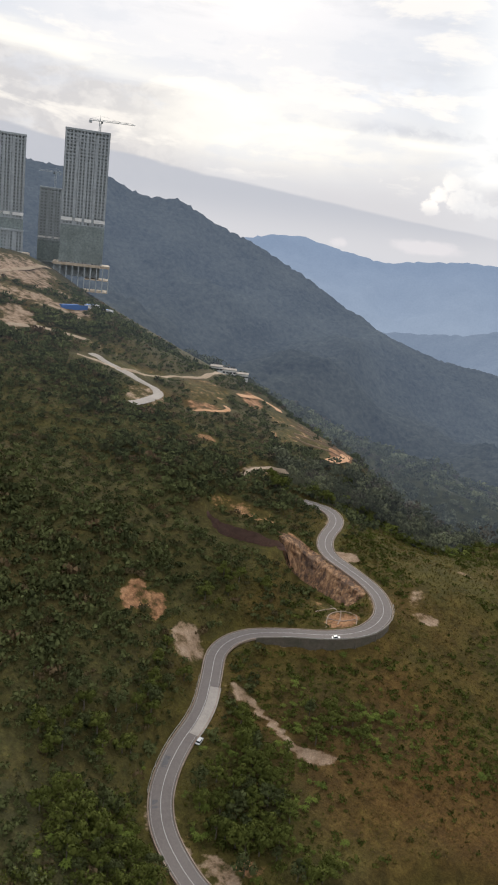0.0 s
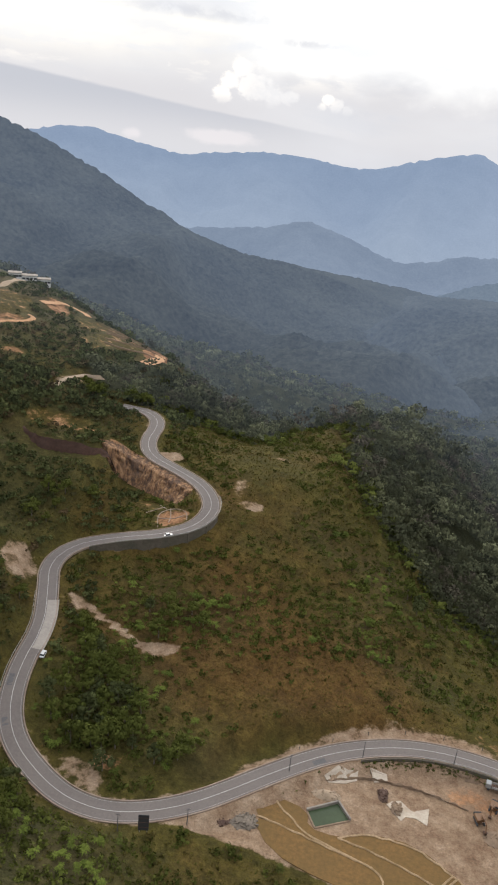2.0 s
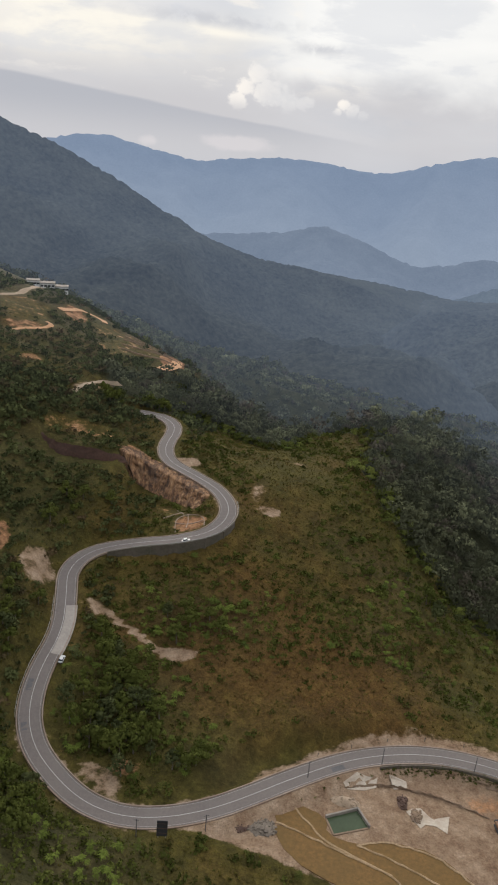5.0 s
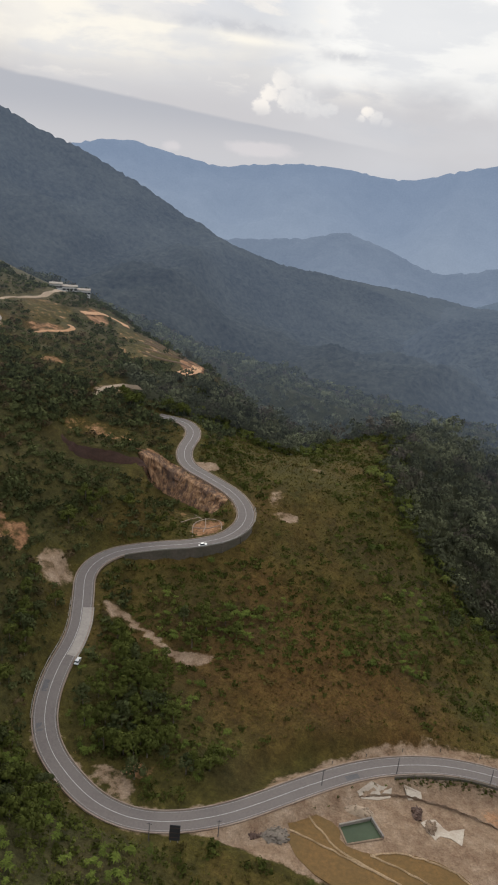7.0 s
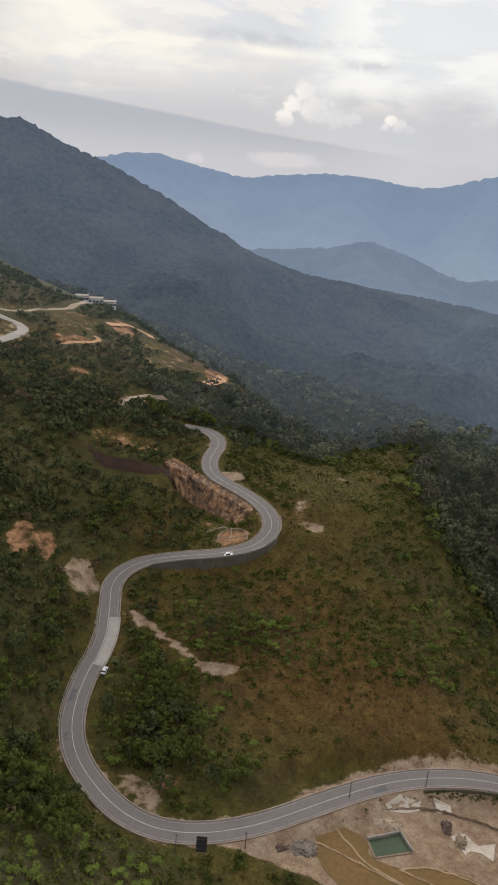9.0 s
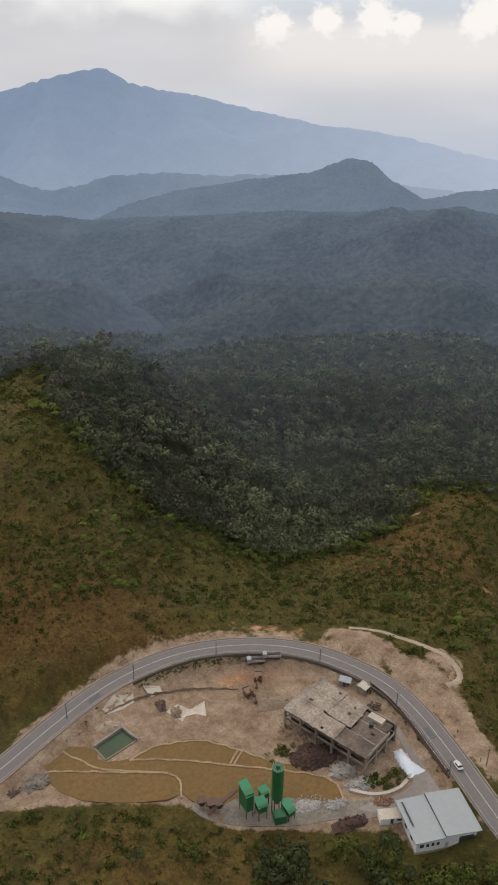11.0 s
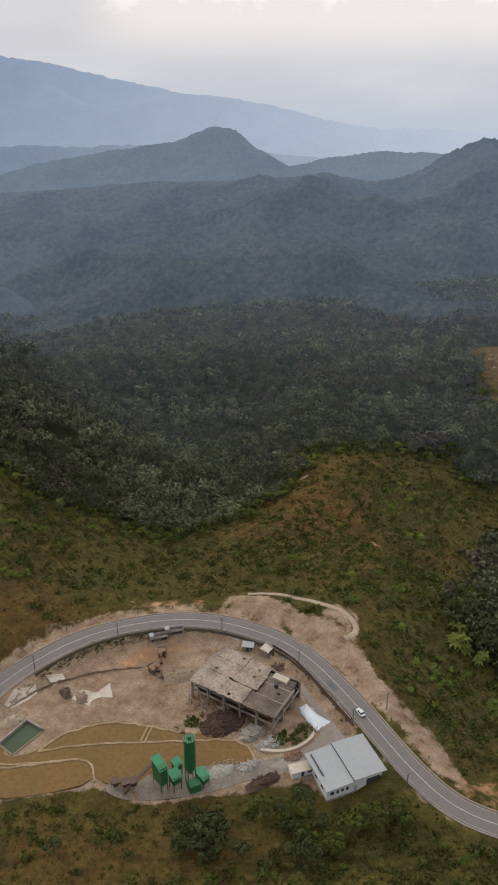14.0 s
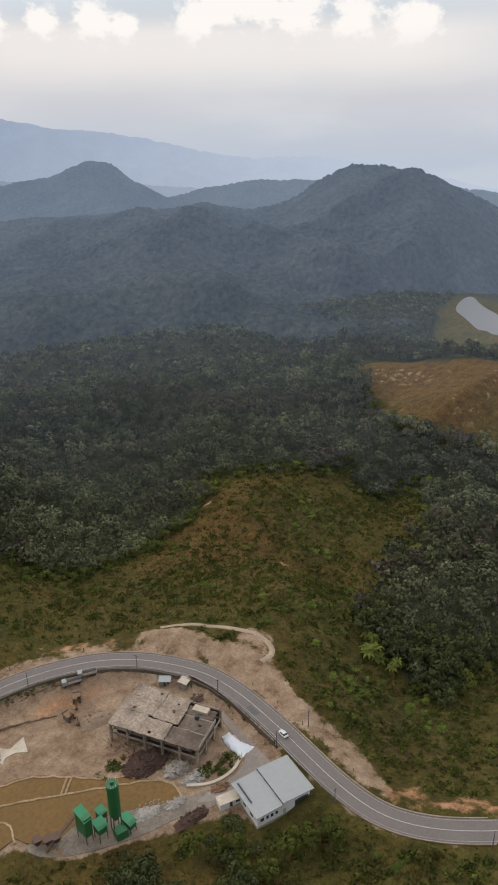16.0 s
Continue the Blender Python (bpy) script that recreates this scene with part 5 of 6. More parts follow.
    part("water_drum", tube((26, 12.0, top - 0.5), (26, 12.0, top + 0.9), 0.8, sides=14), DARK, t)
    # dark panels added so the open storeys look shaded inside
    part("front_dark_panel", box(0.4, 3.0, -0.5, lx - 4, 3.2, 7.0), EARTH, t, "dark panel standing in for shaded interior")
    part("rear_dark_panel", box(0.2, ly * 0.93 - 0.1, -0.5, lx - 0.2, ly * 0.93 + 0.1, 7.2), EARTH, t, "dark panel standing in for shaded interior")
    part("inner_dark_panel", box(0.4, ly * 0.45 - 0.1, -0.5, lx - 6, ly * 0.45 + 0.1, 7.0), EARTH, t, "dark panel standing in for shaded interior")
    bm = bmesh.new()
    for _ in range(60):
        x, y = r.uniform(-1, lx * 0.75), r.uniform(-5.5, 3)
        a = Vector((x, y, 0))
        add_tube(bm, a, a + Vector((r.uniform(-2.5, 2.5), r.uniform(-2, 2), r.uniform(0.2, 2.2))), 0.12, sides=4)
    tagged(part("fallen_steel", bm, RUST, t, "tangle of rusty reinforcing steel"), kind="stuff")
    return t


ruin()
heap("rubble_heap", (71.5, 169.5), (8.0, 5.0), 1.8, EARTH, "dark rusty rubble fallen in front of the ruin", "rubble", 9, 340, 0.7)
heap("rubble_heap", (78.5, 161.5), (4.5, 3.0), 1.6, CONCRETE, "broken grey slabs leaning at the ruin's foot", "rubble", 29, 90, 0.8)
heap("rubble_heap", (82, 155.5), (5, 2.5), 1.2, CHALK, "pale broken concrete beside the ruin", "rubble", 10, 60, 0.6)
heap("aggregate_heap", (63, 152.5), (7, 3.5), 0.4, CHALK, "spread of white crushed aggregate beside the silo", "aggregate heap", 12, 200, 0.2)
heap("aggregate_heap", (72, 150.5), (4, 2), 0.7, CHALK, "small spread of white crushed aggregate", "aggregate heap", 13, 60, 0.4)

# curved garden wall and hedge bed at the ruin's foot
arc = [(78, 154.2), (84, 150.5), (91, 150.2), (97, 152.8), (100.5, 157.5), (101, 163)]
wl_ = _line([(x, y, Z0) for x, y in arc], 1.5)
tagged(new("garden_wall", ribbon("garden_wall", wl_, -0.5, 0.5, 0.5, -0.8, PALE)), "curved pale concrete apron wall round the ruin", "wall", kind="structure")

# white plastic sheet over a stack
sheet_t = thing("plastic_sheet", pose(99.2, 159.5, Z0, 0, 0, 12), "white plastic sheet draped over a long stack", "tarpaulin")
n1, n2 = 22, 12
u, v = np.meshgrid(np.linspace(-1, 1, n1), np.linspace(-1, 1, n2), indexing="ij")
r = np.random.RandomState(2)
zz = 1.1 * np.clip(1 - np.abs(u) ** 3, 0, 1) * np.clip(1 - v * v, 0, 1) ** 0.6 + r.uniform(0, 0.22, u.shape) + 0.1
part("cover", tri_mesh("cover", np.stack([v * 2.3 * (1 - 0.3 * u) + 0.9 * u * u + r.uniform(-0.25, 0.25, u.shape), u * 5.4 + r.uniform(-0.25, 0.25, u.shape), zz], -1).reshape(-1, 3), grid_faces(n1, n2), TARP), TARP, sheet_t)
part("stack", box(-0.6, -3.6, -0.2, 1.4, 3.6, 0.6, bevel=0.1), CONCRETE, sheet_t)


# white-roofed workshop: two mono-pitch halves
def workshop():
    o, e = Vector((87.3, 129.2)), Vector((106.6, 128.1))
    d = (e - o).normalized()
    t = thing("workshop", Matrix.Translation((o.x, o.y, Z0)) @ Matrix.Rotation(math.atan2(d.y, d.x), 4, "Z"), "pale workshop with grey sheet-metal roof in two steps", "workshop")
    w = (e - o).length
    split = w * 0.45
    deep = 13.8
    part("wall", box(0.4, 0.4, -0.8, split, deep - 0.4, 4.6, bevel=0.04), WHITE, t, "off-white plastered wall")
    part("wall", box(split, 0.4, -0.8, w - 0.4, deep - 0.4, 5.2, bevel=0.04), WHITE, t, "off-white plastered wall")

    def roof(x0, x1, z0, z1):
        """One ribbed sheet."""
        bm = bmesh.new()
        c = int((x1 - x0) / 0.45)
        prof = []
        for i in range(c):
            a, b = x0 + (x1 - x0) * i / c, x0 + (x1 - x0) * (i + 1) / c
            za, zb = z0 + (z1 - z0) * i / c, z0 + (z1 - z0) * (i + 1) / c
            prof += [(a, za), (b - 0.12, zb), (b - 0.06, zb + 0.03)]
        prof.append((x1, z1))
        prof += [(x1, z1 - 0.25), (x0, z0 - 0.25)]
        front, back = [bm.verts.new((u, -0.6, h)) for u, h in prof], [bm.verts.new((u, deep + 0.6, h)) for u, h in prof]
        n = len(prof)
        for i in range(n):
            bm.faces.new((front[i], front[(i + 1) % n], back[(i + 1) % n], back[i]))
        bm.faces.new(front)
        bm.faces.new(back[::-1])
        bmesh.ops.recalc_face_normals(bm, faces=bm.faces)
        return bm

    part("roof", roof(-0.5, split + 0.1, 4.75, 5.2), ROOF, t, "grey ribbed sheet roof, lower half")
    part("roof", roof(split, w + 0.5, 5.75, 5.4), ROOF, t, "grey ribbed sheet roof, upper half")
    part("gutter", box(split - 0.05, -0.6, 5.2, split + 0.02, deep + 0.6, 5.75), DARK, t)
    for x0, x1 in ((1.4, 2.6), (3.4, 4.2), (5.0, 5.8), (6.6, 7.4)):
        win = part("window", box(x0, 0.28, 1.6, x1, 0.38, 2.7), GLASS, t)
        part("frame", box(x0 - 0.06, 0.3, 1.5, x1 + 0.06, 0.395, 1.6), WHITE, win)
    # flat panel on the closed wall, its dark colour painting a bay's shade
    part("bay_shade_panel", box(split + 4.8, 0.3, -0.2, w - 1.2, 0.395, 3.2), DARK, t, "dark panel standing in for a shaded open bay")
    part("door", box(split + 0.6, 0.3, -0.2, split + 1.6, 0.39, 2.1), POST, t)
    part("canopy", box(0.9, deep * 0.35, 5.05, 1.3, deep * 0.95, 5.25), DARK, t)
    for y in (3.0, 7.0, 10.5):
        part("side_window", box(0.28, y, 1.6, 0.39, y + 1.4, 2.8), GLASS, t)
    part("plinth", box(0.2, 0.2, -1.0, w - 0.2, deep - 0.2, -0.05), CONCRETE, t)
    return t


workshop()


# concrete batching plant
def batching_plant():
    t = thing("batching_plant", pose(48, 152, Z0), "green concrete batching plant with tall silo and hoppers", "batching plant")
    sx, sy = 5.3, -0.4
    bm = tube((sx, sy, 7.5), (sx, sy, 19.0), 1.75, sides=20)
    add_tube(bm, (sx, sy, 5.0), (sx, sy, 7.5), 0.5, 1.75, sides=20)
    silo = part("silo", bm, GREEN, t, "tall green cylindrical silo")
    bm = bmesh.new()
    for k in range(14):
        a = 2 * math.pi * k / 14
        add_tube(bm, (sx + math.cos(a) * 1.7, sy + math.sin(a) * 1.7, 19.0), (sx + math.cos(a) * 1.7, sy + math.sin(a) * 1.7, 20.0), 0.04, sides=4)
    part("railing", bm, WHITE, silo)
    part("filter", tube((sx, sy, 19.0), (sx, sy, 20.2), 0.6, sides=12), GREEN, silo)
    for h in (9.5, 12.0, 14.5, 17.0):
        part("hoop", tube((sx, sy, h), (sx, sy, h + 0.12), 1.79, sides=20), GREEN, silo)
    for k in range(4):
        a = math.pi / 4 + k * math.pi / 2
        part("silo_leg", tube((sx + math.cos(a) * 1.6, sy + math.sin(a) * 1.6, -0.5), (sx + math.cos(a) * 1.6, sy + math.sin(a) * 1.6, 7.5), 0.14, sides=6), RUST, t)

    def hut(name, x, y, w, d, z0, z1, pitch, turn, label):
        w, d = w * 0.82, d * 0.82
        m = pose(x, y, 0, 0, 0, turn)
        bm = bmesh.new()
        add_box(bm, -w / 2, -d / 2, z0, w / 2, d / 2, z1, m=m)
        h = part(name, bm, GREEN, t, label)
        bm = bmesh.new()
        v = add_box(bm, -w / 2 - 0.3, -d / 2 - 0.3, z1, w / 2 + 0.3, d / 2 + 0.3, z1 + 0.15)
        for q in v:
            q.co.z += pitch * (q.co.y / d)
        bmesh.ops.transform(bm, matrix=m, verts=bm.verts)
        part("sheet_roof", bm, ROOFGREEN, h, "green sheet roof")
        for sx_ in (-1, 1):
            for sy_ in (-1, 1):
                bm = bmesh.new()
                add_box(bm, sx_ * w * 0.46 - 0.1, sy_ * d * 0.46 - 0.1, -0.5, sx_ * w * 0.46 + 0.1, sy_ * d * 0.46 + 0.1, z0, m=m)
                part("leg", bm, RUST, t)

    hut("mixer_tower", -3.2, 2.6, 2.9, 5.6, 3.0, 10.0, 1.4, 14, "tall green mixer tower")
    hut("control_cabin", 0.7, 0.4, 3.4, 3.6, 3.0, 5.8, 0.7, 10, "green control cabin")
    hut("pump_house", 2.8, 4.6, 2.8, 2.8, 3.0, 5.5, 0.6, 15, "green pump house")
    hut("shed_roof", 8.6, -1.6, 2.8, 4.6, 1.8, 4.2, 0.7, 18, "green lean-to")
    part("lower_tank", box(3.8, -4.0, 0.2, 7.4, -0.8, 3.2, bevel=0.1), GREEN, t, "green lower tank")
    bm = bmesh.new()
    add_box(bm, -0.5, 0, -0.15, 0.5, 14.5, 0.15, m=Matrix.Translation((-14.5, 4.5, 1.0)) @ Euler((radians(22), 0, radians(-75))).to_matrix().to_4x4())
    part("conveyor", bm, RUST, t, "inclined rusty conveyor")
    for k, (x, y) in enumerate(((-15.5, 8.2), (-13.0, 6.6), (-10.6, 6.0))):
        bm = bmesh.new()
        v = add_box(bm, x - 1.2, y - 1.3, 0.6, x + 1.2, y + 1.3, 3.0)
        for q in v:
            if q.co.z < 1:
                q.co.x, q.co.y = x + (q.co.x - x) * 0.4, y + (q.co.y - y) * 0.4
        part("hopper", bm, RUST, t, "rusty aggregate hopper")
        for s in (-1, 1):
            part("hopper_leg", tube((x + s, y + 1.1, -0.4), (x + s, y + 1.1, 3.0), 0.09, sides=6), RUST, t)
    return t


ROOFGREEN = surface("mint_green_roof_sheet", (0.016, 0.175, 0.066), rough=0.5, vary=0.08, grain=0.8, stain=0.3, stain_colour=(0.02, 0.11, 0.06))
batching_plant()


def excavator(x, y, turn, label):
    t = thing("excavator", pose(x, y, Z0 - 0.05, 0, 0, turn), label, "excavator", "excavators on the site")
    for s in (-1, 1):
        bm = bmesh.new()
        add_box(bm, -2.0, s * 1.2 - 0.3, 0.0, 2.0, s * 1.2 + 0.3, 0.85, bevel=0.25)
        part("track", bm, DARK, t)
    part("body", box(-1.9, -1.35, 0.95, 1.3, 1.35, 2.0, bevel=0.15), YELLOW, t)
    part("counterweight", box(-2.5, -1.3, 1.0, -1.85, 1.3, 2.1, bevel=0.2), DARK, t)
    cab = part("cab", box(0.0, 0.35, 2.0, 1.5, 1.3, 3.0, bevel=0.1), YELLOW, t)
    part("cab_window", box(0.2, 1.28, 2.2, 1.4, 1.33, 2.85), GLASS, cab)
    part("windscreen", box(1.48, 0.45, 2.15, 1.53, 1.2, 2.85), GLASS, cab)
    bm = bmesh.new()
    add_tube(bm, (1.2, -0.2, 1.8), (3.2, -0.2, 4.6), 0.28, 0.24, sides=6)
    add_tube(bm, (3.2, -0.2, 4.6), (5.0, -0.2, 4.2), 0.24, 0.2, sides=6)
    part("boom", bm, YELLOW, t)
    part("dipper", tube((5.0, -0.2, 4.3), (5.6, -0.2, 1.6), 0.2, 0.15, sides=6), YELLOW, t)
    part("ram", tube((2.4, -0.2, 2.4), (4.2, -0.2, 4.2), 0.08, sides=6), POST, t)
    bm = bmesh.new()
    v = add_box(bm, 4.9, -0.7, 0.6, 5.9, 0.3, 1.6)
    for q in v:
        if q.co.z < 1:
            q.co.x -= 0.35
    part("bucket", bm, RUST, t)


excavator(64.2, 208.8, -110, "rust-yellow tracked excavator on bare orange earth")
excavator(58.7, 202.0, -75, "rust-yellow tracked excavator digging with lowered boom")


def truck(x, y, turn, label):
    t = thing("truck", pose(x, y, ground_z(x, y) + 0.05, 0, 0, turn), label, "truck")
    part("chassis", box(-3.4, -0.5, 0.55, 3.2, 0.5, 0.85), DARK, t)
    cab = part("cab", box(1.7, -1.1, 0.8, 3.4, 1.1, 2.7, bevel=0.12), ROOF, t)
    part("windscreen", box(3.38, -0.95, 1.7, 3.43, 0.95, 2.45), GLASS, cab)
    part("bed", box(-3.5, -1.15, 0.9, 1.5, 1.15, 1.2), RUST, t)
    for s in (-1, 1):
        part("side_board", box(-3.5, s * 1.15 - 0.05, 1.2, 1.5, s * 1.15 + 0.05, 2.1), POST, t)
        for u in (-2.5, -1.4, 2.4):
            part("wheel", tube((u, s * 0.85, 0.48), (u, s * 1.15, 0.48), 0.48, sides=12), DARK, t)
    part("tailboard", box(-3.55, -1.15, 1.2, -3.45, 1.15, 2.1), POST, t)


truck(65.6, 217.0, 172, "white-cabbed tipper truck parked below the road")
truck(71.6, 216.4, 168, "dark lorry with open bed parked below the road")


def hut(x, y, z, w, d, h, turn, wall_mat, roof_mat, label):
    t = thing("site_hut", pose(x, y, z, 0, 0, turn), label, "hut")
    part("wall", box(-w / 2, -d / 2, -0.5, w / 2, d / 2, h, bevel=0.03), wall_mat, t)
    bm = bmesh.new()
    v = add_box(bm, -w / 2 - 0.25, -d / 2 - 0.25, h, w / 2 + 0.25, d / 2 + 0.25, h + 0.12)
    for q in v:
        q.co.z += 0.25 * q.co.y / d
    part("roof", bm, roof_mat, t)
    part("door", box(-0.45, -d / 2 - 0.04, 0, 0.45, -d / 2 - 0.005, 2.0), DARK, t)
    part("window", box(w * 0.22, -d / 2 - 0.04, 1.0, w * 0.42, -d / 2 - 0.005, 1.8), GLASS, t)
    return t


hut(99.0, 192.5, -2.2, 3.2, 3.2, 2.6, 30, CONCRETE, PALE, "small guard hut with pale flat roof below the road")
hut(94.0, 198.0, -2.6, 4.0, 2.6, 2.2, -35, CONCRETE, ROOF, "low grey site hut beside the guard rail")
hut(85.5, 141.5, Z0, 7.0, 3.0, 2.4, -8, WHITE, PALE, "cream site cabin beside the workshop")
heap("litter_heap", (-64, 194), (3.0, 1.6), 0.5, CHALK, "white rubbish dumped on bare earth", "rubbish", 21, 40, 0.35)
heap("rubble_heap", (27.5, 204.5), (1.8, 3.2), 1.4, RUST, "dark broken masonry round an open pit", "rubble", 22, 40, 0.5)
heap("earth_heap", (66, 196), (7, 4), 1.2, SOILBANK, "low heap of dug brown earth", "earth heap", 23, 30, 0.4)
heap("machinery_heap", (86, 147.8), (3.2, 1.6), 1.2, YELLOW, "yellow machine parts and timber in the yard", "scrap heap", 17, 40, 0.5)
heap("rubble_heap", (100, 185), (5, 2.0), 1.0, RUST, "rusty scrap stacked along the fence", "scrap heap", 18, 50, 0.5)
heap("rubble_heap", (74, 143.5), (5.5, 1.8), 1.0, EARTH, "dark scrap and timber at the wood's edge", "scrap heap", 19, 50, 0.5)

# fence on the inner edge above the yard
fence_line = drape([(101.5, 193), (105, 184), (107, 172), (108, 158), (108.5, 150)], 2.0)
fence = thing("site_fence", Matrix.Translation(fence_line[0]), "dark weathered fence between road and yard", "fence")
fq = fence_line - fence_line[0]
for h in (0.5, 1.1, 1.7):
    part("fence_rail", ribbon("fence_rail", fq, -0.05, 0.05, h + 0.12, h, POST), POST, fence)
part("boarding", ribbon("boarding", side_line(fq, 0.12), -0.03, 0.03, 1.6, -0.4, RUST), RUST, fence, "rusty sheet boarding")
fm = None
for i in range(0, len(fq)):
    if fm is None:
        fp = part("fence_post", box(-0.07, -0.07, -0.8, 0.07, 0.07, 2.0), DARK, fence)
        fm = fp.data
    else:
        fp = part("fence_post", fm, DARK, fence)
    fp.matrix_local = Matrix.Translation(fq[i])


# ---- tracks ----
TRACKS = []


def track(points, wide, mat, label):
    line = drape(points, 2.5)
    TRACKS.append((line, wide))
    n = len(line)
    a, b = strip(line, -wide / 2, wide / 2, 0)
    m = 5
    v = np.zeros((n, m, 3))
    r = np.random.RandomState(len(points) + n)
    wob = np.convolve(r.uniform(-0.6, 0.6, n + 4), np.ones(5) / 5, "valid") * wide * 0.5
    for j in range(m):
        u = j / (m - 1)
        v[:, j] = a + (b - a) * (0.5 + (u - 0.5) * (1 + (wob / wide)[:, None]))
        v[:, j, 2] = np.maximum(height_at(v[:, j, 0], v[:, j, 1]), line[:, 2] - 0.4) + (0.3 if 0 < j < m - 1 else -0.35)
    return tagged(new("dirt_track", tri_mesh("dirt_track", v.reshape(-1, 3), grid_faces(n, m), mat)), label, "track", kind="structure")


track([(107, 226), (112.6, 222.9), (122.2, 214.3), (131.4, 203.6), (136.1, 193), (133.8, 185), (127, 184)], 3.2, TRACK, "pale dirt track curling off the road")
track([(-330, 440), (-293, 466), (-287, 496), (-275, 512), (-275, 548), (-290, 600), (-305, 632)], 5.0, TRACK, "pale dirt road along the upper hillside")
track([(-330, 456), (-305, 457), (-290, 458), (-275, 459), (-266, 450), (-264, 435), (-268, 418)], 9.0, PATCHED, "pale concrete hairpin road on the upper hillside")
track([(-240, 525), (-238, 547), (-234, 565), (-226, 572), (-217, 558)], 6.0, REDTRACK, "orange dirt road bending round a bluff")
track([(-150, 489), (-147, 500), (-145, 512), (-148, 524)], 9.0, REDTRACK, "orange bare earth apron at the end of a dirt road")
track([(-241, 454), (-230, 468), (-224, 480), (-232, 487)], 4.0, REDTRACK, "orange dirt path across scrub")
track([(-168, 384), (-168, 409), (-157, 429)], 6.0, TRACK, "pale dirt lay-by on the hillside")
track([(-420, 415), (-393, 430), (-382, 448), (-365, 466), (-352, 484)], 7.0, TRACK, "pale dirt road below the towers")
track([(-473, 500), (-475, 554), (-490, 600)], 6.0, TRACK, "pale dirt road to the tower site")
track([(-405, 498), (-392, 506), (-380, 512)], 5.0, TRACK, "pale dirt spur below the blue hoarding")


BROWNCUT = surface("brown_terraced_earth", (0.115, 0.075, 0.047), rough=0.95, vary=0.4, grain=0.5, stain=0.6, stain_colour=(0.09, 0.06, 0.035), bump=0.5)
for k in range(6):
    cx, cy = -162 - 3.7 * k, 506 + 12 * k
    bench = track([(cx - 20, cy - 6), (cx - 7, cy - 2), (cx + 7, cy + 2), (cx + 19, cy + 6)], 1.8, BROWNCUT, "narrow brown bench cut across a terraced slope")
    bench.location.z += 0.35


# ---- upper hillside: long low sheds, hoarding, towers ----
def long_shed(x, y, turn, w, label):
    z = ground_z(x, y) + 0.5
    t = thing("hill_shed", pose(x, y, z, 0, 0, turn), label, "shed", "sheds on the upper hill")
    part("wall", box(-w / 2, -5, -6, w / 2, 5, 4.5), WHITE, t)
    bm = bmesh.new()
    v = add_box(bm, -w / 2 - 0.5, -5.6, 4.5, w / 2 + 0.5, 5.6, 4.8)
    for q in v:
        q.co.z += 1.0 * (1 - abs(q.co.y) / 5.6)
    part("roof", bm, CONCRETE, t)
    for k in range(4):
        u = -w / 2 + w * (k + 0.5) / 4
        part("window", box(u - 1.2, -5.06, 1.2, u + 1.2, -5.005, 2.8), GLASS, t)


long_shed(-317.5, 639, 26, 11, "white shed with grey roof on the hill crest")
long_shed(-306.5, 644.5, 26, 13, "long white shed with grey roof on the hill crest")
long_shed(-295, 650, 26, 11, "low white shed at the end of the crest")
hoard = thing("site_hoarding", pose(-397, 522, ground_z(-397, 522), 0, 0, 75), "blue sheet hoarding round a hillside work site", "hoarding")
for k in range(8):
    part("panel", box(-14 + k * 3.5, -0.06, -1.0, -10.6 + k * 3.5, 0.06, 4.0), BLUE, hoard)
part("cabin", box(-11, 1.5, -2, 6, 6, 4.4, bevel=0.1), BLUE, hoard, "blue container cabins")
for k, (x, y) in enumerate(((-412, 585), (-405, 560), (-400, 548), (-418, 600))):
    hut(x, y, ground_z(x, y), 9, 5, 3, 70, WHITE, ROOF if k % 2 else BLUE, "small white works hut on the hillside")


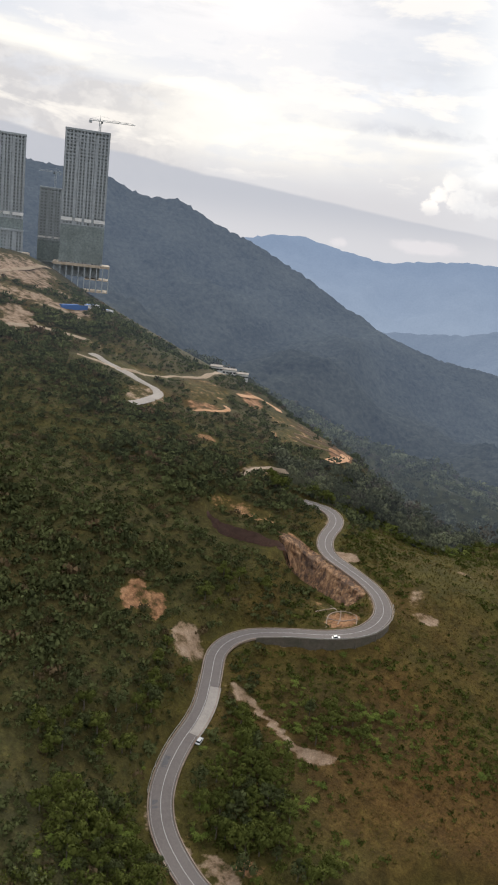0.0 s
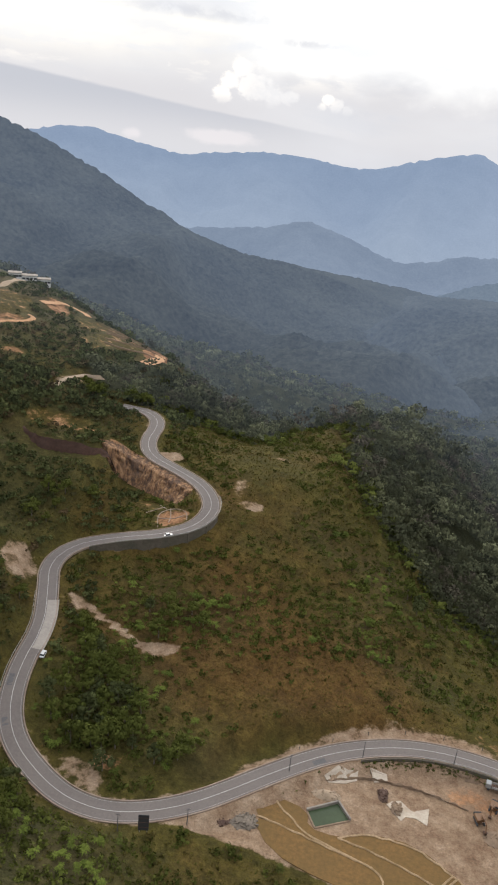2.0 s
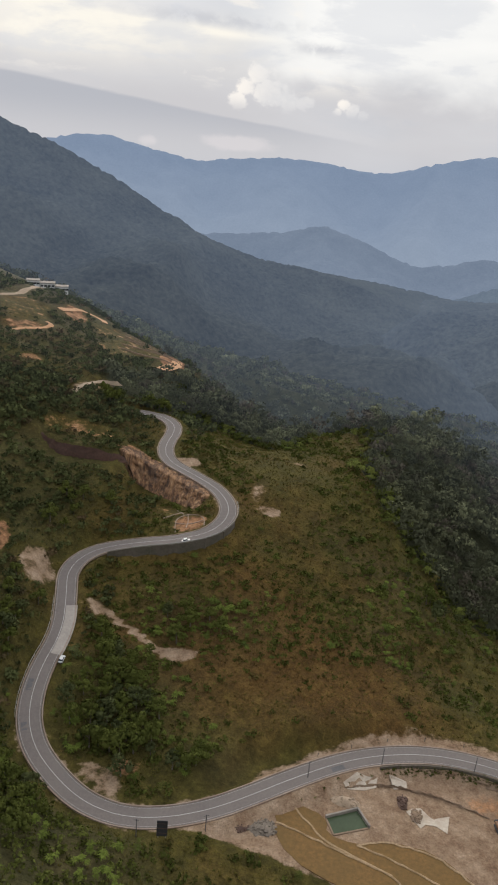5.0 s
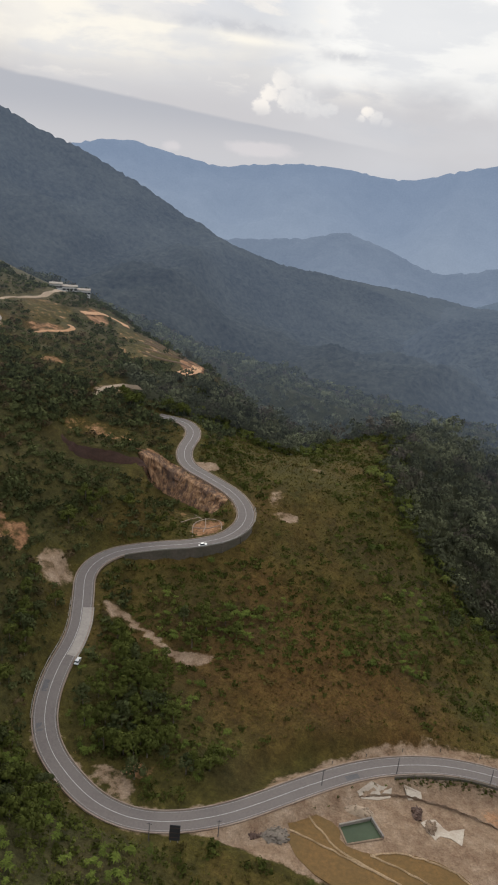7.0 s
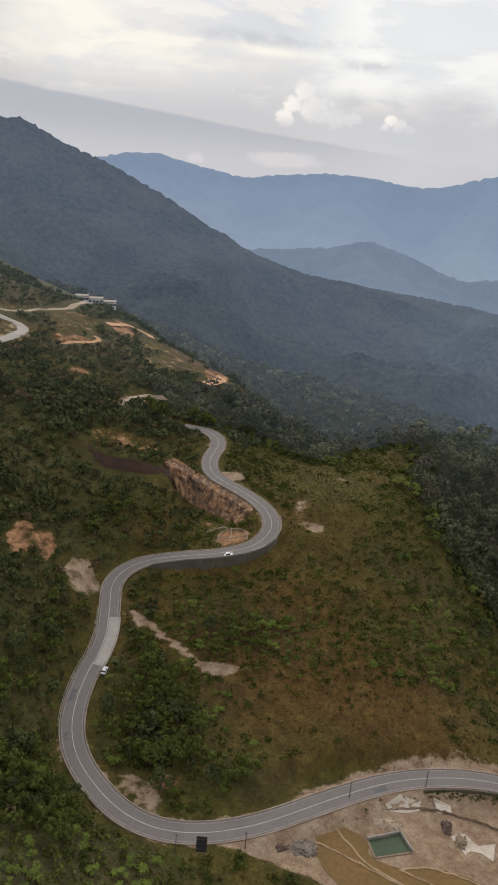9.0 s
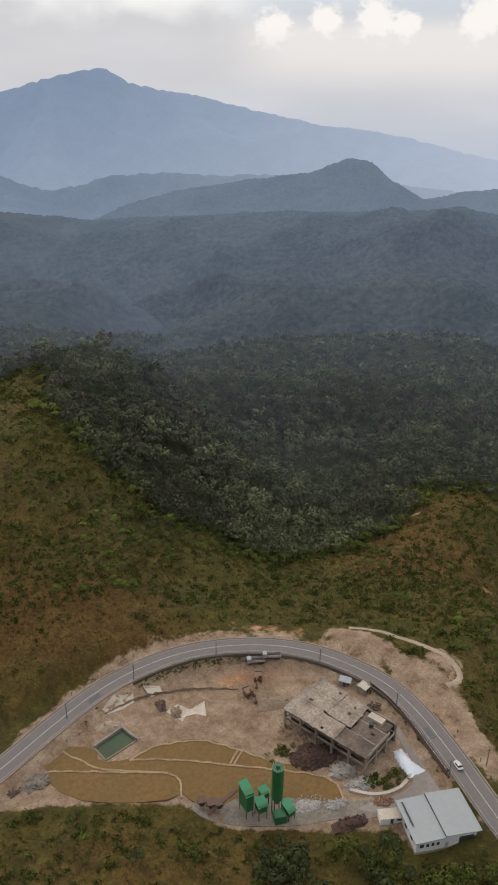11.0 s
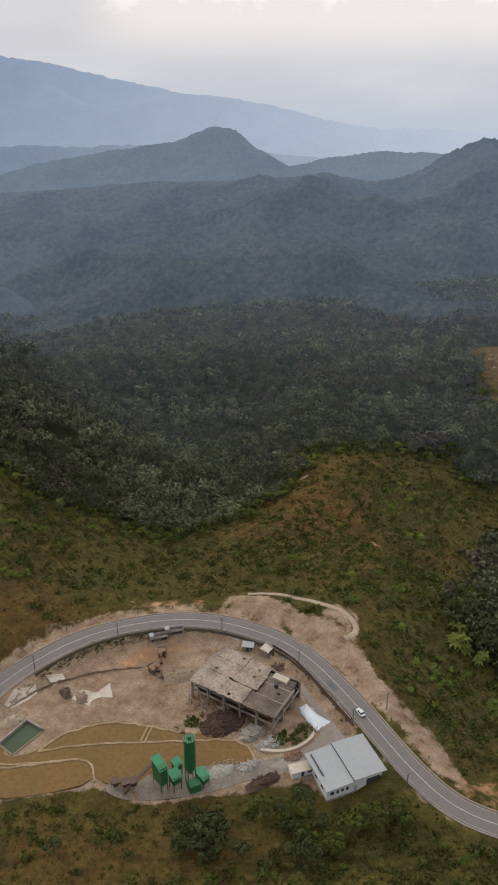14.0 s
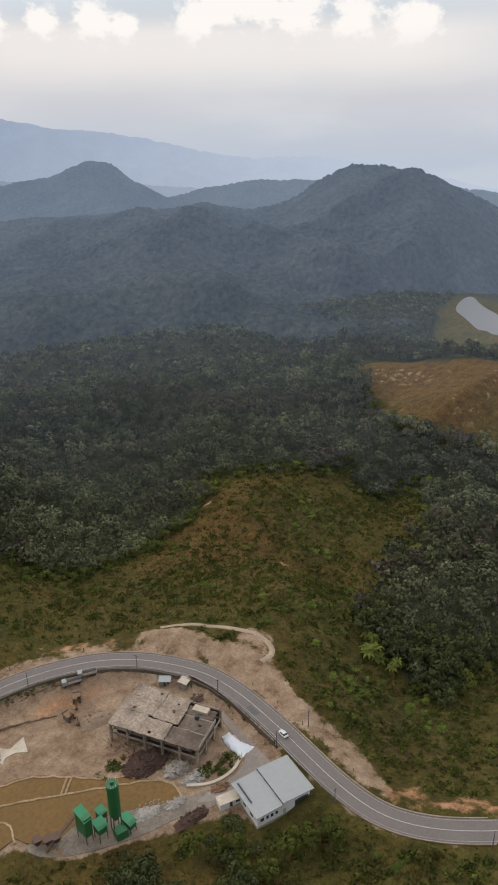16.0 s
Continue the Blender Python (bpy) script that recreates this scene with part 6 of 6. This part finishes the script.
def tower(x, y, z0, z1, w, d, turn, floors, bays, label, podium=True):
    t = thing("tower_block", pose(x, y, z0, 0, 0, turn), label, "tower block", "unfinished tower blocks")
    h = z1 - z0
    part("core", box(-w / 2 + 1.5, -d / 2 + 1.5, -12, w / 2 - 1.5, d / 2 - 1.5, h - 1), VOID, t, "solid core toned as shaded open storeys")
    step = h / floors
    slab = None
    for k in range(floors + 1):
        if slab is None:
            o = part("floor_slab", box(-w / 2, -d / 2, -0.5, w / 2, d / 2, step * 0.34), TOWER, t)
            slab = o.data
        else:
            o = part("floor_slab", slab, TOWER, t)
        o.matrix_local = Matrix.Translation((0, 0, k * step))
    pier = None
    for k in range(bays + 1):
        for s in (-1, 1):
            if pier is None:
                o = part("pier", box(-0.75, -0.35, 0, 0.75, 0.35, h), TOWER, t)
                pier = o.data
            else:
                o = part("pier", pier, TOWER, t)
            o.matrix_local = Matrix.Translation((-w / 2 + 0.8 + (w - 1.6) * k / bays, s * (d / 2 + 0.1), 0))
    for s in (-1, 1):
        for k in range(5):
            part("side_pier", box(s * (w / 2 + 0.1) - 0.35, -d / 2 + 0.8 + (d - 1.6) * k / 4 - 0.7, 0, s * (w / 2 + 0.1) + 0.35, -d / 2 + 0.8 + (d - 1.6) * k / 4 + 0.7, h), TOWER, t)
    for k in range(3):
        part("lift_shaft", box(-w * 0.25 + k * w * 0.22, -d / 2 - 0.5, 0, -w * 0.25 + k * w * 0.22 + 2.6, -d / 2 - 0.05, h * 0.985), TOWER, t)
    part("crown", box(-w / 2 - 0.6, -d / 2 - 0.6, h, w / 2 + 0.6, d / 2 + 0.6, h + 2.0, bevel=0.2), TOWER, t)
    part("netting", box(-w / 2 - 0.4, -d / 2 - 0.5, h * 0.33, w / 2 + 0.4, -d / 2 - 0.42, h * 0.355), WHITE, t, "pale safety netting band")
    net = box(-w / 2 - 0.3, -d / 2 - 0.62, h * 0.02, w / 2 + 0.3, -d / 2 - 0.54, h * 0.30)
    part("scaffold_netting", net, NET, t, "grey-green scaffold netting")
    if podium:
        part("podium", box(-w / 2 - 6, -d / 2 - 6, -1.5, w / 2 + 8, d / 2 + 4, 1.0), PALE, t, "pale podium deck")
        for k in range(10):
            part("podium_column", box(-w / 2 - 5 + (w + 12) * k / 9, -d / 2 - 5.8, -26, -w / 2 - 4 + (w + 12) * k / 9, -d / 2 - 4.8, -1.5), TOWER, t)
        part("lower_deck", box(w / 2 - 16, -d / 2 - 5.5, -14, w / 2 + 8, d / 2, -13), PALE, t)
        part("lower_deck", box(w / 2 - 16, -d / 2 - 5.5, -26, w / 2 + 8, d / 2, -25), PALE, t)
    return t


tower(-492, 652, 154, 280, 42, 26, 37, 40, 12, "tall unfinished concrete tower block with open storeys")
tower(-556, 606, 158, 268, 40, 26, 42, 36, 12, "tall unfinished tower block further along the ridge")
tower(-545, 602, 150, 179, 30, 20, 42, 9, 10, "low unfinished block with pale floor slabs", podium=False)
tower(-560, 690, 150, 226, 30, 22, 38, 24, 8, "half-built block standing behind the towers", podium=False)


def tower_crane(x, y, z0, z1, turn, jib, label):
    t = thing("tower_crane", pose(x, y, z0, 0, 0, turn), label, "crane", "tower cranes")
    h = z1 - z0
    bm = bmesh.new()
    for sx in (-0.8, 0.8):
        for sy in (-0.8, 0.8):
            add_tube(bm, (sx, sy, 0), (sx, sy, h), 0.16, sides=4)
    for k in range(int(h / 3)):
        add_tube(bm, (-0.8, -0.8, k * 3), (0.8, -0.8, k * 3 + 3), 0.1, sides=4)
        add_tube(bm, (0.8, 0.8, k * 3), (-0.8, 0.8, k * 3 + 3), 0.1, sides=4)
    part("mast", bm, TOWER, t)
    bm = bmesh.new()
    for s in (-0.6, 0.6):
        add_tube(bm, (-jib * 0.3, s, h), (jib, s, h), 0.18, sides=4)
    add_tube(bm, (-jib * 0.3, 0, h + 1.4), (jib * 0.96, 0, h + 1.2), 0.15, sides=4)
    for k in range(int(jib * 1.25 / 3)):
        u = -jib * 0.3 + k * 3
        add_tube(bm, (u, -0.6, h), (u + 1.5, 0, h + 1.3), 0.09, sides=4)
        add_tube(bm, (u + 1.5, 0, h + 1.3), (u + 3, 0.6, h), 0.09, sides=4)
    part("jib", bm, TOWER, t)
    part("counterweight", box(-jib * 0.32, -0.9, h - 2.2, -jib * 0.24, 0.9, h + 0.2), TOWER, t)
    part("cab", box(0.9, -0.8, h - 2.0, 2.4, 0.8, h - 0.2), GLASS, t)
    bm = bmesh.new()
    add_tube(bm, (0, 0, h), (0, 0, h + 5), 0.3, 0.15, sides=4)
    add_tube(bm, (0, 0, h + 5), (jib * 0.6, 0, h + 1.2), 0.07, sides=4)
    add_tube(bm, (0, 0, h + 5), (-jib * 0.28, 0, h + 1.2), 0.07, sides=4)
    part("head_and_stays", bm, TOWER, t)


tower_crane(-474, 646, 280, 291, 26, 34, "tower crane standing on the finished tower's roof")
tower_crane(-560, 690, 226, 244, 215, 18, "tower crane over the half-built block")

# reservoir and its meadow, far down the valley
LAKE = surface("pale_still_lake", (0.13, 0.13, 0.135), rough=0.35, vary=0.06, grain=0.02, stain=0.0, bump=0.0)
LAKE_EDGE = [(918, 778), (948, 782), (905, 729), (880, 669), (800, 600), (790, 632), (835, 700), (855, 738)]
tagged(slab_at("reservoir", rounded(LAKE_EDGE, 2), -87.0, 6.0, LAKE, label="pale reservoir water far down the valley", category="lake"), kind="structure")
# ---- plants ----
def leaf_cloud(n, seed, wide, tall, leaf, droop=0.25, low=0.0):
    """A crown: n leaf sprays (triangles) over a lumpy, many-lobed dome."""
    r = np.random.RandomState(seed)
    lobes = np.clip(r.normal(0, 1, (9, 3)), -1.6, 1.6) * (0.40, 0.40, 0.30)
    k = r.randint(0, 9, n)
    d = r.normal(0, 1, (n, 3))
    d[:, 2] = np.abs(d[:, 2]) * 0.9 - 0.25
    d /= np.linalg.norm(d, axis=1)[:, None]
    lobe_size = r.uniform(0.2, 0.52, 9)
    p = lobes[k] + d * lobe_size[k][:, None] * r.uniform(0.75, 1.1, (n, 1))
    p *= (wide / 2, wide / 2, tall / 2)
    p[:, 2] += tall * 0.5 + low
    a = np.cross(d, r.normal(0, 1, (n, 3)))
    a /= np.linalg.norm(a, axis=1)[:, None] + 1e-9
    b = np.cross(d, a)
    tip = d * droop * leaf * r.uniform(-1, 1, (n, 1))
    s = leaf * r.uniform(0.6, 1.35, (n, 1))
    v = np.stack([p - a * s * 0.6, p + a * s * 0.6 + tip, p + b * s - tip], 1).reshape(-1, 3)
    t = np.arange(n * 3).reshape(-1, 3)
    return v, t


def trunk_of(tall, r0, seed, limbs=2, sides=5):
    bm = bmesh.new()
    r = random.Random(seed)
    add_tube(bm, (0, 0, -1.0), (0.1, 0, tall), r0, r0 * 0.45, sides=sides)
    for _ in range(limbs):
        a = r.uniform(0, 6.28)
        add_tube(bm, (0, 0, tall * 0.6), (math.cos(a) * tall * 0.3, math.sin(a) * tall * 0.3, tall * 1.05), r0 * 0.4, r0 * 0.15, sides=4)
    bmesh.ops.triangulate(bm, faces=bm.faces)
    return bm


def scatter(name, protos, pts, sizes, mat, label, category, seed, tint=None):
    """Sets copies of leaf clouds at points on the land and joins them into one mesh."""
    r = np.random.RandomState(seed)
    z = height_at(pts[:, 0], pts[:, 1])
    which = r.randint(0, len(protos), len(pts))
    turn = r.uniform(0, 2 * math.pi, len(pts))
    tint = r.rand(len(pts)) if tint is None else tint
    vs, ts, tn, base = [], [], [], 0
    for k, (pv, pt) in enumerate(protos):
        m = np.where(which == k)[0]
        if not len(m):
            continue
        c, s = np.cos(turn[m])[:, None], np.sin(turn[m])[:, None]
        x = (pv[:, 0] * c - pv[:, 1] * s) * sizes[m, None] + pts[m, 0, None]
        y = (pv[:, 0] * s + pv[:, 1] * c) * sizes[m, None] + pts[m, 1, None]
        h = pv[:, 2] * sizes[m, None] * r.uniform(0.8, 1.25, (len(m), 1)) + z[m, None] - 0.15
        vs.append(np.stack([x, y, h], -1).reshape(-1, 3))
        ts.append((pt[None] + (np.arange(len(m)) * len(pv))[:, None, None] + base).reshape(-1, 3))
        tn.append(np.repeat(tint[m], len(pv)))
        base += len(m) * len(pv)
    me = tri_mesh(name, np.concatenate(vs), np.concatenate(ts), mat, np.concatenate(tn))
    return tagged(new(name, me), label, category, kind="stuff")


def spread(x0, x1, y0, y1, gap, seed):
    r = np.random.RandomState(seed)
    gx, gy = np.meshgrid(np.arange(x0, x1, gap), np.arange(y0, y1, gap), indexing="ij")
    p = np.stack([gx.ravel(), gy.ravel()], 1)
    return p + r.uniform(-0.48, 0.48, p.shape) * gap


def clear_of_works(p, road_gap, wide=0.0):
    """False on the road, the site, tracks, buildings and bare patches."""
    d, _ = near_line(p[:, 0], p[:, 1], ROAD)
    soil, _, clay = cover_at(p[:, 0], p[:, 1])
    bad = (d < road_gap) | (in_site(p[:, 0], p[:, 1]) > 0.05) | (soil > 0.36) | (clay > 0.28)
    for line, wide_ in TRACKS:
        bad |= near_line(p[:, 0], p[:, 1], line)[0] < wide_ / 2 + np.where(p[:, 1] > 400, 5.0, 1.5)
    for line, reach in ((BANK, 9.0), (CLIFF, 10.0)):
        best, side, along, _ = beside(p[:, 0], p[:, 1], line)
        bad |= (side > -3.5) & (side < reach) & (best < 13 ** 2) & (along > 0.02) & (along < 0.98)
    bad |= inside(p[:, 0], p[:, 1], [(84, 126), (109, 124), (111, 146), (84, 146)])
    return ~bad


in_view = lambda p: (np.abs(np.degrees(np.arctan2(p[:, 0], p[:, 1])) - 7) < 55) & (np.hypot(p[:, 0], p[:, 1]) > 60)
rs = np.random.RandomState(77)
BIGLEAF = leaf_material("large_leaves", (0.028, 0.042, 0.010), (0.088, 0.108, 0.021), dry=(0.12, 0.095, 0.03), dry_part=0.2)

# closed forest in the valley: full crowns nearer, lighter ones beyond
crowns = [leaf_cloud(152, 100 + k, 9.0 + 0.8 * (k % 3), 6.4 + 1.2 * (k % 4), 0.86, low=2.6) for k in range(8)]
crowns_far = [leaf_cloud(52, 200 + k, 12.5, 8.0, 1.8, low=2.0) for k in range(6)]
p = spread(-200, 720, 120, 760, 6.3, 1)
r_ = np.hypot(p[:, 0], p[:, 1])
p = p[in_wood(p[:, 0], p[:, 1]) & (r_ + 110 * rs.rand(len(p)) < 760) & in_view(p)]
size = 0.62 + 0.85 * rs.rand(len(p)) ** 1.6 + 0.4 * (rs.rand(len(p)) < 0.08) + 0.16 * value_noise(p[:, 0], p[:, 1], 40, 61)
tint = np.clip(0.37 + 0.42 * value_noise(p[:, 0], p[:, 1], 45, 62) + rs.normal(0, 0.30, len(p)), 0, 1)
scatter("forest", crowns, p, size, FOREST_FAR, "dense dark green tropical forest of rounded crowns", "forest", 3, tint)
p = spread(-760, 1150, 480, 1330, 9.4, 2)
r_ = np.hypot(p[:, 0], p[:, 1])
p = p[in_wood(p[:, 0], p[:, 1]) & (r_ + 110 * rs.rand(len(p)) >= 740) & (r_ < np.where(p[:, 0] > 500, 1260, 1120)) & in_view(p)]
size = rs.uniform(0.6, 1.25, len(p))
tint = np.clip(0.4 + 0.3 * value_noise(p[:, 0], p[:, 1], 60, 63) + rs.normal(0, 0.26, len(p)), 0, 1)
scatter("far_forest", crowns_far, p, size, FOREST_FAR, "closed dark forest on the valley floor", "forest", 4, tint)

# scrub woods on the western slope and beside the road
bushes = [leaf_cloud(46, 300 + k, 3.6, 1.9 + 0.25 * (k % 3), 0.60) for k in range(7)]


def rosettes(seed, heads, long):
    """A small tree of star-shaped heads: long drooping leaves round each shoot."""
    r = np.random.RandomState(seed)
    vs = []
    for h in range(heads):
        c = np.array([r.normal(0, long * 0.55), r.normal(0, long * 0.55), 1.2 + r.uniform(0, 1.6)]) if h else np.array([0, 0, 2.6])
        turn, k = r.uniform(0, 6.28), r.randint(7, 10)
        for i in range(k):
            a = turn + 6.283 * i / k + r.uniform(-0.2, 0.2)
            d, s = np.array([math.cos(a), math.sin(a), 0]), np.array([-math.sin(a), math.cos(a), 0])
            q = long * r.uniform(0.7, 1.1)
            mid = c + d * q * 0.55 + np.array([0, 0, 0.22 * q])
            tip = c + d * q + np.array([0, 0, -0.12 * q])
            vs += [c, mid - s * q * 0.17, mid + s * q * 0.17, mid - s * q * 0.17, tip, mid + s * q * 0.17]
    v = np.array(vs)
    return v, np.arange(len(v)).reshape(-1, 3)


big_leaf = [rosettes(320 + k, 2 + k % 3, 1.5 + 0.15 * (k % 3)) for k in range(6)]
low_shrub = [leaf_cloud(42, 340 + k, 4.2, 1.0, 0.70) for k in range(6)]
p = spread(-460, -60, 90, 640, 3.2, 5)
n_ = fbm(p[:, 0], p[:, 1], 50, 71, 3)
keep = clear_of_works(p, 8.0) & in_view(p) & ~in_wood(p[:, 0], p[:, 1]) & (p[:, 0] < -96) & (n_ > -1.7 + 0.9 * rs.rand(len(p))) 
keep &= (p[:, 1] < 430) | (rs.rand(len(p)) < 0.7) | (n_ > 0.2)
p = p[keep]
size = (0.35 + 1.5 * rs.rand(len(p)) ** 1.8) * (1 + 0.5 * (n_[keep] > 0.25))
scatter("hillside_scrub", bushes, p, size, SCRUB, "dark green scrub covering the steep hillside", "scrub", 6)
p = spread(-110, 345, 80, 500, 2.6, 7)
n_ = fbm(p[:, 0], p[:, 1], 34, 81, 4)
want = 0.62 - 0.7 * n_
green_band = lush(p[:, 0], p[:, 1])
dry_spot = np.exp(-((p[:, 0] + 20) / 42) ** 2 - ((p[:, 1] - 235) / 17) ** 2) + 0.6 * np.exp(-((p[:, 0] + 30) / 30) ** 2 - ((p[:, 1] - 370) / 50) ** 2) + 0.9 * np.exp(-((p[:, 0] - 18) / 34) ** 2 - ((p[:, 1] - 138) / 24) ** 2)
keep = clear_of_works(p, 8.0) & in_view(p) & ~in_wood(p[:, 0], p[:, 1]) & (rs.rand(len(p)) < np.clip(0.30 + 0.7 * smooth(0.0, 0.35, n_) + 0.95 * green_band - 1.0 * dry_spot, 0.05, 0.97))
p, g = p[keep], green_band[keep]
tint = np.clip(0.36 + 0.35 * np.clip(g, 0, 1) + 0.2 * value_noise(p[:, 0], p[:, 1], 25, 93) + rs.normal(0, 0.24, len(p)), 0, 1)
big = rs.rand(len(p)) < 0.015 + 0.42 * g * smooth(0.0, 0.35, value_noise(p[:, 0], p[:, 1], 13, 137))
scatter("slope_bushes", bushes[:3] + low_shrub, p[~big], 0.3 + 1.1 * rs.rand((~big).sum()) ** 2, BUSH, "low green bushes scattered over the grass slope", "bush", 8, tint[~big])
scatter("broadleaf_bushes", big_leaf, p[big], rs.uniform(0.5, 1.15, big.sum()), BIGLEAF, "bright green large-leaved bushes on the slope", "bush", 9, tint[big])

# ragged fringe where the forest meets the grass
p = spread(-130, 420, 130, 520, 3.4, 15)
w_ = in_wood(p[:, 0], p[:, 1])
core_ = w_.copy()
for dx, dy in ((11, 0), (-11, 0), (0, 11), (0, -11), (8, -8), (-8, -8)):
    core_ &= in_wood(p[:, 0] + dx, p[:, 1] + dy)
near_wood = np.zeros(len(p), bool)
for dx, dy in ((7, 0), (-7, 0), (0, 7), (0, -7)):
    near_wood |= in_wood(p[:, 0] + dx, p[:, 1] + dy)
keep = in_view(p) & ((w_ & ~core_) | (near_wood & ~w_ & (rs.rand(len(p)) < 0.45))) & clear_of_works(p, 9)
p = p[keep]
scatter("forest_edge", bushes + big_leaf, p, 0.7 + 1.3 * rs.rand(len(p)) ** 1.5, BUSH, "green scrub along the edge of the forest", "scrub", 16)
# shaggy strip along the road's inner edge and in the garden bed
q = np.concatenate([np.repeat(side_line(road_part(20, 221, 68, 224), -6.4)[:, :2], 9, axis=0), np.repeat(side_line(road_part(104, 196, 114, 150), -6.0)[:, :2], 3, axis=0), side_line(road_part(-14, 198, 20, 221), -6.8)[::2, :2]])
q = q + rs.normal(0, 0.75, q.shape)
scatter("verge_scrub", bushes, q, rs.uniform(0.15, 0.42, len(q)), BUSH, "dusty dark scrub along the road's inner verge", "scrub", 18)
q = np.stack([rs.uniform(83, 97, 60), rs.uniform(151.5, 158, 60)], 1)
q = q[np.hypot((q[:, 0] - 90) / 7.5, (q[:, 1] - 155) / 3.4) < 1]
scatter("garden_bed", bushes, q, rs.uniform(0.4, 0.8, len(q)), BUSH, "overgrown green bed at the foot of the ruin", "bush", 19)

q = np.stack([rs.normal(63, 2.6, 26), rs.normal(174, 1.6, 26)], 1)
scatter("yard_bushes", bushes, q, rs.uniform(0.3, 0.7, len(q)), BUSH, "green bushes beside the ruin's rubble", "bush", 20)

# single trees that stand out
TREES = [leaf_cloud(620, 400 + k, 7.5, 6.0, 0.55, low=2.0) for k in range(4)]


def tree(x, y, s, k, turn, dark=False, first=[], shade=[]):
    t = thing("tree", pose(x, y, ground_z(x, y), 0, 0, turn), "leafy green broad-crowned tree on the hillside", "tree", "single trees")
    if not first:
        for q in range(4):
            v, tr = TREES[q]
            crown = tri_mesh("crown", v, tr, BUSH, np.full(len(v), 0.35 + 0.12 * q))
            me = bpy.data.meshes.new("trunk")
            bm = trunk_of(4.5, 0.28, q)
            bm.to_mesh(me)
            bm.free()
            me.materials.append(BARK)
            first.append((crown, me))
            shade.append(tri_mesh("crown", v, tr, SCRUB, np.full(len(v), 0.3 + 0.08 * q)))
    part("trunk", first[k][1], BARK, t)
    part("crown", shade[k] if dark else first[k][0], BUSH, t)
    t.scale = (s, s, s * random.uniform(0.85, 1.15))
    return t


random.seed(4)
groves = [(-132, 188, 12, 14, 16), (-114, 156, 12, 10, 14), (-78, 212, 15, 20, 44), (-66, 200, 8, 10, 10), (-92, 158, 14, 12, 24), (-104, 172, 8, 10, 8), (72, 131, 8, 5, 5), (50, 131, 6, 5, 15), (80, 124, 6, 6, 4), (96, 116, 8, 4, 6), (76, 116, 7, 5, 5), (-118, 245, 8, 16, 0),
          (-60, 258, 14, 6, 8), (-124, 215, 10, 26, 16), (-130, 300, 12, 12, 8), (40, 325, 16, 16, 10), (192, 180, 9, 14, 26), (206, 166, 10, 10, 16), (190, 154, 8, 6, 8), (-40, 196, 10, 5, 6), (-146, 398, 8, 8, 10), (-128, 415, 8, 6, 8), (20, 145, 16, 6, 2)]
placed = []
for cx, cy, sx, sy, n in groves:
    tries = 0
    while n and tries < 400:
        tries += 1
        x, y = random.gauss(cx, sx * 0.6), random.gauss(cy, sy * 0.6)
        q = np.array([[x, y]])
        if not clear_of_works(q, 8.5)[0] or any(math.hypot(x - a, y - b) < 3.0 for a, b in placed):
            continue
        placed.append((x, y))
        tree(x, y, random.uniform(0.55, 1.25) * (1.4 if cx > 185 else 1.0), random.randrange(4), random.uniform(0, 360), cx > 185 or cx == 50 or random.random() < 0.25)
        n -= 1

# rough grass
blade = []
for k in range(5):
    r = np.random.RandomState(500 + k)
    n = 7
    a = r.uniform(0, 6.28, n)
    c = np.stack([np.cos(a), np.sin(a), 0 * a], 1)
    s = np.stack([-np.sin(a), np.cos(a), 0 * a], 1)
    v = np.stack([c * 0.2 - s * 0.16, c * 0.2 + s * 0.16, c * r.uniform(0.3, 0.8, (n, 1)) + np.array([0, 0, 1]) * r.uniform(0.35, 0.8, (n, 1))], 1).reshape(-1, 3)
    blade.append((v, np.arange(n * 3).reshape(-1, 3)))
GRASS = leaf_material("rough_grass", (0.068, 0.060, 0.016), (0.128, 0.106, 0.027), dry=(0.150, 0.098, 0.036), dry_part=0.45)
p = spread(-140, 340, 90, 480, 1.55, 11)
keep = clear_of_works(p, 6.0) & in_view(p) & ~in_wood(p[:, 0], p[:, 1]) & (rs.rand(len(p)) < 0.75 - 0.6 * lush(p[:, 0], p[:, 1]))
p = p[keep]
tint = np.clip(0.42 + 0.3 * fbm(p[:, 0], p[:, 1], 30, 91, 3) + rs.normal(0, 0.12, len(p)) - 0.9 * cover_at(p[:, 0], p[:, 1])[1], 0, 1)
scatter("rough_grass", blade, p, rs.uniform(0.6, 1.5, len(p)), GRASS, "rough yellow-green grass tufts on the slope", "grass", 12, tint)
